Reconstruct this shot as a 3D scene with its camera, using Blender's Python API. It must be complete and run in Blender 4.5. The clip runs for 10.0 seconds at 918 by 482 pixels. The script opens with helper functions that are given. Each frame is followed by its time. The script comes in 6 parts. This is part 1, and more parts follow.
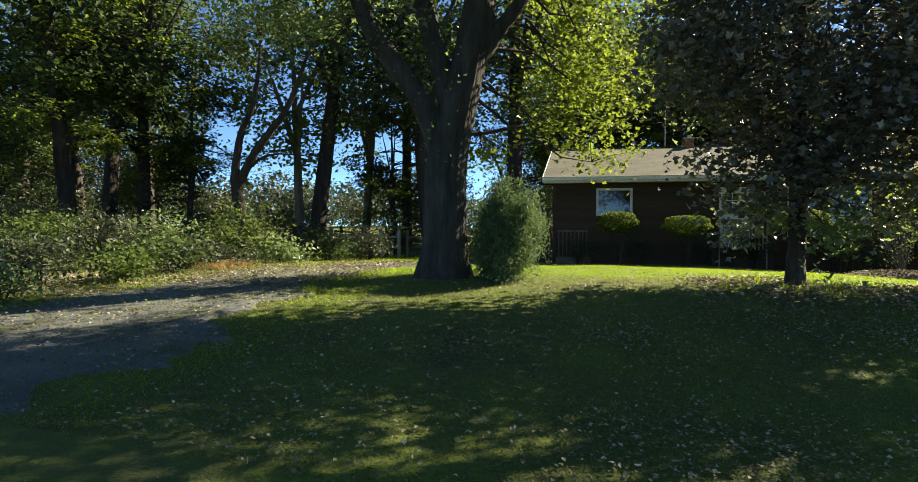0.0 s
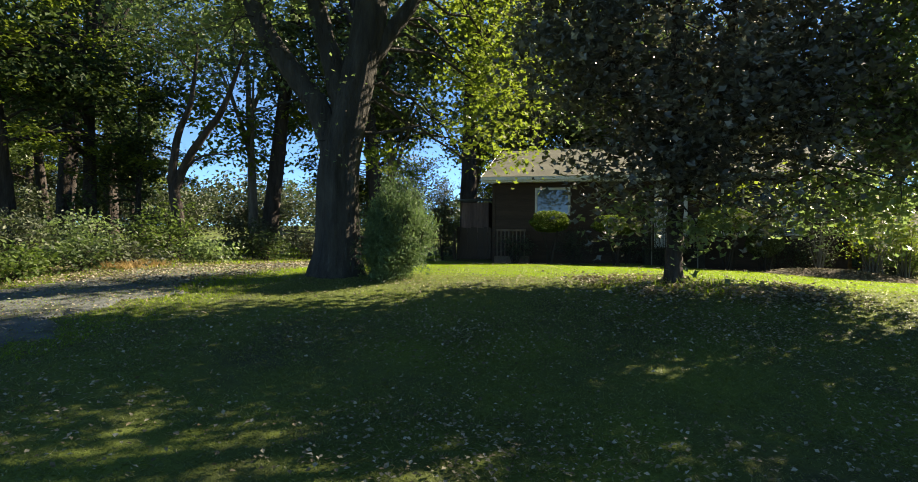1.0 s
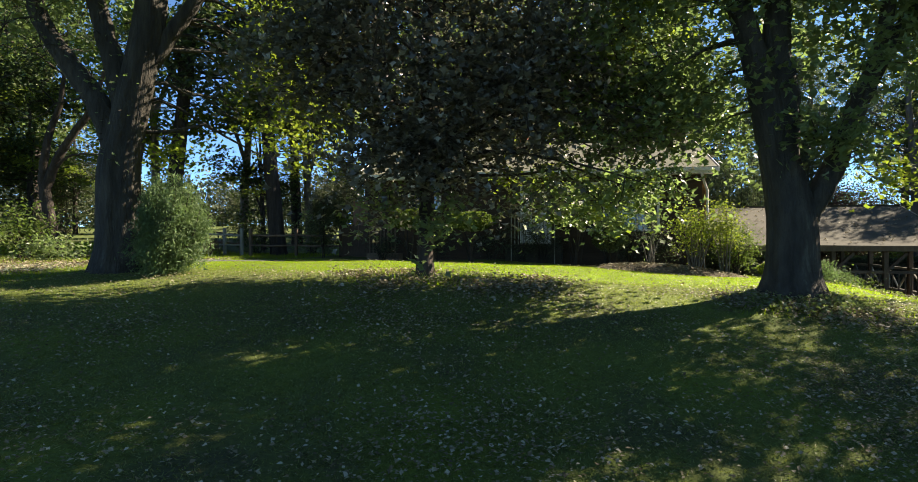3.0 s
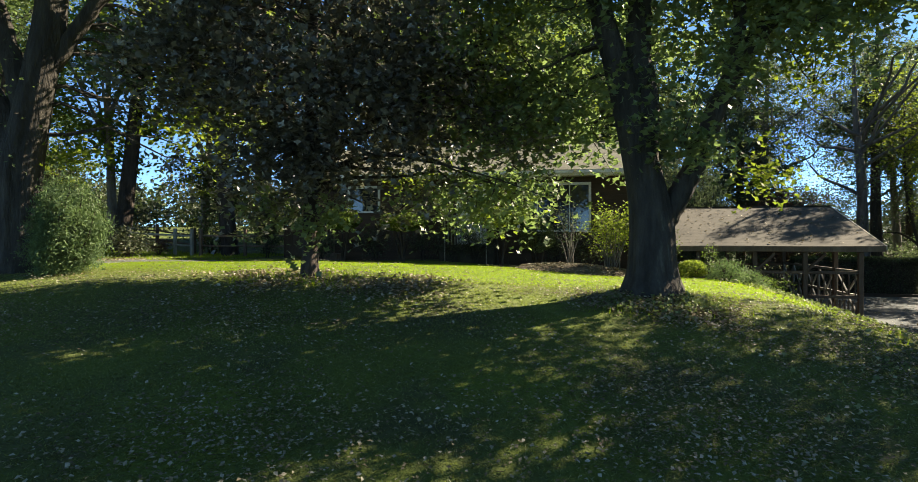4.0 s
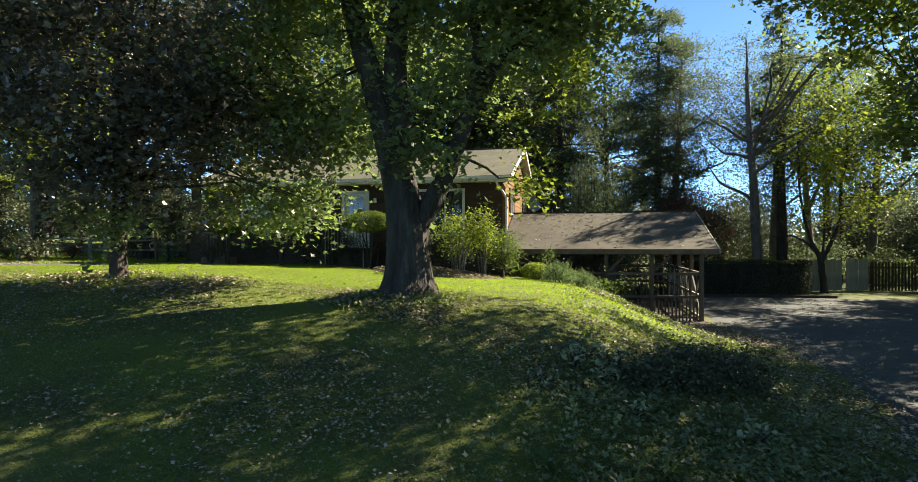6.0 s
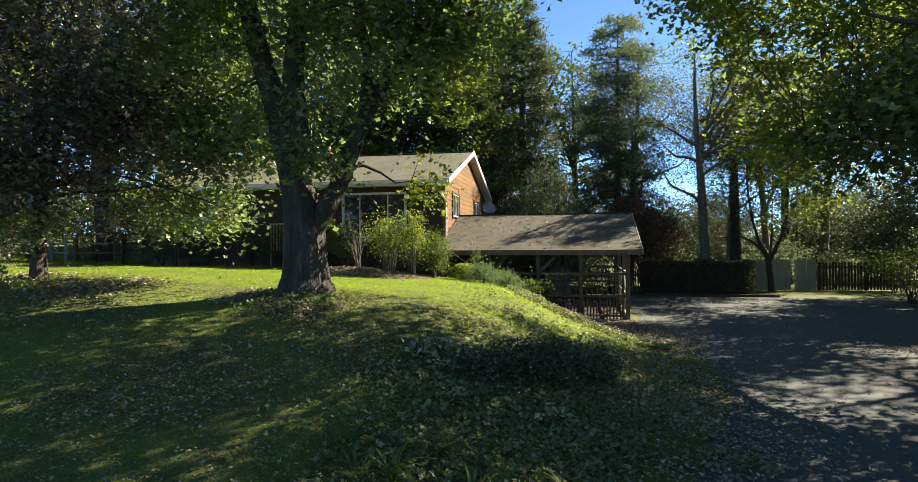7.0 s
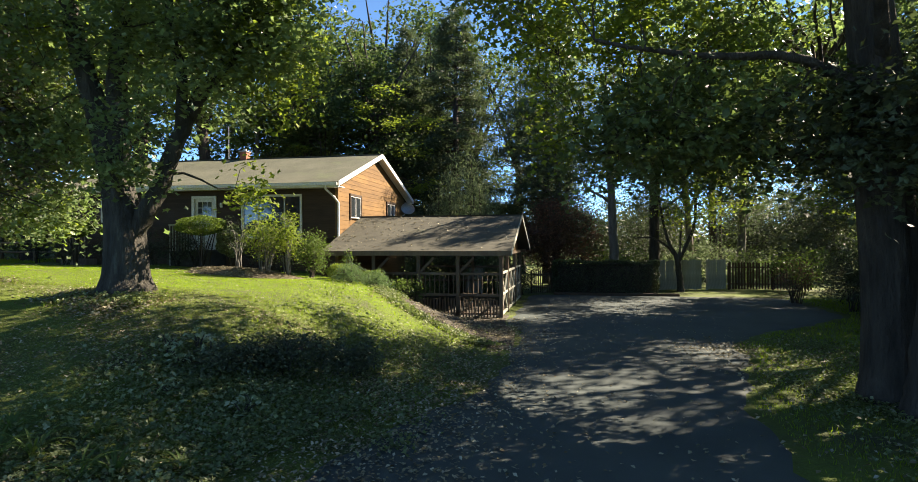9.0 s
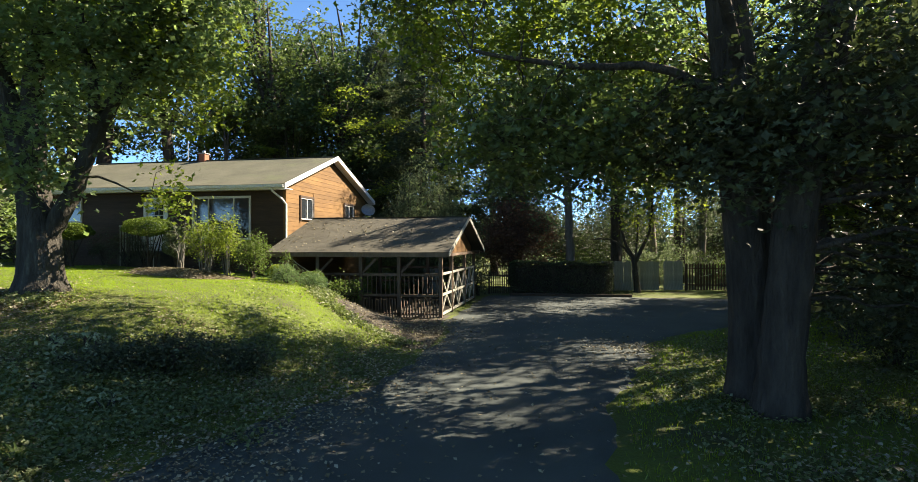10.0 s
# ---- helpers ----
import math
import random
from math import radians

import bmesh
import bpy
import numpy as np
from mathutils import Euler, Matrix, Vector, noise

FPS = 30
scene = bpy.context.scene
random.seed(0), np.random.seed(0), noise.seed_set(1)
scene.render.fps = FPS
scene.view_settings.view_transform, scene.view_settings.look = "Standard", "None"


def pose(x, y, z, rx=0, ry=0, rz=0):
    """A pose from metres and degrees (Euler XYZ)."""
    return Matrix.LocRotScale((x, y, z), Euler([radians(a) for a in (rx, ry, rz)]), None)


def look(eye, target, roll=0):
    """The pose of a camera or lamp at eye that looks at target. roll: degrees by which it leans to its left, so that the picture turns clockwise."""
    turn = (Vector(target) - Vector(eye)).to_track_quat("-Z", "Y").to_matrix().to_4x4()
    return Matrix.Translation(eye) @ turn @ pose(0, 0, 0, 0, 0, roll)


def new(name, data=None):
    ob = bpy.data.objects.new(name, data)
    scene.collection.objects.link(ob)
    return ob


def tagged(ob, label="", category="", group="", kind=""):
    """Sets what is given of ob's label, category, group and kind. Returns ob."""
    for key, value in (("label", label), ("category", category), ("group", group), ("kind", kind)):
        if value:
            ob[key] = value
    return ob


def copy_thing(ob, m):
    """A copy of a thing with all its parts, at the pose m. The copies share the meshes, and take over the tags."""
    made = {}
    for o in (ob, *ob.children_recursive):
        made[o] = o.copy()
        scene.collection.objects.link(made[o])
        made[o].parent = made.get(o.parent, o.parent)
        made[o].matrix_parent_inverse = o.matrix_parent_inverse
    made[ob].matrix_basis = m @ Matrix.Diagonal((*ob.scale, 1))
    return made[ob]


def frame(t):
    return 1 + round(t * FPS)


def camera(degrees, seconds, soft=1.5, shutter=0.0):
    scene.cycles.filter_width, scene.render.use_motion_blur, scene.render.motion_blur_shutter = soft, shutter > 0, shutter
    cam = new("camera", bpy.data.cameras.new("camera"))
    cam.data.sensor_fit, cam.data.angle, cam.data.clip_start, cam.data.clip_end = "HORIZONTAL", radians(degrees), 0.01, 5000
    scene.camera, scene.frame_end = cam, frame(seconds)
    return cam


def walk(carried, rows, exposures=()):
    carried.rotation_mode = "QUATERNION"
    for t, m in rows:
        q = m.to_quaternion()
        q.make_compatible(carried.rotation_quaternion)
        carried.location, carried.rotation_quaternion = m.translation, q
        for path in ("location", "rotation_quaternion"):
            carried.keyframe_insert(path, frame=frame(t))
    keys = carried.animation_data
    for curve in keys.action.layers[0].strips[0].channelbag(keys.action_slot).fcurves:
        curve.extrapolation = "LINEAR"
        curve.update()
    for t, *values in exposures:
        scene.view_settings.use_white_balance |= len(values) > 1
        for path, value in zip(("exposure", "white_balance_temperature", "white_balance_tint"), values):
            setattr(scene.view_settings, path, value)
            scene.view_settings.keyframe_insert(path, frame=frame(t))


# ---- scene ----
cam = camera(76.0, 10.0, 0.5)
PATH = [
    (0, (-0.227, 0.339, 2.24), (-0.662, 2.291, 2.233), 0.4),
    (0.5, (0.955, 0.53, 2.225), (0.521, 2.482, 2.218), 0.3),
    (1, (2.158, 0.758, 2.224), (1.725, 2.71, 2.218), 0.3),
    (1.5, (3.389, 0.993, 2.221), (2.955, 2.946, 2.218), 0.3),
    (2, (4.655, 1.206, 2.201), (4.223, 3.159, 2.2), 0.2),
    (2.5, (5.924, 1.382, 2.173), (5.494, 3.335, 2.17), 0.1),
    (3, (7.177, 1.544, 2.143), (6.75, 3.498, 2.135), 0.0),
    (3.2, (7.675, 1.603, 2.141), (7.248, 3.557, 2.131), 0.0),
    (4.3, (10.371, 1.897, 2.168), (9.947, 3.851, 2.163), 0.0),
    (4.5, (10.853, 1.924, 2.171), (10.429, 3.879, 2.169), -0.0),
    (5, (12.05, 1.931, 2.183), (11.629, 3.886, 2.184), -0.1),
    (5.5, (13.237, 1.857, 2.184), (12.82, 3.813, 2.186), -0.1),
    (5.7, (13.712, 1.816, 2.181), (13.295, 3.772, 2.183), -0.1),
    (6.8, (16.303, 1.568, 2.144), (15.893, 3.526, 2.156), -0.4),
    (7, (16.759, 1.535, 2.143), (16.353, 3.493, 2.154), -0.35),
    (7.5, (17.868, 1.493, 2.155), (17.468, 3.452, 2.163), -0.3),
    (8, (18.95, 1.485, 2.18), (18.556, 3.446, 2.188), -0.2),
    (8.5, (20.016, 1.496, 2.21), (19.627, 3.458, 2.216), -0.2),
    (9, (21.089, 1.495, 2.24), (20.704, 3.458, 2.244), -0.2),
    (9.5, (22.185, 1.5, 2.264), (21.805, 3.463, 2.268), -0.2),
    (10, (23.299, 1.517, 2.281), (22.923, 3.481, 2.286), -0.1),
]
walk(cam, [(t, look(eye, target, roll)) for t, eye, target, roll in PATH], [(0.0, 1.88, 7500.0, 15.0), (3.0, 2.02, 7500.0, 15.0), (6.0, 2.12, 7500.0, 15.0), (10.0, 2.29, 7500.0, 15.0)])

# ---- world, sun, exposure ----
SUN_AZ, SUN_EL = radians(39.0), radians(36.0)          # azimuth from +x towards +y
SUN_DIR = Vector((math.cos(SUN_AZ) * math.cos(SUN_EL), math.sin(SUN_AZ) * math.cos(SUN_EL), math.sin(SUN_EL)))
world = bpy.data.worlds.new("sky")
scene.world = world
world.use_nodes = True
wn = world.node_tree.nodes
sky = wn.new("ShaderNodeTexSky")
sky.sky_type = "NISHITA"
sky.sun_disc = False
sky.sun_elevation = SUN_EL
sky.sun_rotation = radians(90.0) - SUN_AZ
sky.air_density, sky.dust_density, sky.ozone_density = 0.35, 0.0, 4.5
tint = wn.new("ShaderNodeMix")
tint.data_type, tint.blend_type = "RGBA", "MULTIPLY"
tint.inputs[0].default_value = 1.0
tint.inputs[7].default_value = (0.74, 0.99, 1.0, 1)
world.node_tree.links.new(sky.outputs[0], tint.inputs[6])
world.node_tree.links.new(tint.outputs[2], wn["Background"].inputs[0])
wn["Background"].inputs[1].default_value = 0.100
sun = new("sun", bpy.data.lights.new("sun", "SUN"))
sun.data.energy, sun.data.angle, sun.data.color = 4.8, radians(0.5), (1.0, 0.93, 0.80)
sun.matrix_world = look(SUN_DIR * 100, (0, 0, 0))

# ---- helpers ----


def mesh_np(name, verts, faces, mat, smooth=False):
    """A mesh from arrays: faces is (m, 3) or (m, 4)."""
    me = bpy.data.meshes.new(name)
    verts, faces = np.asarray(verts, dtype=np.float32), np.asarray(faces, dtype=np.int32)
    k = faces.shape[1]
    me.vertices.add(len(verts))
    me.vertices.foreach_set("co", verts.ravel())
    me.loops.add(faces.size)
    me.loops.foreach_set("vertex_index", faces.ravel())
    me.polygons.add(len(faces))
    me.polygons.foreach_set("loop_start", np.arange(0, faces.size, k, dtype=np.int32))
    me.polygons.foreach_set("loop_total", np.full(len(faces), k, dtype=np.int32))
    me.polygons.foreach_set("use_smooth", np.full(len(faces), smooth, dtype=bool))
    me.update(calc_edges=True)
    me.materials.append(mat)
    return me


def child(name, me, parent, label="", loc=(0, 0, 0)):
    ob = new(name, me)
    ob.parent = parent
    ob.location = loc
    if name in ("crown", "foliage", "stemwork", "branchwork", "rafters"):
        tagged(ob, kind="stuff")
    return tagged(ob, label)


def part(name, bm, material, parent, label=""):
    """Links a bmesh as one mesh object under a thing or part."""
    me = bpy.data.meshes.new(name)
    bmesh.ops.recalc_face_normals(bm, faces=bm.faces[:])
    bm.to_mesh(me)
    bm.free()
    me.materials.append(material)
    return child(name, me, parent, label)


def thing(name, loc=(0, 0, 0), label="", category="", group="", kind="", rz=0.0):
    ob = new(name)
    ob.empty_display_size = 0.2
    ob.matrix_world = pose(*loc, 0, 0, rz)
    return tagged(ob, label, category, group, kind)


def box(bm, x0, x1, y0, y1, z0, z1, m=None):
    vs = [bm.verts.new((x, y, z)) for z in (z0, z1) for x, y in ((x0, y0), (x1, y0), (x1, y1), (x0, y1))]
    if m is not None:
        for v in vs:
            v.co = m @ v.co
    for q in ((3, 2, 1, 0), (4, 5, 6, 7), (0, 1, 5, 4), (1, 2, 6, 5), (2, 3, 7, 6), (3, 0, 4, 7)):
        bm.faces.new([vs[i] for i in q])
    return vs


def bbox(x0, x1, y0, y1, z0, z1, bevel=0.01, m=None):
    """A bevelled box as a bmesh of its own."""
    bm = bmesh.new()
    box(bm, x0, x1, y0, y1, z0, z1, m)
    if bevel:
        bmesh.ops.bevel(bm, geom=bm.edges[:], offset=bevel, segments=1, affect="EDGES")
    return bm


def beam(bm, a, b, w, h):
    """A squared bar from a to b."""
    a, b = Vector(a), Vector(b)
    d = b - a
    m = Matrix.Translation(a) @ d.to_track_quat("Y", "Z").to_matrix().to_4x4()
    box(bm, -w / 2, w / 2, 0, d.length, -h / 2, h / 2, m)


def prism(bm, outline, y0, y1):
    """An outline of (x, z) pushed from y0 to y1."""
    a = [bm.verts.new((x, y0, z)) for x, z in outline]
    b = [bm.verts.new((x, y1, z)) for x, z in outline]
    bm.faces.new(a)
    bm.faces.new(b[::-1])
    n = len(a)
    for i in range(n):
        bm.faces.new((a[i], b[i], b[(i + 1) % n], a[(i + 1) % n]))


def tube_np(pts, radii, n=8, lump=0.0, seed=0):
    """Vertices and quads of a tapered, slightly lumpy tube along a polyline."""
    pts, radii = np.asarray(pts, float), np.asarray(radii, float)
    k = len(pts)
    tang = np.gradient(pts, axis=0)
    tang /= np.linalg.norm(tang, axis=1)[:, None] + 1e-9
    ref = np.where(np.abs(tang[:, 2:3]) > 0.9, np.array([[1.0, 0, 0]]), np.array([[0, 0, 1.0]]))
    u = np.cross(tang, ref)
    for i in range(1, k):                       # keep the ring from twisting
        p = u[i - 1] - tang[i] * (u[i - 1] @ tang[i])
        u[i] = p if np.linalg.norm(p) > 1e-6 else u[i]
        u[i] /= np.linalg.norm(u[i]) + 1e-9
    u[0] /= np.linalg.norm(u[0]) + 1e-9
    w = np.cross(tang, u)
    a = np.linspace(0, 2 * np.pi, n, endpoint=False)
    r = radii[:, None] * np.ones((1, n))
    if lump and n > 30:
        rs = np.random.default_rng(seed + 77)
        zz = np.linspace(0, 1, k)[:, None] * 9
        for f, amp in ((4, 0.035), (7, 0.025), (13, 0.022), (19, 0.018)):
            r = r * (1 + amp * np.sin(f * a[None] + rs.random() * 6.28 + np.sin(zz * rs.uniform(0.6, 1.4) + rs.random() * 6) * 0.9))
    if lump:
        rs = np.random.default_rng(seed)
        ph = rs.random(3) * 6.28
        r = r * (1 + lump * (np.sin(3 * a + ph[0])[None] * 0.5 + np.sin(5 * a + ph[1])[None] * 0.35 + rs.normal(0, 0.25 if n < 30 else 0.0, (k, n))))
    v = pts[:, None] + r[..., None] * (np.cos(a)[None, :, None] * u[:, None] + np.sin(a)[None, :, None] * w[:, None])
    i, j = np.meshgrid(np.arange(k - 1), np.arange(n), indexing="ij")
    q = np.stack([i * n + j, i * n + (j + 1) % n, (i + 1) * n + (j + 1) % n, (i + 1) * n + j], -1).reshape(-1, 4)
    return v.reshape(-1, 3), q


def join_np(pieces):
    vs, fs, o = [], [], 0
    for v, f in pieces:
        vs.append(v)
        fs.append(f + o)
        o += len(v)
    return np.concatenate(vs), np.concatenate(fs)


def smooth_line(pts, radii, steps=5):
    """Catmull-Rom through a few nodes."""
    p = np.array([[*a, r] for a, r in zip(pts, radii)], float)
    p = np.vstack([2 * p[0] - p[1], p, 2 * p[-1] - p[-2]])
    out = []
    for i in range(1, len(p) - 2):
        for t in np.linspace(0, 1, steps, endpoint=False):
            a, b, c, d = p[i - 1:i + 3]
            out.append(0.5 * (2 * b + (c - a) * t + (2 * a - 5 * b + 4 * c - d) * t * t + (3 * b - a - 3 * c + d) * t ** 3))
    out.append(p[-2])
    out = np.array(out)
    return out[:, :3], np.maximum(out[:, 3], 0.004)


def leaf_np(centres, size, rng, up=0.6, slim=0.6, droop=0.0, lobed=False):
    """One small folded kite of two triangles for each centre, or a three-lobed leaf of four."""
    n = len(centres)
    nor = rng.normal(0, 1, (n, 3))
    nor[:, 2] = np.abs(nor[:, 2]) + up
    nor /= np.linalg.norm(nor, axis=1)[:, None]
    d = rng.normal(0, 1, (n, 3))
    d[:, 2] -= droop
    d -= nor * np.sum(d * nor, 1)[:, None]
    d /= np.linalg.norm(d, axis=1)[:, None] + 1e-9
    s = np.cross(nor, d)
    L = size * rng.uniform(0.6, 1.3, (n, 1))
    W = L * slim * rng.uniform(0.8, 1.2, (n, 1))
    c = np.asarray(centres)
    if lobed:
        curl = nor * L * rng.uniform(-0.05, 0.22, (n, 1))
        v = np.stack([c - d * L * 0.45, c + s * L * 0.52 - d * L * 0.02 + curl, c + s * L * 0.17 + d * L * 0.14, c + d * L * 0.58 + curl * 0.6,
                      c - s * L * 0.17 + d * L * 0.14, c - s * L * 0.52 - d * L * 0.02 + curl], 1)
        b = np.arange(n)[:, None] * 6
        return v.reshape(-1, 3), np.concatenate([b + [0, 1, 2], b + [0, 2, 3], b + [0, 3, 4], b + [0, 4, 5]], 1).reshape(-1, 3)
    v = np.stack([c - d * L * 0.5, c + s * W * 0.5 + nor * W * 0.18, c + d * L * 0.5, c - s * W * 0.5 + nor * W * 0.18], 1)
    b = np.arange(n)[:, None] * 4
    return v.reshape(-1, 3), np.concatenate([b + [0, 1, 2], b + [0, 2, 3]], 1).reshape(-1, 3)


def smoothstep(a, b, x):
    t = np.clip((np.asarray(x, float) - a) / (b - a), 0, 1)
    return t * t * (3 - 2 * t)


# ---- the lie of the land ----
def height(x, y):
    x, y = np.asarray(x, float), np.asarray(y, float)
    low = np.clip(0.3 - 0.083 * x, -0.6, 0.8)
    top = 1.4 - 0.045 * np.clip(x - 4, 0, 12)
    lawn = low + (top - low) * smoothstep(3, 15, y) - 0.10 * smoothstep(17, 24, y)
    lawn = -0.5 + (lawn + 0.5) * smoothstep(0.8, 3.2, y)
    cut = smoothstep(20.5, 24.5, y)
    t = np.clip((x - 13.0 + 3.3 * cut) / (6.2 - 2.6 * cut), 0, 1)
    bank = t * t * (3 - 2 * t)
    z = lawn * (1 - bank) - 0.6 * bank
    z = z + 0.045 * np.clip(y - 18, 0, 60) * smoothstep(-8, -18, x)
    z = z + 0.17 * np.exp(-((x - 10.85) ** 2 + (y - 13.3) ** 2) / 1.6) + 0.07 * np.exp(-((x + 3.45) ** 2 + (y - 13.1) ** 2) / 2.0)
    z = z + 0.03 * np.sin(x * 0.9 + 1.3) * np.sin(y * 0.7) * (1 - bank)
    return z


def ground_at(x, y):
    return float(height(x, y))


# ---- materials ----
def material(name):
    m = bpy.data.materials.new(name)
    m.use_nodes = True
    nt = m.node_tree
    b = nt.nodes["Principled BSDF"]
    return m, nt, b


def ramp(nt, fac, stops):
    r = nt.nodes.new("ShaderNodeValToRGB")
    el = r.color_ramp.elements
    el[0].position, el[0].color = stops[0][0], (*stops[0][1], 1)
    el[1].position, el[1].color = stops[-1][0], (*stops[-1][1], 1)
    for p, c in stops[1:-1]:
        e = el.new(p)
        e.color = (*c, 1)
    nt.links.new(fac, r.inputs[0])
    return r.outputs[0]


def noise_fac(nt, scale, detail=4.0, rough=0.6, stretch=None, distort=0.0):
    tc = nt.nodes.new("ShaderNodeTexCoord")
    mp = nt.nodes.new("ShaderNodeMapping")
    if stretch:
        mp.inputs["Scale"].default_value = stretch
    nt.links.new(tc.outputs["Object"], mp.inputs[0])
    n = nt.nodes.new("ShaderNodeTexNoise")
    n.inputs["Scale"].default_value, n.inputs["Detail"].default_value, n.inputs["Roughness"].default_value = scale, detail, rough
    n.inputs["Distortion"].default_value = distort
    nt.links.new(mp.outputs[0], n.inputs["Vector"])
    return n.outputs["Fac"]


def blend(nt, fac, a, b, mode="MIX"):
    mx = nt.nodes.new("ShaderNodeMix")
    mx.data_type, mx.blend_type = "RGBA", mode
    for sock, val in ((mx.inputs[0], fac), (mx.inputs[6], a), (mx.inputs[7], b)):
        if isinstance(val, bpy.types.NodeSocket):
            nt.links.new(val, sock)
        elif isinstance(val, tuple):
            sock.default_value = (*val, 1)
        else:
            sock.default_value = val
    return mx.outputs[2]


def bump(nt, b, fac, strength, dist):
    n = nt.nodes.new("ShaderNodeBump")
    n.inputs["Strength"].default_value, n.inputs["Distance"].default_value = strength, dist
    nt.links.new(fac, n.inputs["Height"])
    nt.links.new(n.outputs[0], b.inputs["Normal"])


def surface(name, stops, scale, rough=0.8, fine=None, bump_s=0.4, bump_d=0.01, stretch=None, wear=None, island=0.0, metal=0.0, spec=0.3):
    """Colour from broad noise, darkened by fine noise, with relief."""
    m, nt, b = material(name)
    f1 = noise_fac(nt, scale, 5, 0.6, stretch)
    col = ramp(nt, f1, stops)
    f2 = noise_fac(nt, fine or scale * 9, 4, 0.7, stretch)
    col = blend(nt, 0.55, col, ramp(nt, f2, [(0.25, (0.35, 0.35, 0.35)), (0.75, (1.25, 1.25, 1.25))]), "MULTIPLY")
    if wear:
        f3 = noise_fac(nt, wear[0], 6, 0.75, stretch)
        col = blend(nt, ramp(nt, f3, [(wear[2], (0, 0, 0)), (wear[2] + 0.12, (1, 1, 1))]), col, wear[1])
    if island:
        oi = nt.nodes.new("ShaderNodeObjectInfo")
        k = ramp(nt, oi.outputs["Random"], [(0, (1 - island,) * 3), (1, (1 + island,) * 3)])
        col = blend(nt, 1.0, col, k, "MULTIPLY")
    nt.links.new(col, b.inputs["Base Color"])
    b.inputs["Roughness"].default_value, b.inputs["Metallic"].default_value = rough, metal
    b.inputs["Specular IOR Level"].default_value = spec
    bump(nt, b, f2, bump_s, bump_d)
    return m


def leaf_material(name, stops, through_col, share=0.45, rough=0.6, spec=0.2):
    """Leaves that let light through; each leaf its own shade."""
    m, nt, b = material(name)
    g = nt.nodes.new("ShaderNodeNewGeometry")
    col = ramp(nt, g.outputs["Random Per Island"], stops)
    big = noise_fac(nt, 0.5, 3, 0.6)
    col = blend(nt, 0.5, col, ramp(nt, big, [(0.3, (0.5, 0.55, 0.5)), (0.7, (1.35, 1.3, 1.1))]), "MULTIPLY")
    nt.links.new(col, b.inputs["Base Color"])
    b.inputs["Roughness"].default_value = rough
    b.inputs["Specular IOR Level"].default_value = spec
    t = nt.nodes.new("ShaderNodeBsdfTranslucent")
    tcol = blend(nt, 0.5, through_col, col)
    nt.links.new(tcol, t.inputs[0])
    mx = nt.nodes.new("ShaderNodeMixShader")
    mx.inputs[0].default_value = share
    nt.links.new(b.outputs[0], mx.inputs[1])
    nt.links.new(t.outputs[0], mx.inputs[2])
    nt.links.new(mx.outputs[0], nt.nodes["Material Output"].inputs[0])
    return m


GRASS_GROUND = surface("lawn_soil", [(0.3, (0.058, 0.066, 0.028)), (0.5, (0.084, 0.114, 0.020)), (0.75, (0.112, 0.160, 0.018))], 0.6, 0.95, 24, 0.9, 0.04,
                       wear=(1.1, (0.085, 0.086, 0.040), 0.60))
GRASS = leaf_material("grass_blades", [(0, (0.062, 0.098, 0.012)), (0.5, (0.088, 0.135, 0.013)), (0.95, (0.115, 0.165, 0.018)), (1, (0.20, 0.21, 0.08))], (0.52, 0.84, 0.01), 0.52, 0.45, 0.45)
# Duller copy of the grass: tree shade's greyness is partly in its colour.
DULL_GRASS = leaf_material("shade_dulled_grass", [(0, (0.066, 0.080, 0.034)), (0.5, (0.096, 0.114, 0.048)), (0.92, (0.125, 0.145, 0.060)), (1, (0.24, 0.24, 0.15))], (0.42, 0.56, 0.06), 0.42, 0.45, 0.5)
LITTER = surface("leaf_litter", [(0.3, (0.070, 0.056, 0.036)), (0.5, (0.130, 0.108, 0.070)), (0.7, (0.105, 0.110, 0.050))], 1.4, 0.95, 30, 0.9, 0.03)
GRAVEL = surface("grey_gravel", [(0.3, (0.080, 0.090, 0.085)), (0.7, (0.14, 0.155, 0.145))], 1.2, 0.9, 45, 0.9, 0.02, wear=(0.9, (0.06, 0.068, 0.038), 0.50))
ASPHALT = surface("worn_asphalt", [(0.3, (0.042, 0.055, 0.052)), (0.7, (0.068, 0.085, 0.079))], 0.5, 0.85, 70, 0.5, 0.006, wear=(0.7, (0.100, 0.117, 0.102), 0.63))
BARK = surface("dark_bark", [(0.3, (0.026, 0.021, 0.017)), (0.7, (0.085, 0.07, 0.056))], 4.0, 0.95, 10, 1.0, 0.12, (1, 1, 0.22), wear=(2.0, (0.085, 0.095, 0.07), 0.66))
BARK_GREY = surface("lichened_grey_bark", [(0.3, (0.028, 0.026, 0.021)), (0.7, (0.078, 0.072, 0.058))], 4.0, 0.95, 10, 1.0, 0.12, (1, 1, 0.22), wear=(1.6, (0.13, 0.14, 0.11), 0.60))
BARK_AIRY = surface("smooth_grey_bark", [(0.3, (0.075, 0.073, 0.064)), (0.7, (0.17, 0.165, 0.145))], 4.0, 0.95, 10, 1.0, 0.05, (1, 1, 0.25))
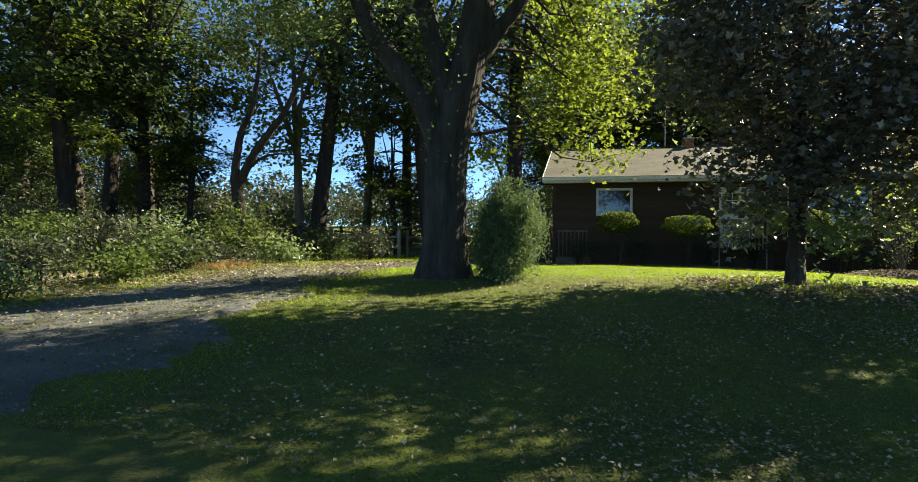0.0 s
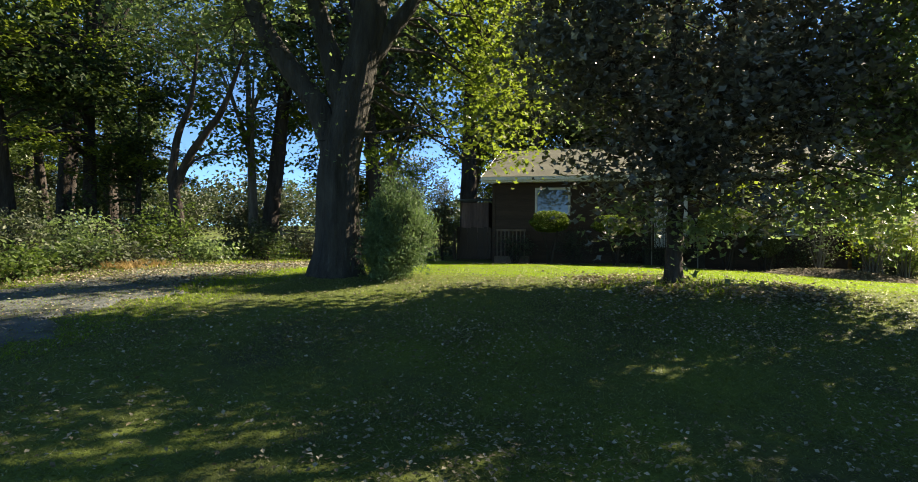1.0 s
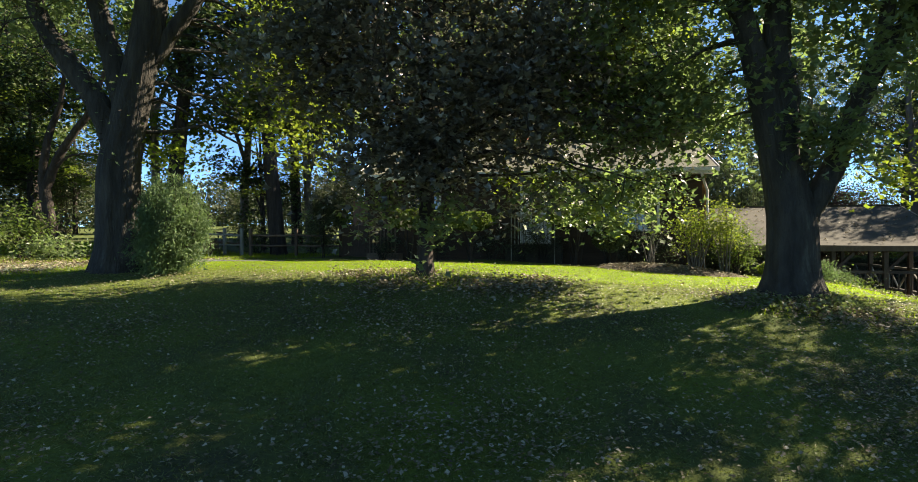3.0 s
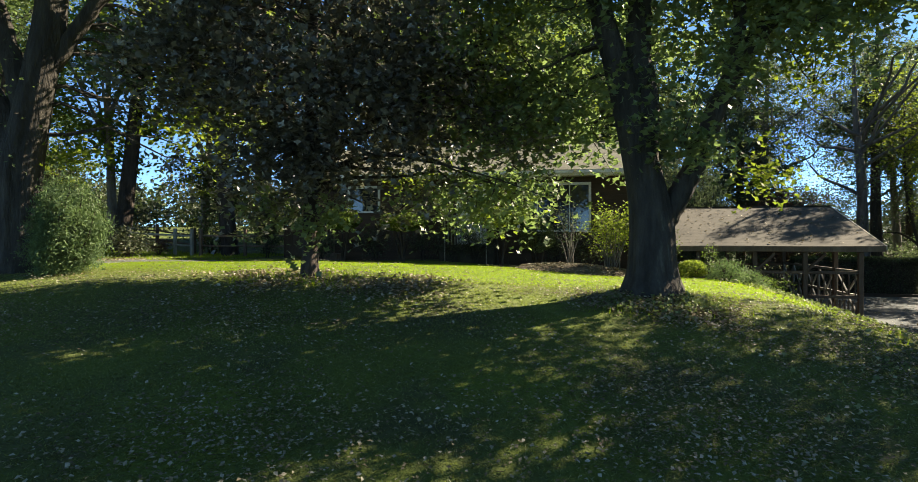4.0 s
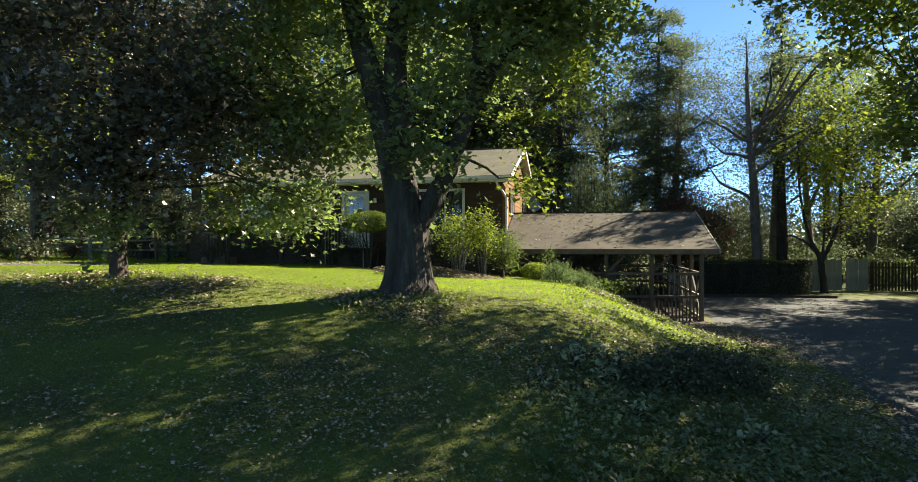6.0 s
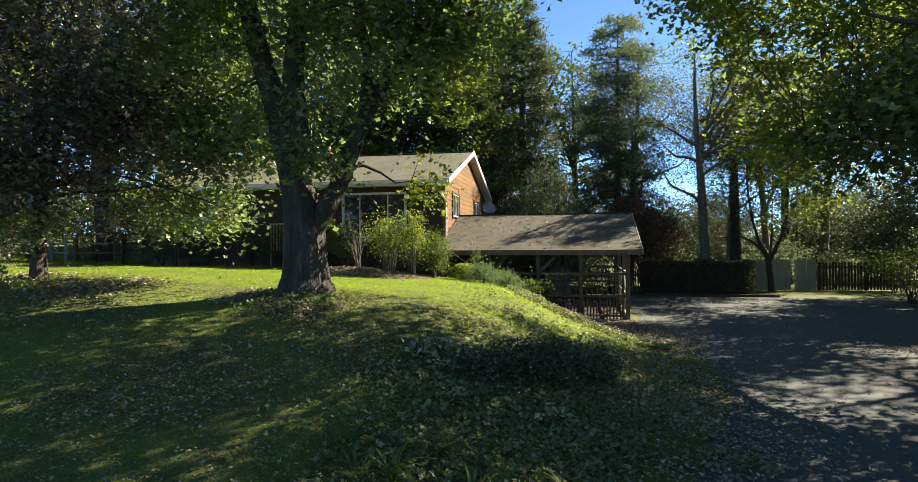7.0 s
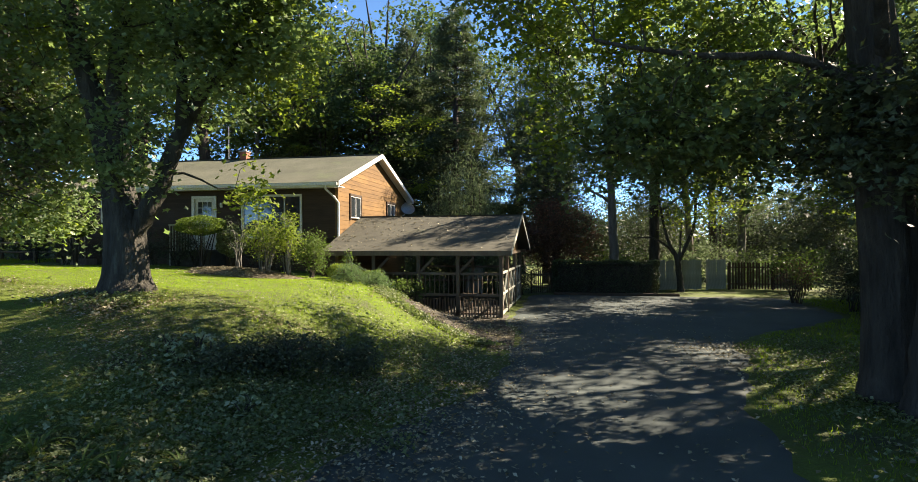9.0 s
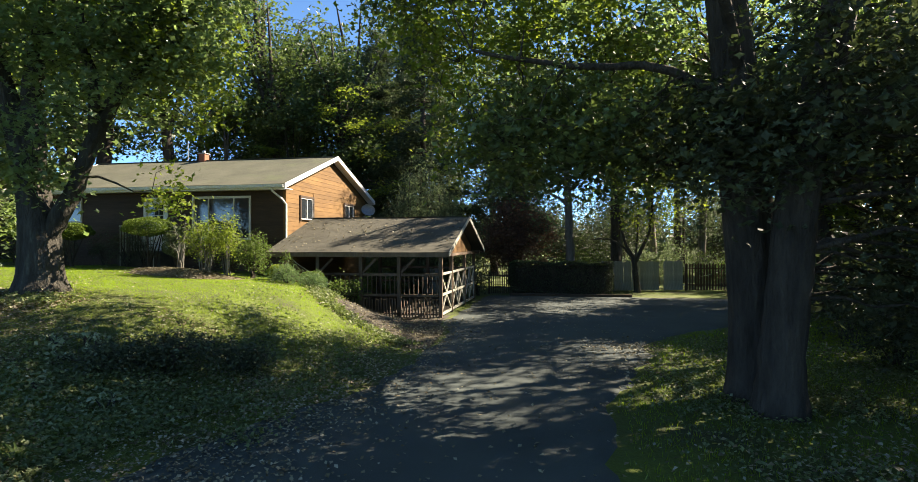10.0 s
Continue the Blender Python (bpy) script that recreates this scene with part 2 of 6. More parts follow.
BARK_PALE = surface("pale_bark", [(0.3, (0.12, 0.10, 0.08)), (0.7, (0.27, 0.24, 0.20))], 3.0, 0.95, 8, 1.0, 0.03, (1, 1, 0.25))
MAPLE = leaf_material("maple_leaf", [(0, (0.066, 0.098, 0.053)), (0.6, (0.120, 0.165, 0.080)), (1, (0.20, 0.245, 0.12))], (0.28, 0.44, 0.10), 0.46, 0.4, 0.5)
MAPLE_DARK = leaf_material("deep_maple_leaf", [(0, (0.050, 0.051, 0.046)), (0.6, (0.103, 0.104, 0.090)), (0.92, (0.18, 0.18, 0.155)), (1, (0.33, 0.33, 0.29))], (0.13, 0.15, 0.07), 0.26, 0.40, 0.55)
# Yellow-green leaf; on the big crowns its colour also stands for sunlight.
YELLOW_SUNLIT = leaf_material("yellow_sunlit_leaf", [(0, (0.075, 0.120, 0.024)), (0.6, (0.135, 0.190, 0.032)), (1, (0.22, 0.245, 0.05))], (0.32, 0.44, 0.04), 0.45)
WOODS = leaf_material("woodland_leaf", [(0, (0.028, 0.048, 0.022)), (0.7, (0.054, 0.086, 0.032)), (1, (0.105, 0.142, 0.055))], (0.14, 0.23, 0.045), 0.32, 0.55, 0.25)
PINE = leaf_material("pine_needle", [(0, (0.028, 0.048, 0.028)), (0.7, (0.055, 0.082, 0.048)), (1, (0.11, 0.14, 0.08))], (0.14, 0.20, 0.06), 0.28)
AIRY_PINE = leaf_material("soft_pine_needle", [(0, (0.045, 0.068, 0.046)), (0.7, (0.085, 0.115, 0.078)), (1, (0.15, 0.18, 0.12))], (0.18, 0.26, 0.10), 0.34)
CEDAR = leaf_material("cedar_spray", [(0, (0.07, 0.105, 0.06)), (0.7, (0.13, 0.175, 0.10)), (1, (0.22, 0.27, 0.15))], (0.24, 0.34, 0.12), 0.35)
JUNIPER = leaf_material("juniper_spray", [(0, (0.050, 0.088, 0.046)), (0.7, (0.105, 0.165, 0.075)), (1, (0.17, 0.25, 0.11))], (0.22, 0.36, 0.10), 0.32)
SHRUB = leaf_material("shrub_leaf", [(0, (0.045, 0.075, 0.022)), (0.7, (0.08, 0.125, 0.036)), (1, (0.13, 0.175, 0.05))], (0.20, 0.32, 0.04), 0.35)
BOX_LEAF = leaf_material("clipped_leaf", [(0, (0.04, 0.075, 0.014)), (0.7, (0.08, 0.13, 0.02)), (1, (0.12, 0.17, 0.03))], (0.2, 0.3, 0.03), 0.3)
RED_LEAF = leaf_material("russet_leaf", [(0, (0.070, 0.044, 0.038)), (0.7, (0.135, 0.082, 0.066)), (0.9, (0.22, 0.12, 0.08)), (1, (0.34, 0.19, 0.11))], (0.32, 0.14, 0.08), 0.35)
# Darkest leaf tone: deep shade is put into its colour.
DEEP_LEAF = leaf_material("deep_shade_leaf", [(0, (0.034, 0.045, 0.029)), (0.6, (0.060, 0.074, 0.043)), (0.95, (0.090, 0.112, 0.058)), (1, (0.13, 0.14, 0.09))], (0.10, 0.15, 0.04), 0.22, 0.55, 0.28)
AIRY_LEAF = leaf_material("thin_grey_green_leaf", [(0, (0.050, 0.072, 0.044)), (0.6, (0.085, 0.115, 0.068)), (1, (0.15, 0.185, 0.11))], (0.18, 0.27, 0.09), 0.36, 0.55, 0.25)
# Oak leaf toned down: the low boughs' shade is in its colour.
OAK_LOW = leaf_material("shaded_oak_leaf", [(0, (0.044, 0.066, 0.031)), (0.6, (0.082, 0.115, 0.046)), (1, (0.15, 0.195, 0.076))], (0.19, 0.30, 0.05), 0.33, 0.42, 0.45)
COVER = leaf_material("pale_ground_cover", [(0, (0.060, 0.080, 0.034)), (0.5, (0.115, 0.145, 0.064)), (0.88, (0.19, 0.225, 0.115)), (1, (0.30, 0.32, 0.21))], (0.28, 0.40, 0.06), 0.32, 0.55, 0.35)
PALE_LEAF = leaf_material("pale_broad_leaf", [(0, (0.16, 0.20, 0.11)), (0.6, (0.27, 0.31, 0.19)), (1, (0.40, 0.43, 0.30))], (0.30, 0.42, 0.14), 0.32, 0.5, 0.35)
IVY = leaf_material("ground_cover_leaf", [(0, (0.045, 0.064, 0.030)), (0.6, (0.095, 0.125, 0.056)), (0.88, (0.18, 0.21, 0.10)), (1, (0.30, 0.32, 0.20))], (0.22, 0.32, 0.05), 0.3, 0.55, 0.35)
DRY_LEAF = leaf_material("fallen_leaf", [(0, (0.10, 0.08, 0.05)), (0.45, (0.20, 0.17, 0.11)), (0.8, (0.28, 0.26, 0.19)), (1, (0.40, 0.38, 0.30))], (0.3, 0.25, 0.1), 0.12, 0.7, 0.2)
# Cedar siding darkened for the front; its shade is put into the colour.
SIDING_SHADED = surface("shade_darkened_siding", [(0.3, (0.040, 0.025, 0.016)), (0.7, (0.072, 0.042, 0.025))], 1.5, 0.7, 9, 0.4, 0.006, (0.25, 0.25, 2.2), island=0.16)
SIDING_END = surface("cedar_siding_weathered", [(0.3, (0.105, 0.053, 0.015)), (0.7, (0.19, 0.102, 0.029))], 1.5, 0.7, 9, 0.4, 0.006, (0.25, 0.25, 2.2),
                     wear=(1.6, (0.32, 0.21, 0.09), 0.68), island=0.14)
WHITE = surface("white_paint", [(0.3, (0.70, 0.69, 0.66)), (0.7, (0.82, 0.81, 0.78))], 1.0, 0.5, 20, 0.1, 0.002)
DARK_TRIM = surface("dark_brown_trim", [(0.3, (0.045, 0.028, 0.018)), (0.7, (0.08, 0.05, 0.03))], 3.0, 0.6, 20, 0.3, 0.003)
SHINGLE = surface("asphalt_shingle", [(0.3, (0.080, 0.084, 0.060)), (0.7, (0.125, 0.126, 0.09))], 0.8, 0.95, 30, 0.5, 0.006, wear=(0.6, (0.10, 0.112, 0.066), 0.56), island=0.14)
CARPORT_SHINGLE = surface("dark_weathered_shingle", [(0.3, (0.058, 0.056, 0.042)), (0.7, (0.092, 0.088, 0.066))], 0.8, 0.95, 30, 0.5, 0.006, wear=(0.6, (0.075, 0.076, 0.05), 0.58), island=0.14)
TIMBER = surface("weathered_timber", [(0.3, (0.10, 0.07, 0.05)), (0.7, (0.20, 0.145, 0.10))], 2.0, 0.85, 18, 0.5, 0.004, (1, 1, 0.2), island=0.15)
FENCE = surface("silvered_fence", [(0.3, (0.24, 0.24, 0.20)), (0.7, (0.38, 0.38, 0.32))], 1.5, 0.9, 14, 0.5, 0.004, (1, 1, 0.2), wear=(2.2, (0.17, 0.18, 0.13), 0.56), island=0.08)
BRICK = surface("red_brick", [(0.3, (0.22, 0.08, 0.05)), (0.7, (0.33, 0.13, 0.08))], 4, 0.9, 30, 0.5, 0.005, island=0.2)
METAL = surface("grey_metal", [(0.3, (0.45, 0.46, 0.46)), (0.7, (0.58, 0.58, 0.58))], 3, 0.45, 20, 0.1, 0.001, metal=0.6)
MULCH = surface("bark_mulch", [(0.3, (0.040, 0.036, 0.028)), (0.7, (0.090, 0.080, 0.060))], 3, 0.95, 35, 1.0, 0.03)
SHED_BOARD = surface("pinkish_brown_boards", [(0.3, (0.17, 0.10, 0.075)), (0.7, (0.26, 0.16, 0.12))], 1.5, 0.85, 14, 0.4, 0.004, (1, 1, 0.2), island=0.12)
CONCRETE = surface("stained_concrete", [(0.3, (0.25, 0.24, 0.22)), (0.7, (0.36, 0.35, 0.33))], 1.5, 0.9, 25, 0.3, 0.004)
GLASS, _nt, _b = material("window_glass")
_b.inputs["Base Color"].default_value = (0.02, 0.025, 0.03, 1)
_b.inputs["Roughness"].default_value = 0.04
_b.inputs["Specular IOR Level"].default_value = 0.8
STRAW = leaf_material("dry_straw", [(0, (0.20, 0.13, 0.05)), (0.6, (0.32, 0.22, 0.09)), (1, (0.42, 0.33, 0.16))], (0.5, 0.35, 0.1), 0.35)
CURTAIN = surface("pale_curtain", [(0.3, (0.5, 0.5, 0.47)), (0.7, (0.6, 0.6, 0.57))], 2, 0.9, 12, 0.3, 0.004, (6, 6, 0.3))

# ---- ground ----
def grid_mesh(name, xs, ys, zf, mat):
    X, Y = np.meshgrid(xs, ys)
    v = np.stack([X, Y, zf(X, Y)], -1).reshape(-1, 3)
    n, k = len(xs), len(ys)
    i, j = np.meshgrid(np.arange(k - 1), np.arange(n - 1), indexing="ij")
    q = np.stack([i * n + j, i * n + j + 1, (i + 1) * n + j + 1, (i + 1) * n + j], -1).reshape(-1, 4)
    return mesh_np(name, v, q, mat, True)


gx = np.concatenate([np.linspace(-900, -60, 14), np.linspace(-50, -22, 12), np.arange(-20, 36, 0.3), np.linspace(38, 60, 10), np.linspace(75, 900, 13)])
gy = np.concatenate([np.linspace(-900, -40, 12), np.linspace(-30, 2, 10), np.arange(3, 42, 0.3), np.linspace(44, 90, 16), np.linspace(110, 900, 13)])
tagged(new("ground", grid_mesh("ground", gx, gy, height, GRASS_GROUND)), "rough green lawn sloping up from the roadside, thinly strewn with leaves", "lawn", kind="structure")


def strip(name, left, right, mat, lift, label, category, cols=14):
    """A paved or loose strip between two edge lines of equal count."""
    left, right = np.array(left, float), np.array(right, float)
    s = np.linspace(0, 1, cols)[None, :, None]
    p = left[:, None] * (1 - s) + right[:, None] * s
    z = height(p[..., 0], p[..., 1]) + lift
    edge = np.minimum(np.linspace(0, 1, cols), np.linspace(1, 0, cols))
    z = z - np.where(edge < 1e-6, 0.06, 0.0)[None]
    v = np.concatenate([p, z[..., None]], -1).reshape(-1, 3)
    k, n = len(left), cols
    i, j = np.meshgrid(np.arange(k - 1), np.arange(n - 1), indexing="ij")
    q = np.stack([i * n + j, i * n + j + 1, (i + 1) * n + j + 1, (i + 1) * n + j], -1).reshape(-1, 4)
    return tagged(new(name, mesh_np(name, v, q, mat, True)), label, category, kind="structure")


def wavy(s, seed, amp):
    return amp * (np.sin(s * 2.1 + seed) * 0.5 + np.sin(s * 5.3 + seed * 2.7) * 0.3 + np.sin(s * 11.7 + seed * 1.9) * 0.2)


dy = np.linspace(1.6, 33.0, 90)
dl = 19.4 - 1.5 * smoothstep(14, 8, dy) - 2.0 * smoothstep(7, 1, dy) + wavy(dy, 1.0, 0.16)
dl = dl - 0.85 * smoothstep(19.5, 22.5, dy)
dr = 25.4 - 1.4 * smoothstep(18, 11, dy) + 3.0 * smoothstep(6, 0, dy) + 6.0 * smoothstep(18, 27, dy) + wavy(dy, 4.0, 0.2)
strip("driveway", np.stack([dl, dy], -1), np.stack([dr, dy], -1), ASPHALT, 0.025, "worn grey asphalt driveway with scattered fallen leaves", "driveway", 30)

# gravel track curving in from the road past the big maple
gs = np.linspace(0, 1, 70)
ty = 1.5 + 20.5 * gs
gc = np.stack([np.interp(ty, (1.5, 4, 8, 12, 16, 22), (-7.6, -7.3, -7.3, -7.6, -6.9, -5.2)), ty], -1)
gc[:, 0] = np.convolve(np.pad(gc[:, 0], 6, mode="edge"), np.ones(13) / 13, mode="valid")
gw = np.interp(ty, (1.5, 4, 8, 12, 22), (2.6, 2.6, 2.2, 1.6, 1.2))
strip("gravel_track", gc + np.stack([-gw + wavy(gs * 12, 2.0, 0.3), 0 * gs], -1), gc + np.stack([gw + wavy(gs * 17, 5.0, 0.7), 0 * gs], -1), GRAVEL, 0.02,
      "grey gravel track with worn wheel lines and leaf litter", "gravel track", 20)
strip("leaf_litter_verge", np.stack([-16.5 + 0 * gs, 9.5 + 14 * gs], -1), np.stack([-9.0 + 3.6 * smoothstep(0.15, 0.7, gs) + wavy(gs * 9, 3, 0.4), 9.5 + 14 * gs], -1), LITTER, 0.012,
      "brown leaf litter under the woodland edge", "leaf litter", 24)

ay_ = np.linspace(16.9, 24.2, 40)
al = np.interp(ay_, (16.9, 17.3, 18.2, 19.0, 20.0, 22.0, 24.2), (18.9, 18.6, 17.6, 16.0, 15.2, 14.4, 13.4)) + wavy(ay_ * 2, 3.0, 0.25)
strip("leaf_litter_apron", np.stack([al, ay_], -1), np.stack([19.5 - 0.6 * smoothstep(19.5, 22.5, ay_), ay_], -1), MULCH, 0.014, "dark bare earth and leaf litter between bank and driveway", "leaf litter", 16)
strip("carport_floor", np.stack([11.5 + 0 * gs, 23.0 + 9.3 * gs], -1), np.stack([18.62 + 0 * gs, 23.0 + 9.3 * gs], -1), MULCH, 0.018, "dark packed-earth floor under the carport", "floor", 16)

rx_ = np.linspace(-60, 70, 60)
strip("road", np.stack([rx_, -4.6 + 0 * rx_], -1), np.stack([rx_, 1.7 + wavy(rx_, 2.0, 0.08)], -1), ASPHALT, 0.02, "grey asphalt country road along the lawn's foot", "road", 8)

# ---- plants: makers ----
def clumps_in(blobs, rng):
    """Clump centres spread through ellipsoids, thicker towards the outside, with gaps."""
    out = []
    for cx, cy, cz, rx, ry, rz, n in blobs:
        d = rng.normal(0, 1, (n, 3))
        d /= np.linalg.norm(d, axis=1)[:, None]
        r = rng.random((n, 1)) ** 0.45
        out.append(np.array([[cx, cy, cz]]) + d * r * np.array([[rx, ry, rz]]))
    return np.concatenate(out)


def leaf_cloud(C, rng, per, spread, size, up=0.6, slim=0.6, droop=0.0, lobed=False):
    cnt = np.maximum(3, (per * rng.uniform(0.5, 1.5, len(C))).astype(int))
    idx = np.repeat(np.arange(len(C)), cnt)
    off = rng.normal(0, 1, (len(idx), 3)) * np.array([[spread[0], spread[0], spread[1]]])
    # clumps lean their own way, so the outline stays ragged
    tilt = rng.normal(0, 0.35, (len(C), 2))
    off[:, 2] += np.sum(off[:, :2] * tilt[idx], 1) - 0.12 * np.sum(off[:, :2] ** 2, 1) / max(spread[0], 0.05)
    return leaf_np(C[idx] + off, size, rng, up, slim, droop, lobed)


def branches(nodes, node_r, C, rng, every=7, thick=1.0, sag=0.10, twigs=True):
    """Boughs from the limbs to some clumps, twigs from the boughs to the rest."""
    pieces, pts_all, pick = [], [nodes], rng.permutation(len(C))
    for i in pick[:max(1, len(C) // every)]:
        e = C[i]
        d = np.linalg.norm((nodes - e) * np.array([1, 1, 0.8]), axis=1) + 2.0 * np.maximum(0, nodes[:, 2] - e[2] - 0.6)
        k = int(np.argmin(d))
        s, L = nodes[k], np.linalg.norm(nodes[k] - e)
        if L < 0.15:
            continue
        t = np.linspace(0, 1, 6)[:, None]
        p = s + (e - s) * t + np.array([[0, 0, 1.0]]) * (sag * L * np.sin(np.pi * t ** 0.8)) + rng.normal(0, 0.035 * L, (6, 3)) * np.sin(np.pi * t)
        r0 = min(node_r[k] * 0.55, 0.014 + 0.013 * L) * thick
        pieces.append(tube_np(p, np.linspace(r0, 0.008, 6), 6))
        pts_all.append(p[1:])
    P = np.concatenate(pts_all)
    for i in (pick[max(1, len(C) // every):] if twigs else ()):
        e = C[i]
        s = P[int(np.argmin(np.linalg.norm(P - e, axis=1)))]
        if np.linalg.norm(s - e) < 0.1:
            continue
        m = (s + e) / 2 + rng.normal(0, 0.06, 3) + np.array([0, 0, 0.05])
        pieces.append(tube_np([s, m, e], [0.012 * thick, 0.008, 0.004], 4))
    return join_np(pieces)


def build_tree(name, xy, limbs, crowns, bark, seed, label, category="tree", group="", sides=14, lump=0.06, every=7, thick=1.0, z=None, twigs=True):
    """limbs: (points, radii), from the ground up. crowns: (material, blobs, leaves a clump, spread, size, options)."""
    rng = np.random.default_rng(seed)
    ob = thing(name, (xy[0], xy[1], ground_at(*xy) if z is None else z), label, category, group)
    pieces, nodes, nr = [], [], []
    for k, (pts, radii) in enumerate(limbs):
        p, r = smooth_line(pts, radii, 6 if sides < 30 or k else 12)
        p = p + rng.normal(0, 0.012 if sides < 30 or k else 0.002, p.shape) * np.minimum(1, p[:, 2:3])
        pieces.append(tube_np(p, r, sides if k == 0 else 10, lump, seed + k))
        keep = p[:, 2] > (1.6 if len(p) > 8 else 0.0)
        nodes.append(p[keep])
        nr.append(r[keep])
    child("trunk", mesh_np("trunk", *join_np(pieces), bark, True), ob)
    nodes, nr = np.concatenate(nodes), np.concatenate(nr)
    for mat, blobs, per, spread, size, opt in crowns:
        C = clumps_in(blobs, rng)
        child("branchwork", mesh_np("branchwork", *branches(nodes, nr, C, rng, every, thick, twigs=twigs), bark, True), ob)
        child("crown", mesh_np("crown", *leaf_cloud(C, rng, per, spread, size, **opt), mat), ob)
    return ob


def build_pine(name, xy, h, r, first, reach, mat, seed, label, group="", per=26, whorl=1.0, taper=1.0, top=0.15):
    """A straight conifer with whorled, nearly level boughs."""
    rng = np.random.default_rng(seed)
    ob = thing(name, (xy[0], xy[1], ground_at(*xy)), label, "conifer", group)
    p, rr = smooth_line([(0, 0, -0.2), (0.05, 0, 1), (0.0, 0.1, h * 0.5), (0.1, 0, h)], [r * 1.25, r, r * 0.6, 0.03], 8)
    child("trunk", mesh_np("trunk", *tube_np(p, rr, 10, 0.05, seed), BARK, True), ob)
    pieces, tufts = [], []
    z = first
    while z < h - 0.3:
        f = (z - first) / (h - first)
        L0 = reach * (1 - (1 - top) * f ** taper) * (0.75 + 0.25 * min(1, f * 6))
        for k in range(rng.integers(4, 7)):
            a, L = rng.random() * 6.283, L0 * rng.uniform(0.55, 1.1)
            d = np.array([math.cos(a), math.sin(a), 0.0])
            t = np.linspace(0, 1, 5)[:, None]
            q = np.array([[0, 0, z + rng.uniform(-0.5, 0.5)]]) + d * L * t + np.array([[0, 0, 1.0]]) * (0.10 * L * t - 0.26 * L * t ** 2 + rng.normal(0, 0.03 * L) * t)
            pieces.append(tube_np(q, np.linspace(0.02 + 0.012 * L, 0.008, 5), 4))
            for j in range(int(5 + L * 6)):
                u = rng.uniform(0.3, 1.03)
                side = np.array([-d[1], d[0], 0]) * rng.normal(0, 0.16 * L * (1.15 - u * 0.7))
                i = min(3, int(u * 4))
                w = min(1.0, u * 4 - i)
                tufts.append(q[i] * (1 - w) + q[i + 1] * w + side + np.array([0, 0, rng.normal(0.02, 0.07)]))
        z += whorl * rng.uniform(0.55, 0.9)
    child("branchwork", mesh_np("branchwork", *join_np(pieces), BARK, True), ob)
    child("crown", mesh_np("crown", *leaf_cloud(np.array(tufts), rng, per, (0.26, 0.13), 0.34, up=0.25, slim=0.2), mat), ob)
    return ob


def build_bush(name, xy, rx, ry, h, mat, seed, label, n=60, per=40, size=0.07, spread=0.16, stems=9, category="shrub", group="", base=0.15, slim=0.6, stem_mat=None, up=0.6, z=None, droop=0.0):
    """Stems fanning out of one foot, with clumps of leaves over a ragged dome."""
    rng = np.random.default_rng(seed)
    ob = thing(name, (xy[0], xy[1], (ground_at(*xy) if z is None else z) - 0.02), label, category, group)
    C = clumps_in([(0, 0, h * (0.5 + base / 2), rx, ry, h * (0.5 - base / 2), n)], rng)
    C[:, 2] = np.maximum(C[:, 2], 0.08)
    C[:, 2] *= 1 + rng.normal(0, 0.05, len(C))
    pieces, tips = [], []
    for k in range(stems):
        e = C[rng.integers(len(C))]
        f = np.array([rng.normal(0, rx * 0.12), rng.normal(0, ry * 0.12), -0.05])
        m = f + (e - f) * 0.5 + np.array([0, 0, 0.15 * h])
        p, r = smooth_line([f, m, e], [0.022, 0.014, 0.005], 4)
        pieces.append(tube_np(p, r, 5))
        tips.append(p[2:])
    P = np.concatenate(tips)
    for e in C:
        s = P[int(np.argmin(np.linalg.norm(P - e, axis=1)))]
        if np.linalg.norm(s - e) > 0.08:
            pieces.append(tube_np([s, (s + e) / 2 + rng.normal(0, 0.03, 3), e], [0.008, 0.006, 0.003], 4))
    child("stemwork", mesh_np("stemwork", *join_np(pieces), stem_mat or BARK, True), ob)
    child("foliage", mesh_np("foliage", *leaf_cloud(C, rng, per, (spread, spread * 0.7), size, up=up, slim=slim, droop=droop), mat), ob)
    return ob


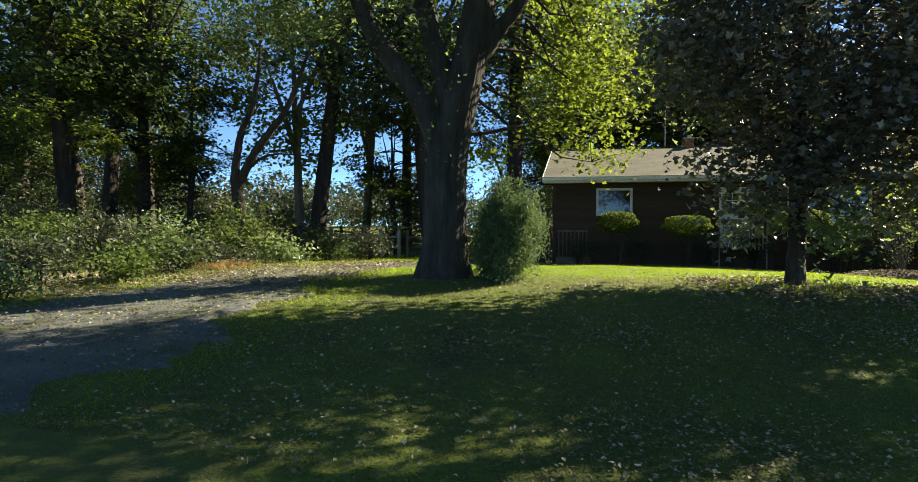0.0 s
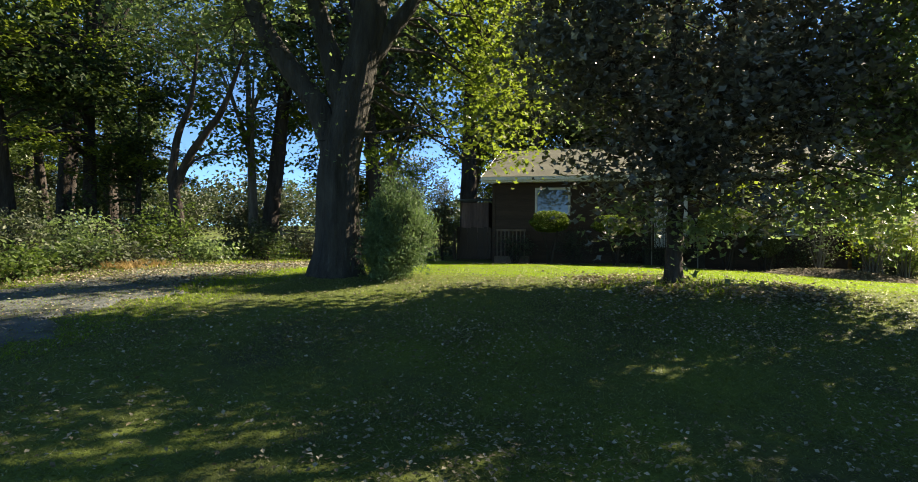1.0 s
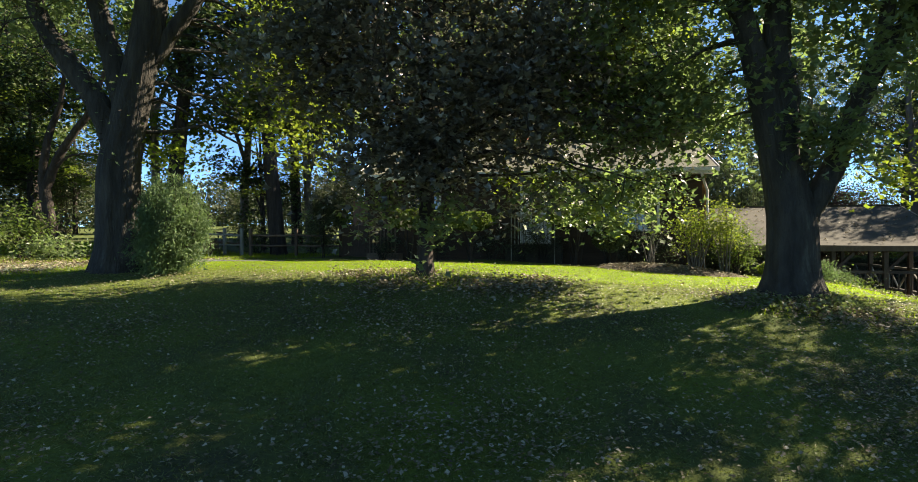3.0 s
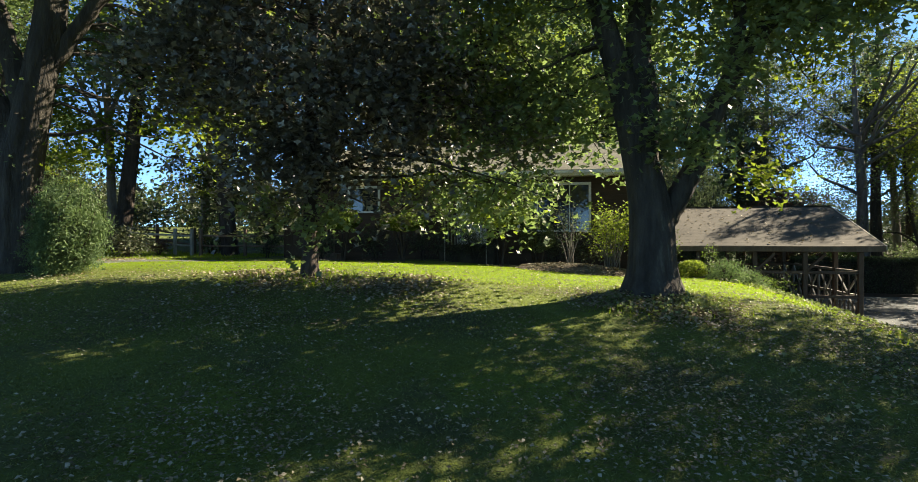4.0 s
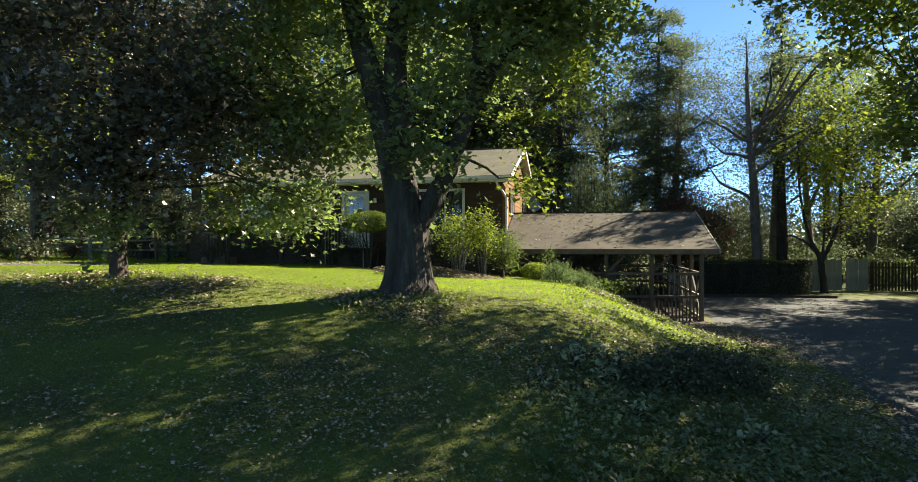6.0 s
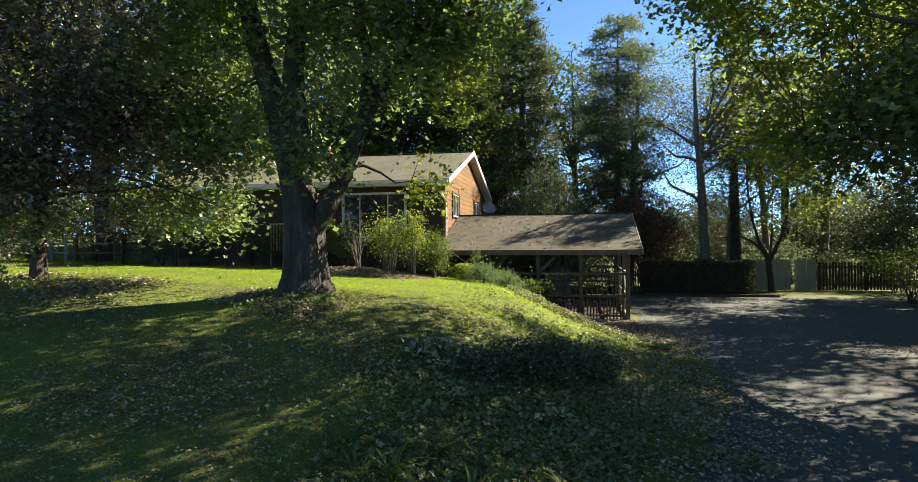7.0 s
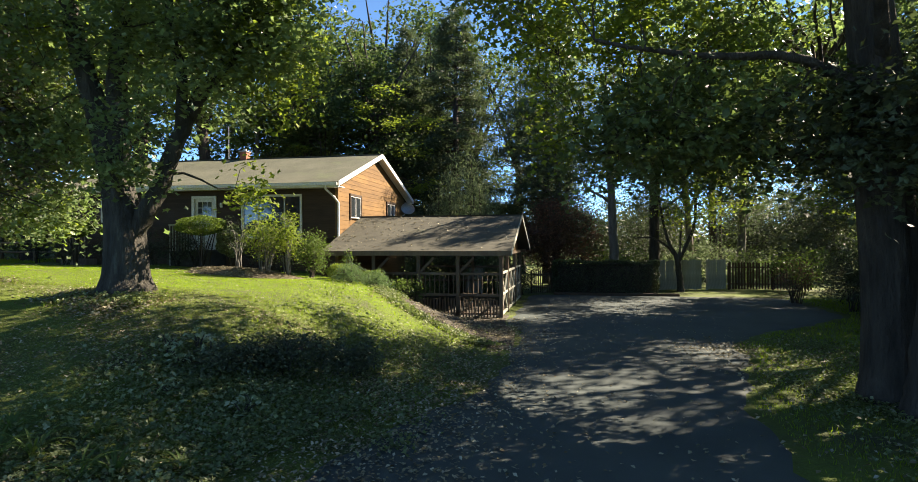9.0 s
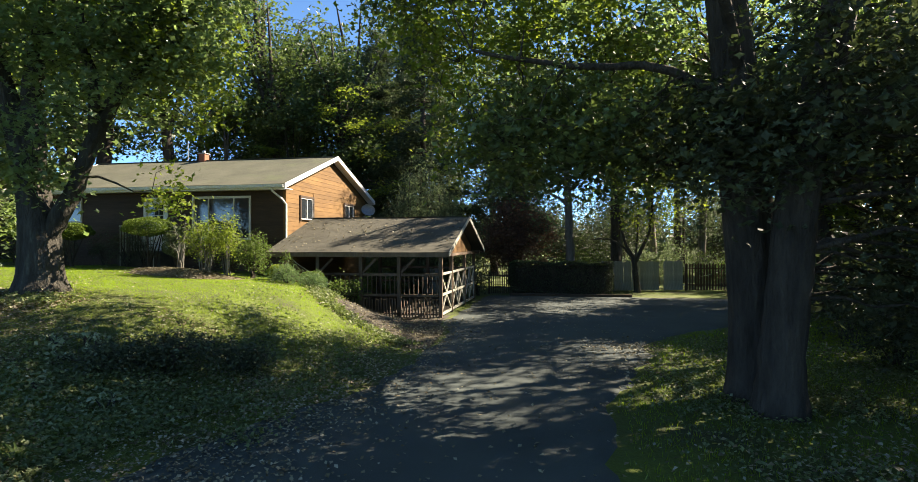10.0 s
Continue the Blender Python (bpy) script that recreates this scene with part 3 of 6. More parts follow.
def build_topiary(xy, rx, ry, z0, z1, seed, label, mat=None, n=5200, group="clipped shrubs by the house"):
    """A clipped cushion of leaves on a few bare stems."""
    rng = np.random.default_rng(seed)
    g = ground_at(*xy)
    ob = thing("clipped_shrub", (xy[0], xy[1], g - 0.02), label, "shrub", group)
    d = rng.normal(0, 1, (n, 3))
    d /= np.linalg.norm(d, axis=1)[:, None]
    d[:, 2] = np.where(d[:, 2] < 0, d[:, 2] * 0.75, d[:, 2])
    lump = 1 + 0.07 * np.sin(d[:, 0] * 5 + seed) * np.sin(d[:, 1] * 6) + 0.05 * np.sin(d[:, 2] * 9 + seed)
    r = (1 - 0.35 * rng.random(n) ** 2.2) * lump
    c, hz = (z0 + z1) / 2 - g, (z1 - z0) / 2
    C = d * r[:, None] * np.array([[rx, ry, hz]]) + np.array([[0, 0, c]])
    child("foliage", mesh_np("foliage", *leaf_np(C, 0.075, rng, 0.5, 0.6), mat or BOX_LEAF), ob)
    pieces = []
    for k in range(7):
        a = rng.random() * 6.283
        e = np.array([math.cos(a) * rx * 0.6, math.sin(a) * ry * 0.6, c + rng.normal(0, hz * 0.3)])
        f = np.array([rng.normal(0, 0.07), rng.normal(0, 0.07), -0.05])
        p, q = smooth_line([f, f * 0.6 + e * 0.4 + np.array([0, 0, 0.1]), e], [0.035, 0.025, 0.012], 4)
        pieces.append(tube_np(p, q, 6))
    child("stemwork", mesh_np("stemwork", *join_np(pieces), BARK, True), ob)
    return ob


# ---- the four near trees ----
# old double-leadered maple at the gravel track
build_tree("maple_tree", (-3.45, 13.2), [
    ([(0, 0, -0.25), (0.0, 0.0, 0.12), (0.02, 0, 0.7), (0.03, 0, 2.3), (0.2, 0.05, 3.3), (0.5, 0.1, 4.7), (0.75, 0.15, 6.0), (0.9, 0.2, 8.2), (1.2, 0.2, 11.5), (1.3, 0.3, 14.5)],
     [0.74, 0.60, 0.49, 0.455, 0.40, 0.36, 0.34, 0.26, 0.15, 0.05]),
    ([(0.05, 0, 2.5), (-0.4, -0.1, 3.75), (-0.95, -0.2, 4.55), (-1.6, -0.35, 5.5), (-2.0, -0.5, 6.6), (-2.6, -0.8, 9.0), (-3.0, -1, 11.5)], [0.34, 0.27, 0.24, 0.21, 0.19, 0.12, 0.04]),
    ([(0.45, 0.1, 4.4), (1.0, 0.3, 5.3), (1.6, 0.4, 6.1), (2.4, 0.8, 7.6), (3.0, 1, 10)], [0.22, 0.19, 0.16, 0.11, 0.04]),
    ([(0.2, 0.05, 3.2), (-0.1, 0.0, 4.7), (-0.4, -0.1, 5.8), (-0.7, -0.2, 7.5), (-1.0, 0.4, 11.0)], [0.26, 0.24, 0.21, 0.16, 0.05]),
], [(MAPLE, [(0, 0, 11.0, 6.2, 5.7, 4.2, 480), (-3.4, -0.6, 7.6, 2.6, 2.4, 2.0, 80), (-0.6, -1.0, 6.6, 3.0, 1.6, 1.0, 9)], 55, (0.38, 0.17), 0.153, {"lobed": True}),
    (MAPLE, [(-1.7, -0.8, 5.0, 1.8, 0.9, 1.6, 44), (0.1, -0.5, 3.6, 0.7, 0.3, 1.4, 16)], 5, (0.2, 0.12), 0.091, {"lobed": True}),
    (YELLOW_SUNLIT, [(3.1, 2.8, 4.8, 1.7, 1.4, 1.8, 50), (3.5, 2.4, 3.2, 1.1, 0.9, 0.6, 9), (2.8, 2.8, 7.2, 1.9, 1.6, 1.6, 36), (0.9, 0.9, 2.8, 0.5, 0.6, 0.6, 5)], 44, (0.32, 0.16), 0.140, {"lobed": True})],
    BARK_GREY, 11, "massive old maple with dark furrowed bark beside the gravel", sides=52, lump=0.06)

# young dense maple in the middle of the lawn
build_tree("maple_tree", (3.85, 13.45), [
    ([(0, 0, -0.15), (0, 0, 0.1), (0.0, 0, 0.5), (0.02, 0, 1.2), (0.03, 0.02, 3.5), (0.05, 0.03, 6.2), (0.1, 0.0, 9.0), (0.05, 0.1, 11.0)], [0.28, 0.21, 0.175, 0.16, 0.14, 0.10, 0.06, 0.02]),
    ([(0.02, 0, 1.7), (0.5, -0.1, 2.6), (0.9, -0.2, 4.2), (1.2, -0.2, 6.5)], [0.09, 0.08, 0.06, 0.03]),
    ([(0.03, 0, 2.3), (1.4, 0.1, 3.3), (3.0, 0.2, 4.4), (4.4, 0.2, 5.2)], [0.08, 0.06, 0.045, 0.02]),
    ([(0.02, 0, 2.0), (-0.5, 0.2, 3.0), (-1.0, 0.3, 4.6), (-1.4, 0.2, 6.5)], [0.09, 0.08, 0.06, 0.03]),
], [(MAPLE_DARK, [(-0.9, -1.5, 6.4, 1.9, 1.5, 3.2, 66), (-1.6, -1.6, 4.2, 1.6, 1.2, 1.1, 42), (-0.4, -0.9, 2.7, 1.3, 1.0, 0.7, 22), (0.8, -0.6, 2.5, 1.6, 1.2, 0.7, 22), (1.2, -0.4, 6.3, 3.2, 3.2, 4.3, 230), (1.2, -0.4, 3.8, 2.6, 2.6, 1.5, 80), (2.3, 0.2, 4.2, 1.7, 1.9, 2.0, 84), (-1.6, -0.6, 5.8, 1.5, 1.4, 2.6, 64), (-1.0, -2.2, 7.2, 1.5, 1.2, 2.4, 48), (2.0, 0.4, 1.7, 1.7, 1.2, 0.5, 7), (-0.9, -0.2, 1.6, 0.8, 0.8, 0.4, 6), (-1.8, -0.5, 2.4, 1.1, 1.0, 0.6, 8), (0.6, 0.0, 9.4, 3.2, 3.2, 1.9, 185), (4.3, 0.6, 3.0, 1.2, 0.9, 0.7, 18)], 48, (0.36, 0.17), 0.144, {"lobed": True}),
    # greener and yellower leaves make the sunlit side: light put into their colour
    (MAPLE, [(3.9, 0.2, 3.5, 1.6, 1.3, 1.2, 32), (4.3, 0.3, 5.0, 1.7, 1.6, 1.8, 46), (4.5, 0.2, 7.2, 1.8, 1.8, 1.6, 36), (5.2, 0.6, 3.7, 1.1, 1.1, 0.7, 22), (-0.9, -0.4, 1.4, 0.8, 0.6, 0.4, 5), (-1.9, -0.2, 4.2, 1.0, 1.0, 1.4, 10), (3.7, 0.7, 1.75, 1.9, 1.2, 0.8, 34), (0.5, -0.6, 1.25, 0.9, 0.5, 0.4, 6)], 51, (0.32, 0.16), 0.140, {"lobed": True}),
    (YELLOW_SUNLIT, [(4.4, 0.6, 5.6, 1.6, 1.5, 1.9, 40), (3.4, 1.0, 1.8, 2.2, 1.0, 0.8, 7), (2.2, 1.6, 2.6, 1.4, 0.8, 0.8, 8)], 29, (0.28, 0.16), 0.131, {"lobed": True})],
    BARK, 23, "dense dark-leaved maple on a slim straight trunk in the lawn", lump=0.05)

# spreading maple at the top of the bank
build_tree("maple_tree", (10.85, 13.4), [
    ([(0, 0, -0.25), (0, 0, 0.08), (0.0, 0, 0.45), (-0.02, 0, 1.3), (-0.15, 0, 2.1), (-0.4, -0.05, 3.2), (-0.68, -0.15, 4.3), (-0.95, -0.2, 5.2), (-1.5, -0.3, 7.5), (-2.1, -0.5, 10.5), (-2.3, -0.5, 13)],
     [0.72, 0.56, 0.46, 0.41, 0.35, 0.29, 0.24, 0.21, 0.16, 0.08, 0.03]),
    ([(-0.2, 0, 2.1), (-0.15, 0.0, 3.4), (-0.25, 0.05, 4.5), (-0.2, 0.1, 5.6), (0.1, 0.4, 8.5), (0.2, 0.6, 12.5)], [0.27, 0.26, 0.24, 0.21, 0.13, 0.03]),
    ([(0.0, 0, 1.05), (0.46, 0.08, 1.75), (0.82, 0.15, 2.5), (1.2, 0.25, 3.5), (1.75, 0.35, 4.55), (2.5, 0.5, 5.5), (3.2, 0.7, 6.5), (4.1, 1.0, 8.0), (4.7, 1.4, 9.6)], [0.26, 0.22, 0.20, 0.18, 0.16, 0.13, 0.10, 0.07, 0.03]),
    ([(1.25, 0.25, 3.5), (1.5, 0.0, 4.8), (1.4, -0.3, 6.2), (1.8, -0.5, 9.0)], [0.13, 0.12, 0.09, 0.03]),
], [(MAPLE, [(0.4, -0.6, 9.6, 4.2, 4.8, 4.2, 80), (0.4, -0.6, 11.4, 4.4, 4.8, 2.4, 110), (2.0, 0.2, 6.6, 2.5, 2.2, 1.8, 80), (0.4, 0.6, 5.2, 2.6, 1.7, 1.5, 38), (-1.0, 0.6, 3.0, 1.2, 0.9, 1.0, 9), (3.6, 0.6, 7.8, 1.3, 1.5, 1.9, 40), (3.8, 0.6, 10.2, 3.0, 2.8, 1.7, 60), (3.3, 0.6, 5.8, 1.3, 1.4, 1.4, 54), (-2.0, -0.3, 5.6, 2.3, 1.8, 1.7, 30), (-2.1, 0.6, 3.6, 1.3, 1.0, 0.75, 22), (0.5, -0.9, 3.7, 1.5, 0.5, 1.3, 9), (0.5, -0.6, 2.8, 0.55, 0.3, 0.5, 9), (1.9, -0.5, 5.0, 1.6, 0.7, 1.2, 14), (-0.2, -0.8, 6.2, 2.3, 1.2, 1.3, 20)], 53, (0.38, 0.17), 0.153, {"lobed": True}),
    # brighter leaves for the sun-facing parts, the sunlight painted in by colour
    (YELLOW_SUNLIT, [(2.7, 0.9, 6.0, 1.8, 1.8, 1.6, 52), (-0.6, -0.6, 6.8, 3.2, 2.4, 1.4, 40), (3.2, 1.3, 4.6, 1.2, 1.1, 1.2, 12), (2.3, 1.5, 2.5, 0.35, 0.4, 0.7, 7)], 44, (0.30, 0.16), 0.140, {"lobed": True})],
    BARK_GREY, 31, "broad old maple forking low at the top of the bank", sides=52, lump=0.06)

# great tree by the driveway mouth, low boughs dark: shade put into leaf colour
build_tree("oak_tree", (26.65, 12.7), [
    ([(0, 0.5, -0.3), (0, 0.5, 0.1), (-0.02, 0.5, 0.7), (-0.06, 0.48, 2.0), (-0.25, 0.35, 4.2), (-0.5, 0.1, 6.2), (-0.8, 0.0, 9.0), (-0.8, 0.2, 13.0), (-0.7, 0.3, 16)], [0.72, 0.58, 0.48, 0.43, 0.41, 0.37, 0.29, 0.16, 0.04]),
    ([(0.05, -0.5, -0.3), (0.05, -0.55, 0.1), (0.06, -0.6, 0.7), (0.12, -0.7, 2.0), (0.35, -0.8, 4.2), (0.8, -0.9, 6.4), (1.5, -0.8, 9.5), (2.2, -0.6, 13)], [0.56, 0.46, 0.37, 0.34, 0.31, 0.27, 0.2, 0.05]),
    ([(-0.45, 0.1, 5.4), (-1.8, 0.0, 6.05), (-3.4, -0.1, 6.15), (-5.2, -0.3, 6.5)], [0.10, 0.08, 0.06, 0.03]),
    ([(-0.3, 0.3, 4.2), (-1.8, 1.4, 4.6), (-3.4, 2.0, 4.9), (-5.2, 2.4, 4.8)], [0.14, 0.10, 0.07, 0.03]),
    ([(0.8, -0.8, 4.6), (2.2, -0.2, 5.6), (4.0, 0.4, 6.8), (5.5, 1, 8)], [0.18, 0.14, 0.09, 0.03]),
    ([(-0.2, 0.7, 4.9), (0.2, 3.4, 6.2), (0.8, 6.2, 7.4), (1.6, 9.4, 8.2)], [0.19, 0.15, 0.10, 0.03]),
    ([(-0.6, 0.0, 7.2), (-2.2, 1.0, 8.8), (-4.4, 2.0, 10.0), (-7.0, 2.8, 11.6)], [0.18, 0.14, 0.10, 0.04]),
    ([(-0.75, 0.1, 8.6), (-2.6, 0.2, 10.4), (-4.8, 0.6, 12.2), (-6.6, 1.2, 13.4)], [0.16, 0.12, 0.08, 0.03]),
    ([(-0.4, 0.0, 5.8), (-1.0, -1.2, 7.0), (-1.8, -2.4, 8.6)], [0.12, 0.09, 0.05]),
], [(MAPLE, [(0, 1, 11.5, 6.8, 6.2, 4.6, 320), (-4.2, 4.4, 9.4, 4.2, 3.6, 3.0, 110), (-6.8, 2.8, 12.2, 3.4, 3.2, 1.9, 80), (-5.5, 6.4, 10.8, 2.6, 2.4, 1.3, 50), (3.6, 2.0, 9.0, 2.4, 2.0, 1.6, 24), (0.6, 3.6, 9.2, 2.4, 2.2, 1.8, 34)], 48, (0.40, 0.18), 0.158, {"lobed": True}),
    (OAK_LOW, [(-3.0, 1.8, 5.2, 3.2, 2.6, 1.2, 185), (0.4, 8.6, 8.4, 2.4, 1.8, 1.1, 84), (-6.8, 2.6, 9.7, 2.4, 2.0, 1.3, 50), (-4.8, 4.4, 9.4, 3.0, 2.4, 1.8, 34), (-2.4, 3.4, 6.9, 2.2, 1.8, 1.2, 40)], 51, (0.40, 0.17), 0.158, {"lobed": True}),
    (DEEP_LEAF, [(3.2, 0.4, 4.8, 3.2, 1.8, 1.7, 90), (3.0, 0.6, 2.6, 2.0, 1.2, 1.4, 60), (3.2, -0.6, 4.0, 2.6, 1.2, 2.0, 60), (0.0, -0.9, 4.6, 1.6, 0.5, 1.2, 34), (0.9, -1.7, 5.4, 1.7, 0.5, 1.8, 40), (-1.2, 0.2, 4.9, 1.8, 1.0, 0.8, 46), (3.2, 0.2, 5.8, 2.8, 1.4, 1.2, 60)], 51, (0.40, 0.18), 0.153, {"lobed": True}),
    # lime leaves where the sun catches the oak: light put into colour
    (YELLOW_SUNLIT, [(-2.8, 1.6, 8.2, 3.2, 2.4, 1.6, 36), (3.9, 1.3, 7.4, 2.2, 2.0, 1.2, 30), (-4.4, 3.0, 7.2, 2.6, 1.8, 1.2, 34), (-4.8, 1.4, 9.4, 4.0, 2.6, 2.4, 60), (2.8, 0.2, 3.6, 1.8, 1.2, 1.6, 5), (-5.4, 2.4, 5.8, 1.5, 1.5, 1.3, 16), (-6.0, 2.6, 7.6, 1.6, 1.6, 1.2, 22)], 39, (0.34, 0.17), 0.144, {"lobed": True})],
    BARK, 47, "great dark twin-stemmed oak with low spreading boughs over the driveway", sides=56, lump=0.06)

# broad tree beyond the driveway's edge, its boughs over the asphalt
build_tree("oak_tree", (33.4, 27.8), [
    ([(0, 0, -0.25), (0, 0, 0.2), (0, 0, 1.0), (-0.1, 0, 3.5), (-0.3, 0.1, 6.5), (-0.4, 0.2, 10.0), (-0.3, 0.3, 14.0)], [0.55, 0.42, 0.36, 0.32, 0.27, 0.17, 0.04]),
    ([(-0.2, 0, 4.6), (-2.2, 0.2, 6.8), (-4.6, 0.5, 8.2), (-7.4, 0.8, 8.9)], [0.17, 0.13, 0.09, 0.03]),
    ([(-0.2, 0, 5.2), (-1.6, -1.6, 7.2), (-2.8, -3.4, 8.4), (-4.4, -5.4, 9.0), (-7.6, -7.2, 9.6)], [0.16, 0.13, 0.10, 0.07, 0.03]),
    ([(-2.8, -3.4, 8.4), (-5.6, -4.6, 9.2), (-9.0, -5.4, 9.7)], [0.09, 0.06, 0.02]),
    ([(-0.3, 0.1, 6.4), (-2.0, 1.8, 8.4), (-4.4, 2.4, 9.6)], [0.13, 0.10, 0.03]),
    ([(-0.2, 0, 5.6), (2.0, 0.6, 7.8), (3.6, 1.0, 10.0)], [0.14, 0.10, 0.03]),
    ([(-0.25, 0.1, 5.2), (-2.0, 2.6, 6.8), (-3.8, 4.6, 7.6), (-5.4, 5.8, 7.8)], [0.14, 0.11, 0.07, 0.03]),
], [(OAK_LOW, [(-4.7, 5.0, 7.8, 2.2, 1.6, 0.7, 56), (-6.4, 0.6, 8.6, 1.9, 1.5, 0.7, 56), (-3.4, 0.0, 8.0, 2.0, 1.8, 0.9, 50), (-2.6, -3.2, 8.6, 2.0, 1.8, 0.8, 52), (-4.6, -5.2, 9.2, 1.8, 1.5, 0.7, 34), (-7.4, -7.0, 9.6, 1.5, 1.3, 0.5, 30), (-8.6, -5.4, 9.7, 1.5, 1.2, 0.4, 22), (-0.2, 0.2, 11.2, 4.2, 4.0, 2.8, 130), (-1.4, -0.6, 6.2, 2.2, 2.0, 1.2, 26)], 34, (0.42, 0.18), 0.172, {"lobed": True})],
    BARK, 53, "broad leafy oak at the far edge of the driveway", sides=20, lump=0.05)

# ---- woodland and far trees ----
def wood_maker(seed, h, r, first, reach, mat, bark, label, n=300, fork=False, fronds=0, per=22, size=0.29, group="woodland trees"):
    rng = np.random.default_rng(seed)
    lean = rng.normal(0, 0.05, 2)
    trunk = [(lean[0] * z, lean[1] * z, z) for z in (-0.25, 0.3, 2.0, h * 0.35, h * 0.65, h * 0.97)]
    limbs = [(trunk, [r * 1.5, r * 1.12, r, r * 0.8, r * 0.45, 0.03])]
    for k in range(5 if not fork else 3):
        z0 = rng.uniform(0.25 if not fork else 0.16, 0.55) * h
        a = rng.random() * 6.283
        L = reach * rng.uniform(0.6, 0.95)
        s = np.array([lean[0] * z0, lean[1] * z0, z0])
        d = np.array([math.cos(a), math.sin(a), 0])
        limbs.append(([tuple(s), tuple(s + d * L * 0.35 + np.array([0, 0, 0.16 * h])), tuple(s + d * L * 0.8 + np.array([0, 0, 0.34 * h]))], [r * 0.5, r * 0.36, 0.03]))
    blobs = []
    for k in range(15):
        a, q = rng.random() * 6.283, rng.uniform(0.1, 0.8) * reach
        z = rng.uniform(first + 0.06 * h, 0.92 * h)
        s = reach * rng.uniform(0.32, 0.55)
        blobs.append((math.cos(a) * q + lean[0] * z, math.sin(a) * q + lean[1] * z, z, s, s, s * 0.62, n // 15))
    crowns = [(mat, blobs, per, (0.42, 0.24), size, {})]
    if fronds:                       # flat sprays on the outer boughs, sunlight put into their colour
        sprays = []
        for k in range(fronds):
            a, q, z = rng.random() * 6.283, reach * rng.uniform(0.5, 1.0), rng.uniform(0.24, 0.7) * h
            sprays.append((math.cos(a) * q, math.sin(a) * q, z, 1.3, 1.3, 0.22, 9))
        crowns.append((YELLOW_SUNLIT, sprays, 26, (0.34, 0.06), 0.2, {"up": 1.6}))
    return build_tree("woodland_tree", (0, 0), limbs, crowns, bark, seed, label, group=group, sides=10, every=4, z=0, twigs=False)


def place(ob, x, y, rz, s=1.0, first=False):
    m = pose(x, y, ground_at(x, y) - 0.05, 0, 0, rz) @ Matrix.Scale(s, 4)
    if first:
        ob.matrix_world = m
        ob.scale = (1, 1, 1)
        ob.matrix_world = pose(x, y, ground_at(x, y) - 0.05, 0, 0, rz)
        return ob
    return copy_thing(ob, m)


LEAFY = "tall woodland tree in green leaf with a bare dark trunk"
w1 = wood_maker(101, 17, 0.30, 4.5, 4.6, WOODS, BARK, LEAFY, fronds=13)
w2 = wood_maker(102, 20, 0.36, 6.0, 5.2, OAK_LOW, BARK, "tall shaded woodland tree with dark green crown")
w3 = wood_maker(103, 15, 0.24, 3.2, 4.0, YELLOW_SUNLIT, BARK_PALE, "slender woodland tree with yellowing leaves and pale bark", n=250)
w4 = wood_maker(104, 13, 0.20, 2.2, 3.8, WOODS, BARK, "forked woodland tree with low leafy boughs", fork=True, n=270, fronds=9)
w5 = wood_maker(105, 16, 0.26, 5.0, 4.6, WOODS, BARK_PALE, "tall thin-crowned woodland tree with pale bark", n=150)

place(w1, -20.3, 19.8, 10, first=True)
place(w2, -24.5, 26.0, 40, first=True)
place(w3, -14.9, 28.4, 200, first=True)
place(w4, -32.0, 25.0, 80, first=True)
place(w5, -13.6, 34.0, 300, first=True)
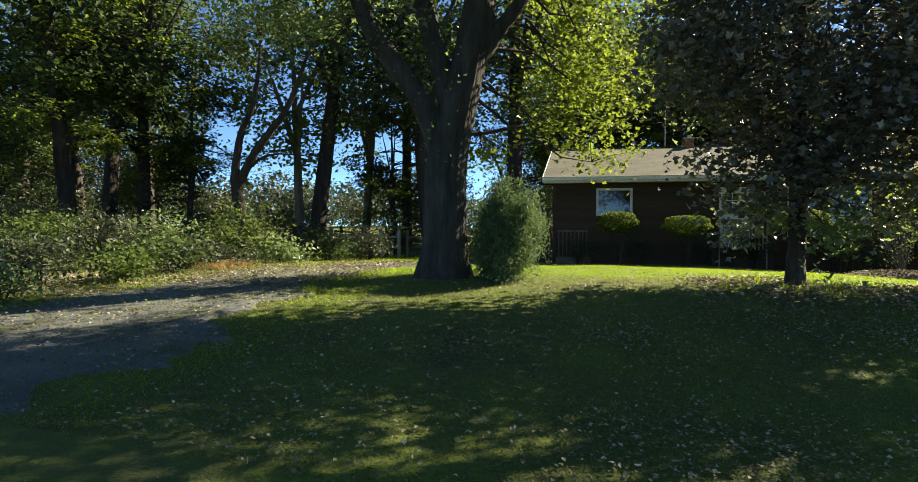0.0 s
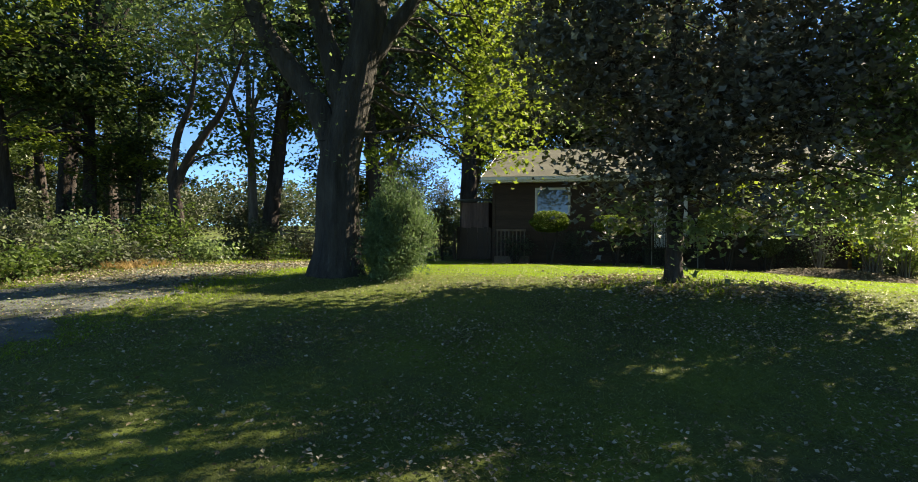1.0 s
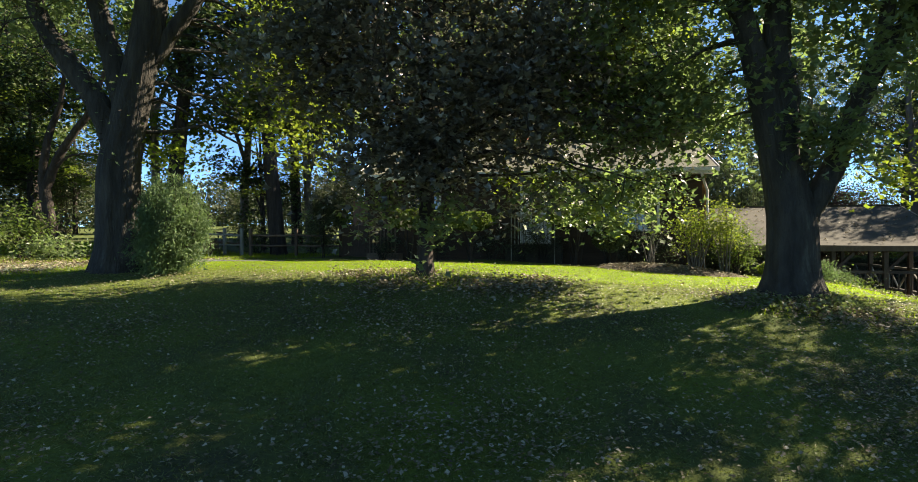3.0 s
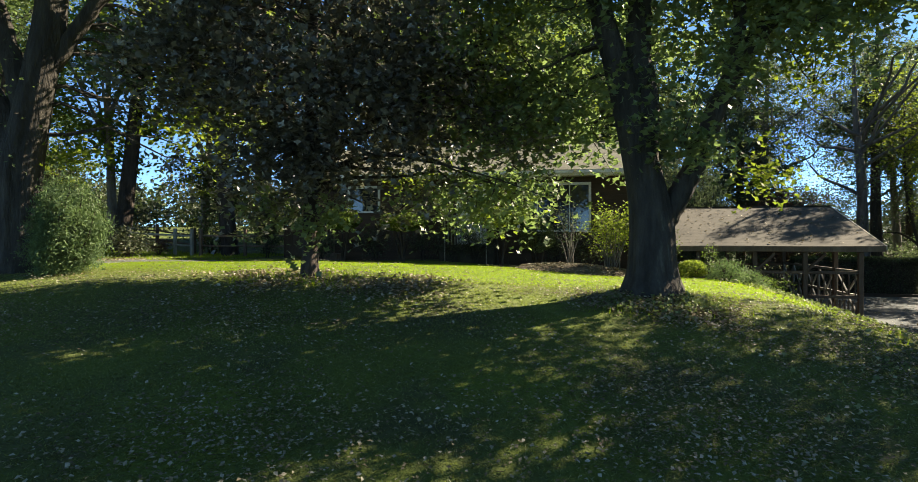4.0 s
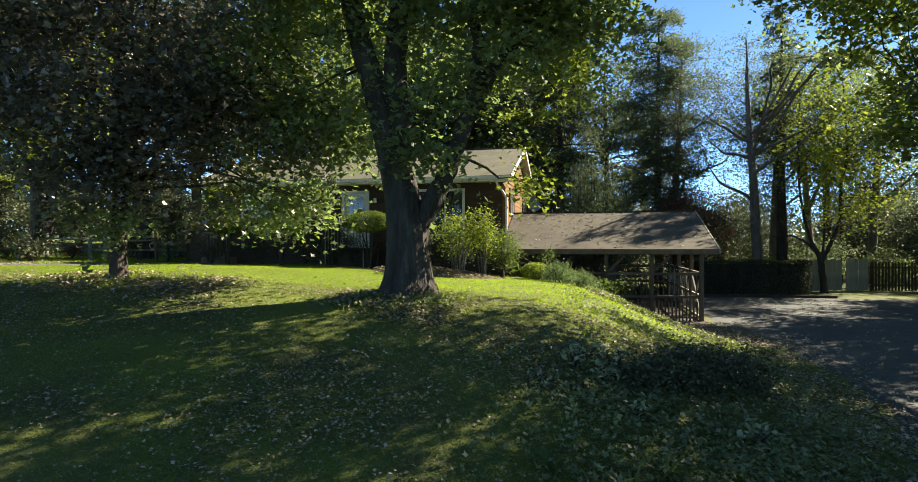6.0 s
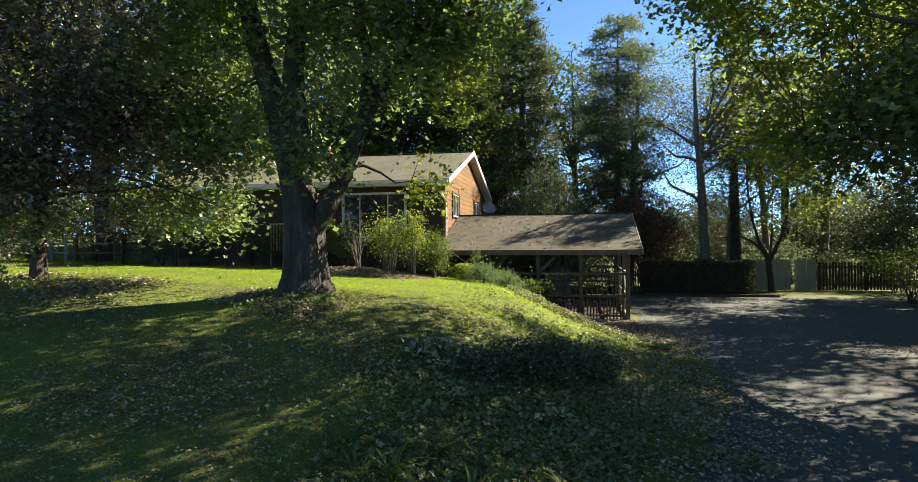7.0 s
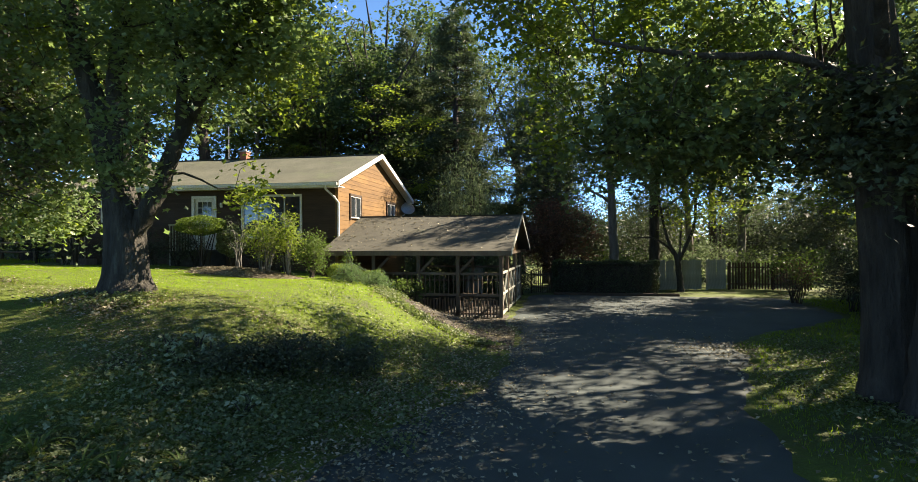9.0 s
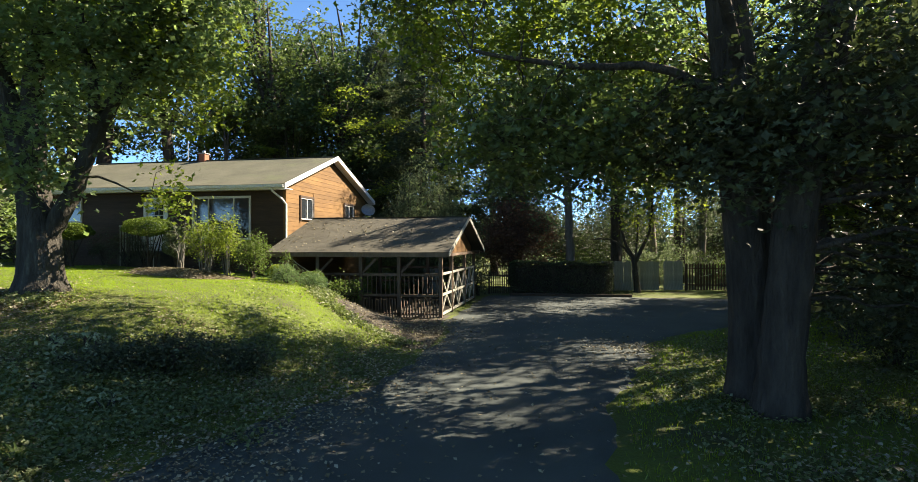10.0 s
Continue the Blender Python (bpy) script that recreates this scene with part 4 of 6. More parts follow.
for ob, x, y, rz, s in (
        (w2, -33, 33, 120, 0.95), (w1, -43, 40, 210, 1.05), (w2, -13.75, 27.6, 300, 1.1), (w1, -12.5, 39, 33, 1.2), (w5, -9.5, 35, 150, 0.95), (w4, -26.5, 17.0, 10, 1.0),
        (w4, -23.5, 15.0, 130, 0.85), (w1, -40, 28, 77, 1.1), (w2, -46, 40, 12, 1.1), (w4, -38, 46, 260, 1.0), (w1, -52, 33, 170, 1.0), 
        (w2, -39, 34, 66, 0.9), (w2, -28.5, 33.5, 66, 1.2), (w2, -27.0, 28.5, 15, 1.0), (w1, -19.2, 22.4, 250, 0.95), (w4, -18.2, 24.0, 280, 0.7), (w1, -36, 22, 140, 0.9), (w4, -11.2, 32.5, 200, 0.7), (w5, -6.5, 44, 250, 0.95),
        # behind the house
        (w2, -4.2, 31.5, 20, 1.25), (w2, -0.5, 34.0, 170, 1.05), (w2, -7.8, 28.2, 95, 1.05),
        (w2, 1.0, 45, 10, 0.95), (w1, 6.5, 42, 60, 0.85), (w3, -1.5, 40, 140, 0.85), (w2, 9.5, 50, 200, 0.95), (w1, -3.5, 52, 250, 0.9), (w4, 4.0, 39.5, 20, 0.8),
        (w2, 3.0, 40.5, 75, 1.0), (w1, 8.6, 40.0, 290, 1.0), (w2, 12.5, 50, 30, 1.1), (w1, -2.4, 46, 130, 1.1), (w2, 6.0, 53, 300, 1.15), (w1, 16.5, 54, 10, 1.15), (w2, 1.5, 43.5, 120, 1.35), (w1, 5.4, 46.5, 190, 1.3),
        # beyond the driveway
        (w5, 29.0, 44, 60, 0.95), (w1, 35.4, 26.6, 65, 0.72), (w2, 36.8, 28.0, 15, 0.8), (w2, 39.5, 32.0, 115, 0.88), (w1, 34.6, 30.0, 215, 0.9), (w1, 38.5, 36.5, 200, 0.85), (w4, 36.0, 30.5, 130, 0.95), (w1, 41.0, 40.0, 20, 0.85), (w5, 41.0, 23.5, 250, 0.9),
        (w4, 37.5, 17.5, 40, 0.75), (w5, 40.0, 12.0, 90, 0.9), (w4, 34.0, 7.0, 220, 0.7), (w2, 45.0, 34.0, 10, 0.95), (w2, 42.5, 29.0, 310, 0.8), (w4, 38.6, 21.0, 140, 0.95), (w2, 36.5, 25.0, 200, 0.85), (w1, 43.5, 20.0, 20, 0.8),
        # across the road, unseen: added to block sky light from behind the camera
        (w2, -20, -15, 0, 1.1), (w2, -14, -9.5, 50, 1.0), (w2, -7, -16, 90, 1.1), (w2, 6, -15, 220, 1.1), (w1, 17, -16, 300, 1.15), (w2, 29, -14, 20, 1.1), (w2, 33, -8.0, 240, 1.05), (w2, 40, -6.0, 330, 1.0), (w2, 24, -18, 140, 1.15), (w2, -26, -9, 130, 1.0), (w1, 44, 52, 110, 1.0)):
    place(ob, x, y, rz, s)

# leaning forked tree at the wood's edge
build_tree("forked_tree", (-13.2, 20.4), [
    ([(0.35, 0, -0.2), (0.25, 0, 0.4), (0.0, 0, 1.6), (-0.25, 0, 2.9), (-0.25, 0, 3.6), (-0.1, 0.1, 4.8), (0.5, 0.1, 6.2), (0.7, 0.2, 9)], [0.30, 0.24, 0.21, 0.20, 0.15, 0.13, 0.09, 0.02]),
    ([(-0.2, 0, 2.6), (0.35, 0, 3.7), (1.1, 0, 4.7), (1.9, 0.1, 5.8), (2.8, 0.1, 8)], [0.19, 0.16, 0.14, 0.11, 0.03]),
    ([(0.2, 0, 3.4), (1.2, -0.1, 3.9), (2.4, 0.0, 3.9)], [0.06, 0.04, 0.015]),
], [(WOODS, [(0.6, 0, 8.5, 3.2, 3, 2.2, 90)], 46, (0.46, 0.26), 0.14, {})], BARK, 61, "leaning forked tree with bare twisted limbs at the wood edge", group="woodland trees")

# small two-stemmed tree by the board fence
build_tree("small_tree", (27.0, 36.6), [
    ([(0, 0, -0.1), (0, 0, 0.3), (-0.1, 0, 1.2), (-0.2, 0, 1.9), (-0.7, 0, 3.0), (-1.1, 0, 5.0), (-1.2, 0.1, 7.2), (-1.1, 0.1, 11.0)], [0.24, 0.18, 0.155, 0.14, 0.08, 0.06, 0.05, 0.02]),
    ([(-0.15, 0, 1.7), (0.3, 0, 2.6), (0.75, 0.1, 3.8), (0.9, 0.1, 6.0), (1.2, 0.2, 7.5), (1.0, 0.2, 11.5)], [0.13, 0.10, 0.08, 0.07, 0.055, 0.02]),
    ([(-0.3, 0, 2.1), (-0.9, -0.1, 2.7), (-1.6, -0.2, 3.05), (-2.6, -0.3, 3.05)], [0.08, 0.065, 0.05, 0.02]),
    ([(-0.1, 0, 1.9), (0.0, 0, 3.0), (0.1, 0.1, 5.0)], [0.07, 0.05, 0.02]),
], [(YELLOW_SUNLIT, [(0.2, -0.6, 6.8, 3.6, 2.2, 2.3, 120), (0.9, -0.8, 4.6, 2.6, 1.6, 1.1, 30)], 30, (0.36, 0.18), 0.16, {"lobed": True}), (YELLOW_SUNLIT, [(0.9, 0.0, 10.0, 4.4, 2.8, 2.8, 190)], 30, (0.38, 0.2), 0.148, {"lobed": True})], BARK_GREY, 67, "small many-stemmed tree with one bare pale bough beside the fence")

# tall airy trees with spreading grey limbs behind the carport
def airy_tree(xy, seed, h, lean, label, bough=(), full=1.0):
    rng = np.random.default_rng(seed)
    trunk = [(0, 0, -0.25), (0, 0, 0.3), (lean * 0.2, 0, 2.5), (lean * 0.5, 0, h * 0.42), (lean, 0.2, h * 0.7), (lean * 1.2, 0.3, h)]
    limbs = [(trunk, [0.36, 0.29, 0.25, 0.21, 0.13, 0.03])]
    for k in range(7):
        z0 = h * rng.uniform(0.30, 0.7)
        a, L = k * 2.4 + rng.uniform(-0.4, 0.4), rng.uniform(2.4, 4.4)
        s = np.array([lean * z0 / h, 0, z0])
        d = np.array([math.cos(a), math.sin(a) * 0.8, 0])
        rise = rng.uniform(0.25, 0.75) * L
        w = rng.normal(0, 0.22, (2, 3))
        limbs.append(([tuple(s), tuple(s + d * L * 0.3 + np.array([0, 0, rise * 0.35])), tuple(s + d * L * 0.55 + np.array([0, 0, rise * 0.7]) + w[0]), tuple(s + d * L * 0.8 + np.array([0, 0, rise * 0.95]) + w[1]), tuple(s + d * L + np.array([0, 0, rise * 1.45]))], [0.10, 0.08, 0.065, 0.045, 0.015]))
    blobs = []
    for z0, (ax_, ay, az), (bx, by, bz) in bough:     # long level boughs reaching out over the drive
        limbs.append(([(lean * z0 / h, 0, z0), (ax_ * 0.6, ay * 0.6, (z0 + az) / 2 + 0.8), (ax_, ay, az), (bx, by, bz)], [0.07, 0.055, 0.04, 0.015]))
        blobs += [(ax_ + (bx - ax_) * k, ay + (by - ay) * k, az + (bz - az) * k, 0.6, 0.20, 0.14, 6) for k in (0.0, 0.3, 0.6, 0.9)]
    crown = [(AIRY_LEAF, [(lean * 1.15, 0.2, h * 0.95, 0.9, 0.9, h * 0.09, 18), (lean * 0.7, 0, h * 0.72, 4.0, 3.4, h * 0.28, int(330 * full)), (0, -0.4, h * 0.40, 3.6, 2.4, h * 0.18, 20 if bough else 170)], 40, (0.46, 0.24), 0.13, {})]
    if blobs:
        crown.append((AIRY_LEAF, blobs, 46, (0.26, 0.15), 0.14, {}))
    return build_tree("airy_tree", xy, limbs, crown, BARK_AIRY, seed, label, group="airy trees behind the carport", sides=10, every=3, thick=0.8)


airy_tree((19.8, 40.8), 91, 15.5, 0.6, "tall thin-leaved tree with spreading grey limbs", full=1.4)
airy_tree((23.3, 34.9), 92, 13.5, -0.4, "tall thin-leaved tree with a dark straight trunk", [(7.5, (-0.1, -3.8, 11.0), (4.3, -2.0, 11.6)), (8.2, (1.5, -1.9, 11.6), (4.3, -1.1, 11.9)), (7.0, (1.7, -4.1, 10.9), (3.4, -3.6, 11.1)), (8.0, (2.6, -3.0, 11.2), (4.6, -1.8, 11.4))], 0.14)

airy_tree((26.4, 43.5), 93, 15.0, 0.5, "tall thin-leaved tree with spreading grey limbs", full=1.5)
airy_tree((31.5, 42.0), 95, 14.0, 0.6, "tall thin-leaved tree with spreading grey limbs", full=1.4)

# conifers behind
p1 = build_pine("pine_tree", (26.0, 40.2), 17, 0.34, 8.0, 3.4, PINE, 71, "tall open-crowned pine with a dark straight trunk", "pines behind the drive", per=9, whorl=1.3)
p2 = build_pine("pine_tree", (12.9, 42.0), 19.4, 0.36, 1.5, 5.2, PINE, 72, "tall dense dark green spruce behind the house", "conifers behind the house", per=17, whorl=0.72, taper=1.25)
build_pine("pine_tree", (19.2, 42.2), 18.0, 0.30, 2.6, 5.0, AIRY_PINE, 73, "tall soft blue-green pine behind the carport", "pines behind the drive", per=15, whorl=0.95, taper=0.7, top=0.4)
for x, y, rz, s in ((31.0, 47.0, 50, 0.95),):
    place(p1, x, y, rz, s)
for x, y, rz, s in ((8.6, 45.0, 220, 0.9),):
    place(p2, x, y, rz, s)

# bushy upright shrub behind the carport, russet tree, evergreens
build_bush("japanese_maple", (20.1, 36.6), 2.3, 1.8, 5.3, RED_LEAF, 82, "domed russet-leaved ornamental maple behind the carport", n=260, per=56, size=0.14, spread=0.26, stems=14, category="tree", base=0.2)
build_bush("arborvitae", (-3.9, 25.0), 0.62, 0.6, 3.8, DEEP_LEAF, 83, "dark upright evergreen beside the house", n=150, per=50, size=0.10, spread=0.15, stems=6, base=0.02, slim=0.3)


def build_plumes(name, xy, plumes, h, reach, mat, seed, label, per=30, lean=0.0, size=0.10, fuzz=0.17, cone=0.55):
    """A sheaf of upright feathery plumes, each a tapering column of fine sprays."""
    rng = np.random.default_rng(seed)
    ob = thing(name, (xy[0], xy[1], ground_at(*xy) - 0.02), label, "shrub")
    C, stems = [], []
    for k in range(plumes):
        a, q = rng.random() * 6.283, reach * rng.random() ** 0.6
        foot = np.array([math.cos(a) * q * 0.25, math.sin(a) * q * 0.25, 0.0])
        tip = np.array([math.cos(a) * q + lean * rng.uniform(0.5, 1.3), math.sin(a) * q, h * (1.02 - cone * (q / reach) ** 1.6) * rng.uniform(0.8, 1.1)])
        mid = foot * 0.45 + tip * 0.55 + np.array([math.cos(a), math.sin(a), -0.4]) * 0.06 * h
        line, r = smooth_line([foot, mid, tip], [0.025, 0.016, 0.005], 6)
        stems.append(tube_np(line, r, 5))
        for t in np.linspace(0.08, 1.0, 16):
            i = t * (len(line) - 1)
            j = min(int(i), len(line) - 2)
            c = line[j] + (line[j + 1] - line[j]) * (i - j)
            for _ in range(3 if t < 0.85 else 1):
                C.append(c + rng.normal(0, fuzz * (1.15 - 0.8 * t), 3))
    C = np.array(C)
    C[:, 2] = np.maximum(C[:, 2], 0.06)
    child("foliage", mesh_np("foliage", *leaf_cloud(C, rng, per, (size * 0.9, size * 0.85), size, up=0.0, slim=0.24, droop=-1.0), mat), ob)
    child("stemwork", mesh_np("stemwork", *join_np(stems), BARK, True), ob)
    return ob


build_plumes("juniper", (-2.25, 13.05), 30, 2.25, 0.58, JUNIPER, 84, "feathery green juniper leaning out from the maple trunk", lean=0.45, cone=0.3)
build_plumes("tall_shrub", (14.8, 34.6), 52, 8.0, 2.3, CEDAR, 81, "large grey-green upright shrub with feathery plumes behind the carport", per=12, size=0.20, fuzz=0.36, cone=0.4)

# ---- shrubs of the wood's edge ----
EDGE = "leafy green shrub at the edge of the wood"
rs = np.random.default_rng(5)
for k, (x, y, rx, h) in enumerate(((-11.2, 17.6, 1.5, 2.0), (-9.9, 20.8, 1.1, 1.2), (-8.9, 22.6, 1.0, 1.3), (-13.3, 16.0, 1.4, 1.6), (-12.8, 13.4, 1.1, 1.5), (-15.2, 14.2, 1.6, 1.6), (-13.6, 11.8, 1.0, 0.8),
                                    (-17.8, 15.6, 1.8, 1.9), (-19.6, 17.6, 1.9, 1.7), (-10.2, 14.6, 0.9, 0.7), (-11.8, 15.4, 0.8, 0.8),
                                    (-9.8, 29.8, 1.8, 2.0), (-12.8, 25.0, 1.7, 1.6), (-6.8, 29.8, 1.4, 2.2), (-17.6, 23.6, 2.0, 1.9), (-5.4, 32.4, 1.6, 2.4), (-12.9, 10.2, 0.8, 0.6), (-22.4, 24.0, 2.2, 1.8), (-10.6, 8.8, 0.8, 0.8), (-11.6, 10.4, 1.0, 1.0), (-10.4, 11.4, 0.8, 0.75), (-10.3, 13.0, 0.8, 0.8), (-12.3, 8.2, 1.0, 1.0), (-9.6, 17.2, 0.9, 0.8))):
    build_bush("edge_shrub", (x, y), rx, rx * 0.9, h, (SHRUB, WOODS, DEEP_LEAF, MAPLE, DEEP_LEAF)[k % 5], 200 + k, EDGE, n=int(42 * rx), per=26, size=0.135, spread=0.20, group="shrubs at the wood edge")
far = build_bush("far_shrub", (-26, 38), 3.0, 2.6, 3.2, DEEP_LEAF, 240, "wide green thicket beyond the wood", n=80, per=26, size=0.27, spread=0.42, group="far thickets")
for k, (x, y, s) in enumerate(((-20, 36, 0.9), (-33, 30, 1.1), (-40, 37, 1.2), (-14, 46, 1.0), (-22, 54, 1.2), (-30, 60, 1.4), (-8, 54, 1.2), (-48, 52, 1.5), (-2, 62, 1.4), (6, 60, 1.5), (15, 58, 1.4), (24, 56, 1.3),
                               (33, 60, 1.4), (42, 62, 1.5), (38, 48, 1.1), (46, 44, 1.2), (-60, 44, 1.5), (-70, 62, 1.6), (-34, 48, 1.5), (-26, 72, 2.2), (-44, 76, 2.4), (-64, 78, 2.6), (-10, 76, 2.2), (4, 78, 2.3), (18, 76, 2.3), (32, 78, 2.4), (48, 76, 2.5), (62, 66, 2.3), (64, 48, 2.2), (58, 34, 1.9), (52, 24, 1.7), (50, 12, 1.6), (-78, 50, 2.4), (-70, 32, 2.0), (-56, 22, 1.7), (-52, 10, 1.6), (48, 2, 1.6), (40, 33.5, 1.1), (38, 24, 1.0), (44, 18, 1.2))):
    copy_thing(far, pose(x, y, ground_at(x, y) - 0.05, 0, 0, k * 67) @ Matrix.Scale(s, 4))

# the thicket's shade comes from its darkened leaf colour
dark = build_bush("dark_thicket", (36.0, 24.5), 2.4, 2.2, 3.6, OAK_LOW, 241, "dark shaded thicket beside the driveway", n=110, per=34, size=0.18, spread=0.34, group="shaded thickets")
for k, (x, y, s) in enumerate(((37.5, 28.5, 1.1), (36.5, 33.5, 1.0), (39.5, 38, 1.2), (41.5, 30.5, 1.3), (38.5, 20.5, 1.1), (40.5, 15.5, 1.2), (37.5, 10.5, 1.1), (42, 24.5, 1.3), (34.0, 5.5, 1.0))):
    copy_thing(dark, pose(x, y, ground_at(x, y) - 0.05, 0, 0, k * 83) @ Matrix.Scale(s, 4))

tall = build_bush("tall_thicket", (-44.0, 50.0), 4.2, 3.4, 9.5, DEEP_LEAF, 242, "tall dark saplings filling the depth of the wood", n=230, per=28, size=0.26, spread=0.5, stems=26, group="dark saplings")
for k, (x, y, s) in enumerate(((-40, 47, 1.1), (-51, 44, 0.95), (-47, 43, 1.1), (-56, 49, 1.2), (-12.5, 48, 0.85), (-58, 58, 1.2), (-64, 42, 1.2), (-5, 50, 0.9), (47, 45, 1.1), (54, 37, 1.1), (42, 58, 1.0), (35, 54, 0.8), (23.5, 57, 0.75), (29, 61, 0.8), (18.5, 51, 0.7), (27, 51, 0.75), (34, 50, 0.8), (40, 51, 0.9))):
    copy_thing(tall, pose(x, y, ground_at(x, y) - 0.05, 0, 0, k * 71) @ Matrix.Scale(s, 4))

# belt of woods closing the view far off
fr = np.random.default_rng(77)
ang = fr.uniform(-0.35, 3.5, 2600)
rad = fr.uniform(88, 108, 2600)
fx, fy = 10 + np.cos(ang) * rad, 5 + np.sin(ang) * rad
ftop = 4.6 + 1.6 * np.sin(ang * 19) + 1.6 * np.sin(ang * 47 + 1) + fr.normal(0, 0.8, 2600)
FC = np.stack([fx, fy, height(fx, fy) + ftop * fr.random(2600) ** 0.7], -1)
tagged(new("distant_woods", mesh_np("distant_woods", *leaf_cloud(FC, fr, 26, (1.1, 0.7), 0.75), WOODS)), "belt of dark woods closing the view far off", "woods", kind="stuff")

# ---- shrubs round the house ----
HEDGED = "clipped rounded evergreen shrub before the house wall"
build_topiary((0.75, 22.35), 0.72, 0.62, 2.42, 3.30, 1, "cloud-clipped evergreen cushion below the bedroom window")
build_topiary((3.1, 22.25), 0.86, 0.7, 2.35, 3.16, 2, "cloud-clipped evergreen cushion on bare stems")
build_topiary((6.7, 22.2), 1.0, 0.75, 2.45, 3.36, 3, "cloud-clipped evergreen cushion beside the front door")
build_topiary((7.95, 22.4), 0.62, 0.6, 1.5, 2.95, 4, HEDGED, IVY, 4200)
build_topiary((12.85, 21.3), 0.5, 0.45, 0.9, 1.5, 6, "small round yellow-green clipped shrub on the bank", YELLOW_SUNLIT, 2400)
build_topiary((13.9, 21.9), 0.5, 0.5, 0.55, 1.25, 7, "small round clipped shrub on the bank", BOX_LEAF, 2400)
# the black shade at the wall foot is put into their leaf colour
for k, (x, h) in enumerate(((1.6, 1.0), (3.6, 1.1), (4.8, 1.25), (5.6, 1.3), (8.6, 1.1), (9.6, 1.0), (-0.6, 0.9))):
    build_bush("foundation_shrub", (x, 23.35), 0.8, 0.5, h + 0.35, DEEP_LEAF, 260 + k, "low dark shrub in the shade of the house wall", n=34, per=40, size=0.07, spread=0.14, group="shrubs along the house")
BED = (9.5, 20.35, 2.3, 0.95, 0.26)                 # centre, half-axes, height
br_, ba_ = np.meshgrid(np.linspace(0, 1, 12), np.linspace(0, 2 * np.pi, 48, endpoint=False), indexing="ij")
bx_ = BED[0] + BED[2] * br_ * np.cos(ba_) * (1 + 0.10 * np.sin(3 * ba_ + 1))
by_ = BED[1] + BED[3] * br_ * np.sin(ba_) * (1 + 0.08 * np.sin(5 * ba_))
bz_ = height(bx_, by_) + BED[4] * (1 - br_ ** 2) + 0.03 * np.sin(bx_ * 7) * np.sin(by_ * 9) * (1 - br_) - 0.03 * (br_ > 0.99)
bi, bj = np.meshgrid(np.arange(11), np.arange(48), indexing="ij")
bq = np.stack([bi * 48 + bj, (bi + 1) * 48 + bj, (bi + 1) * 48 + (bj + 1) % 48, bi * 48 + (bj + 1) % 48], -1).reshape(-1, 4)
tagged(new("mulch_bed", mesh_np("mulch_bed", np.stack([bx_, by_, bz_], -1).reshape(-1, 3), bq, LITTER, True)), "low mound of leaf mulch under the leggy shrubs", "mulch bed", kind="structure")


def bed_z(x, y):
    """The bed's surface, or the lawn outside it."""
    q = ((np.asarray(x) - BED[0]) / BED[2]) ** 2 + ((np.asarray(y) - BED[1]) / BED[3]) ** 2
    return height(x, y) + BED[4] * np.clip(1 - q, 0, 1)


build_bush("flowering_shrub", (10.4, 20.5), 0.85, 0.75, 1.9, YELLOW_SUNLIT, 270, "tall leggy shrub with bright yellow-green leaves", n=95, per=24, size=0.085, spread=0.18, stems=22, base=0.28, stem_mat=BARK_AIRY, z=float(bed_z(10.4, 20.5)))
build_bush("flowering_shrub", (11.25, 20.55), 0.45, 0.45, 2.35, YELLOW_SUNLIT, 271, "tall leggy shrub with one high leafy shoot", n=60, per=22, size=0.085, spread=0.16, stems=8, base=0.25, stem_mat=BARK_AIRY, z=float(bed_z(11.25, 20.55)))
build_bush("garden_shrub", (11.75, 21.4), 0.6, 0.6, 1.75, SHRUB, 277, "bright green bushy shrub at the house corner", n=80, per=40, size=0.075, spread=0.15, stems=12, base=0.12)
build_bush("twiggy_shrub", (9.1, 20.9), 0.6, 0.5, 2.0, AIRY_LEAF, 278, "thin grey twiggy shrub among the leggy shrubs", n=46, per=8, size=0.06, spread=0.14, stems=12, base=0.3, stem_mat=BARK_AIRY, z=float(bed_z(9.1, 20.9)))
build_bush("creeping_juniper", (13.6, 20.3), 0.55, 0.5, 0.62, JUNIPER, 272, "spiky blue-green juniper spilling down the bank", n=46, per=40, size=0.11, spread=0.13, base=0.02, slim=0.18, up=0.0, droop=-0.9)
build_bush("creeping_juniper", (14.35, 20.9), 0.55, 0.5, 0.55, JUNIPER, 273, "spiky blue-green juniper spilling down the bank", n=46, per=40, size=0.11, spread=0.13, base=0.02, slim=0.18, up=0.0, droop=-0.9)
build_bush("bank_weed", (13.3, 20.9), 0.22, 0.2, 1.15, SHRUB, 279, "tall thin leafy weed standing among the junipers", n=26, per=12, size=0.07, spread=0.08, stems=6, category="plant")
build_bush("bank_shrub", (15.2, 21.8), 0.6, 0.6, 1.0, SHRUB, 274, "loose green shrub beside the carport rail", n=40, per=36, size=0.08, spread=0.16)
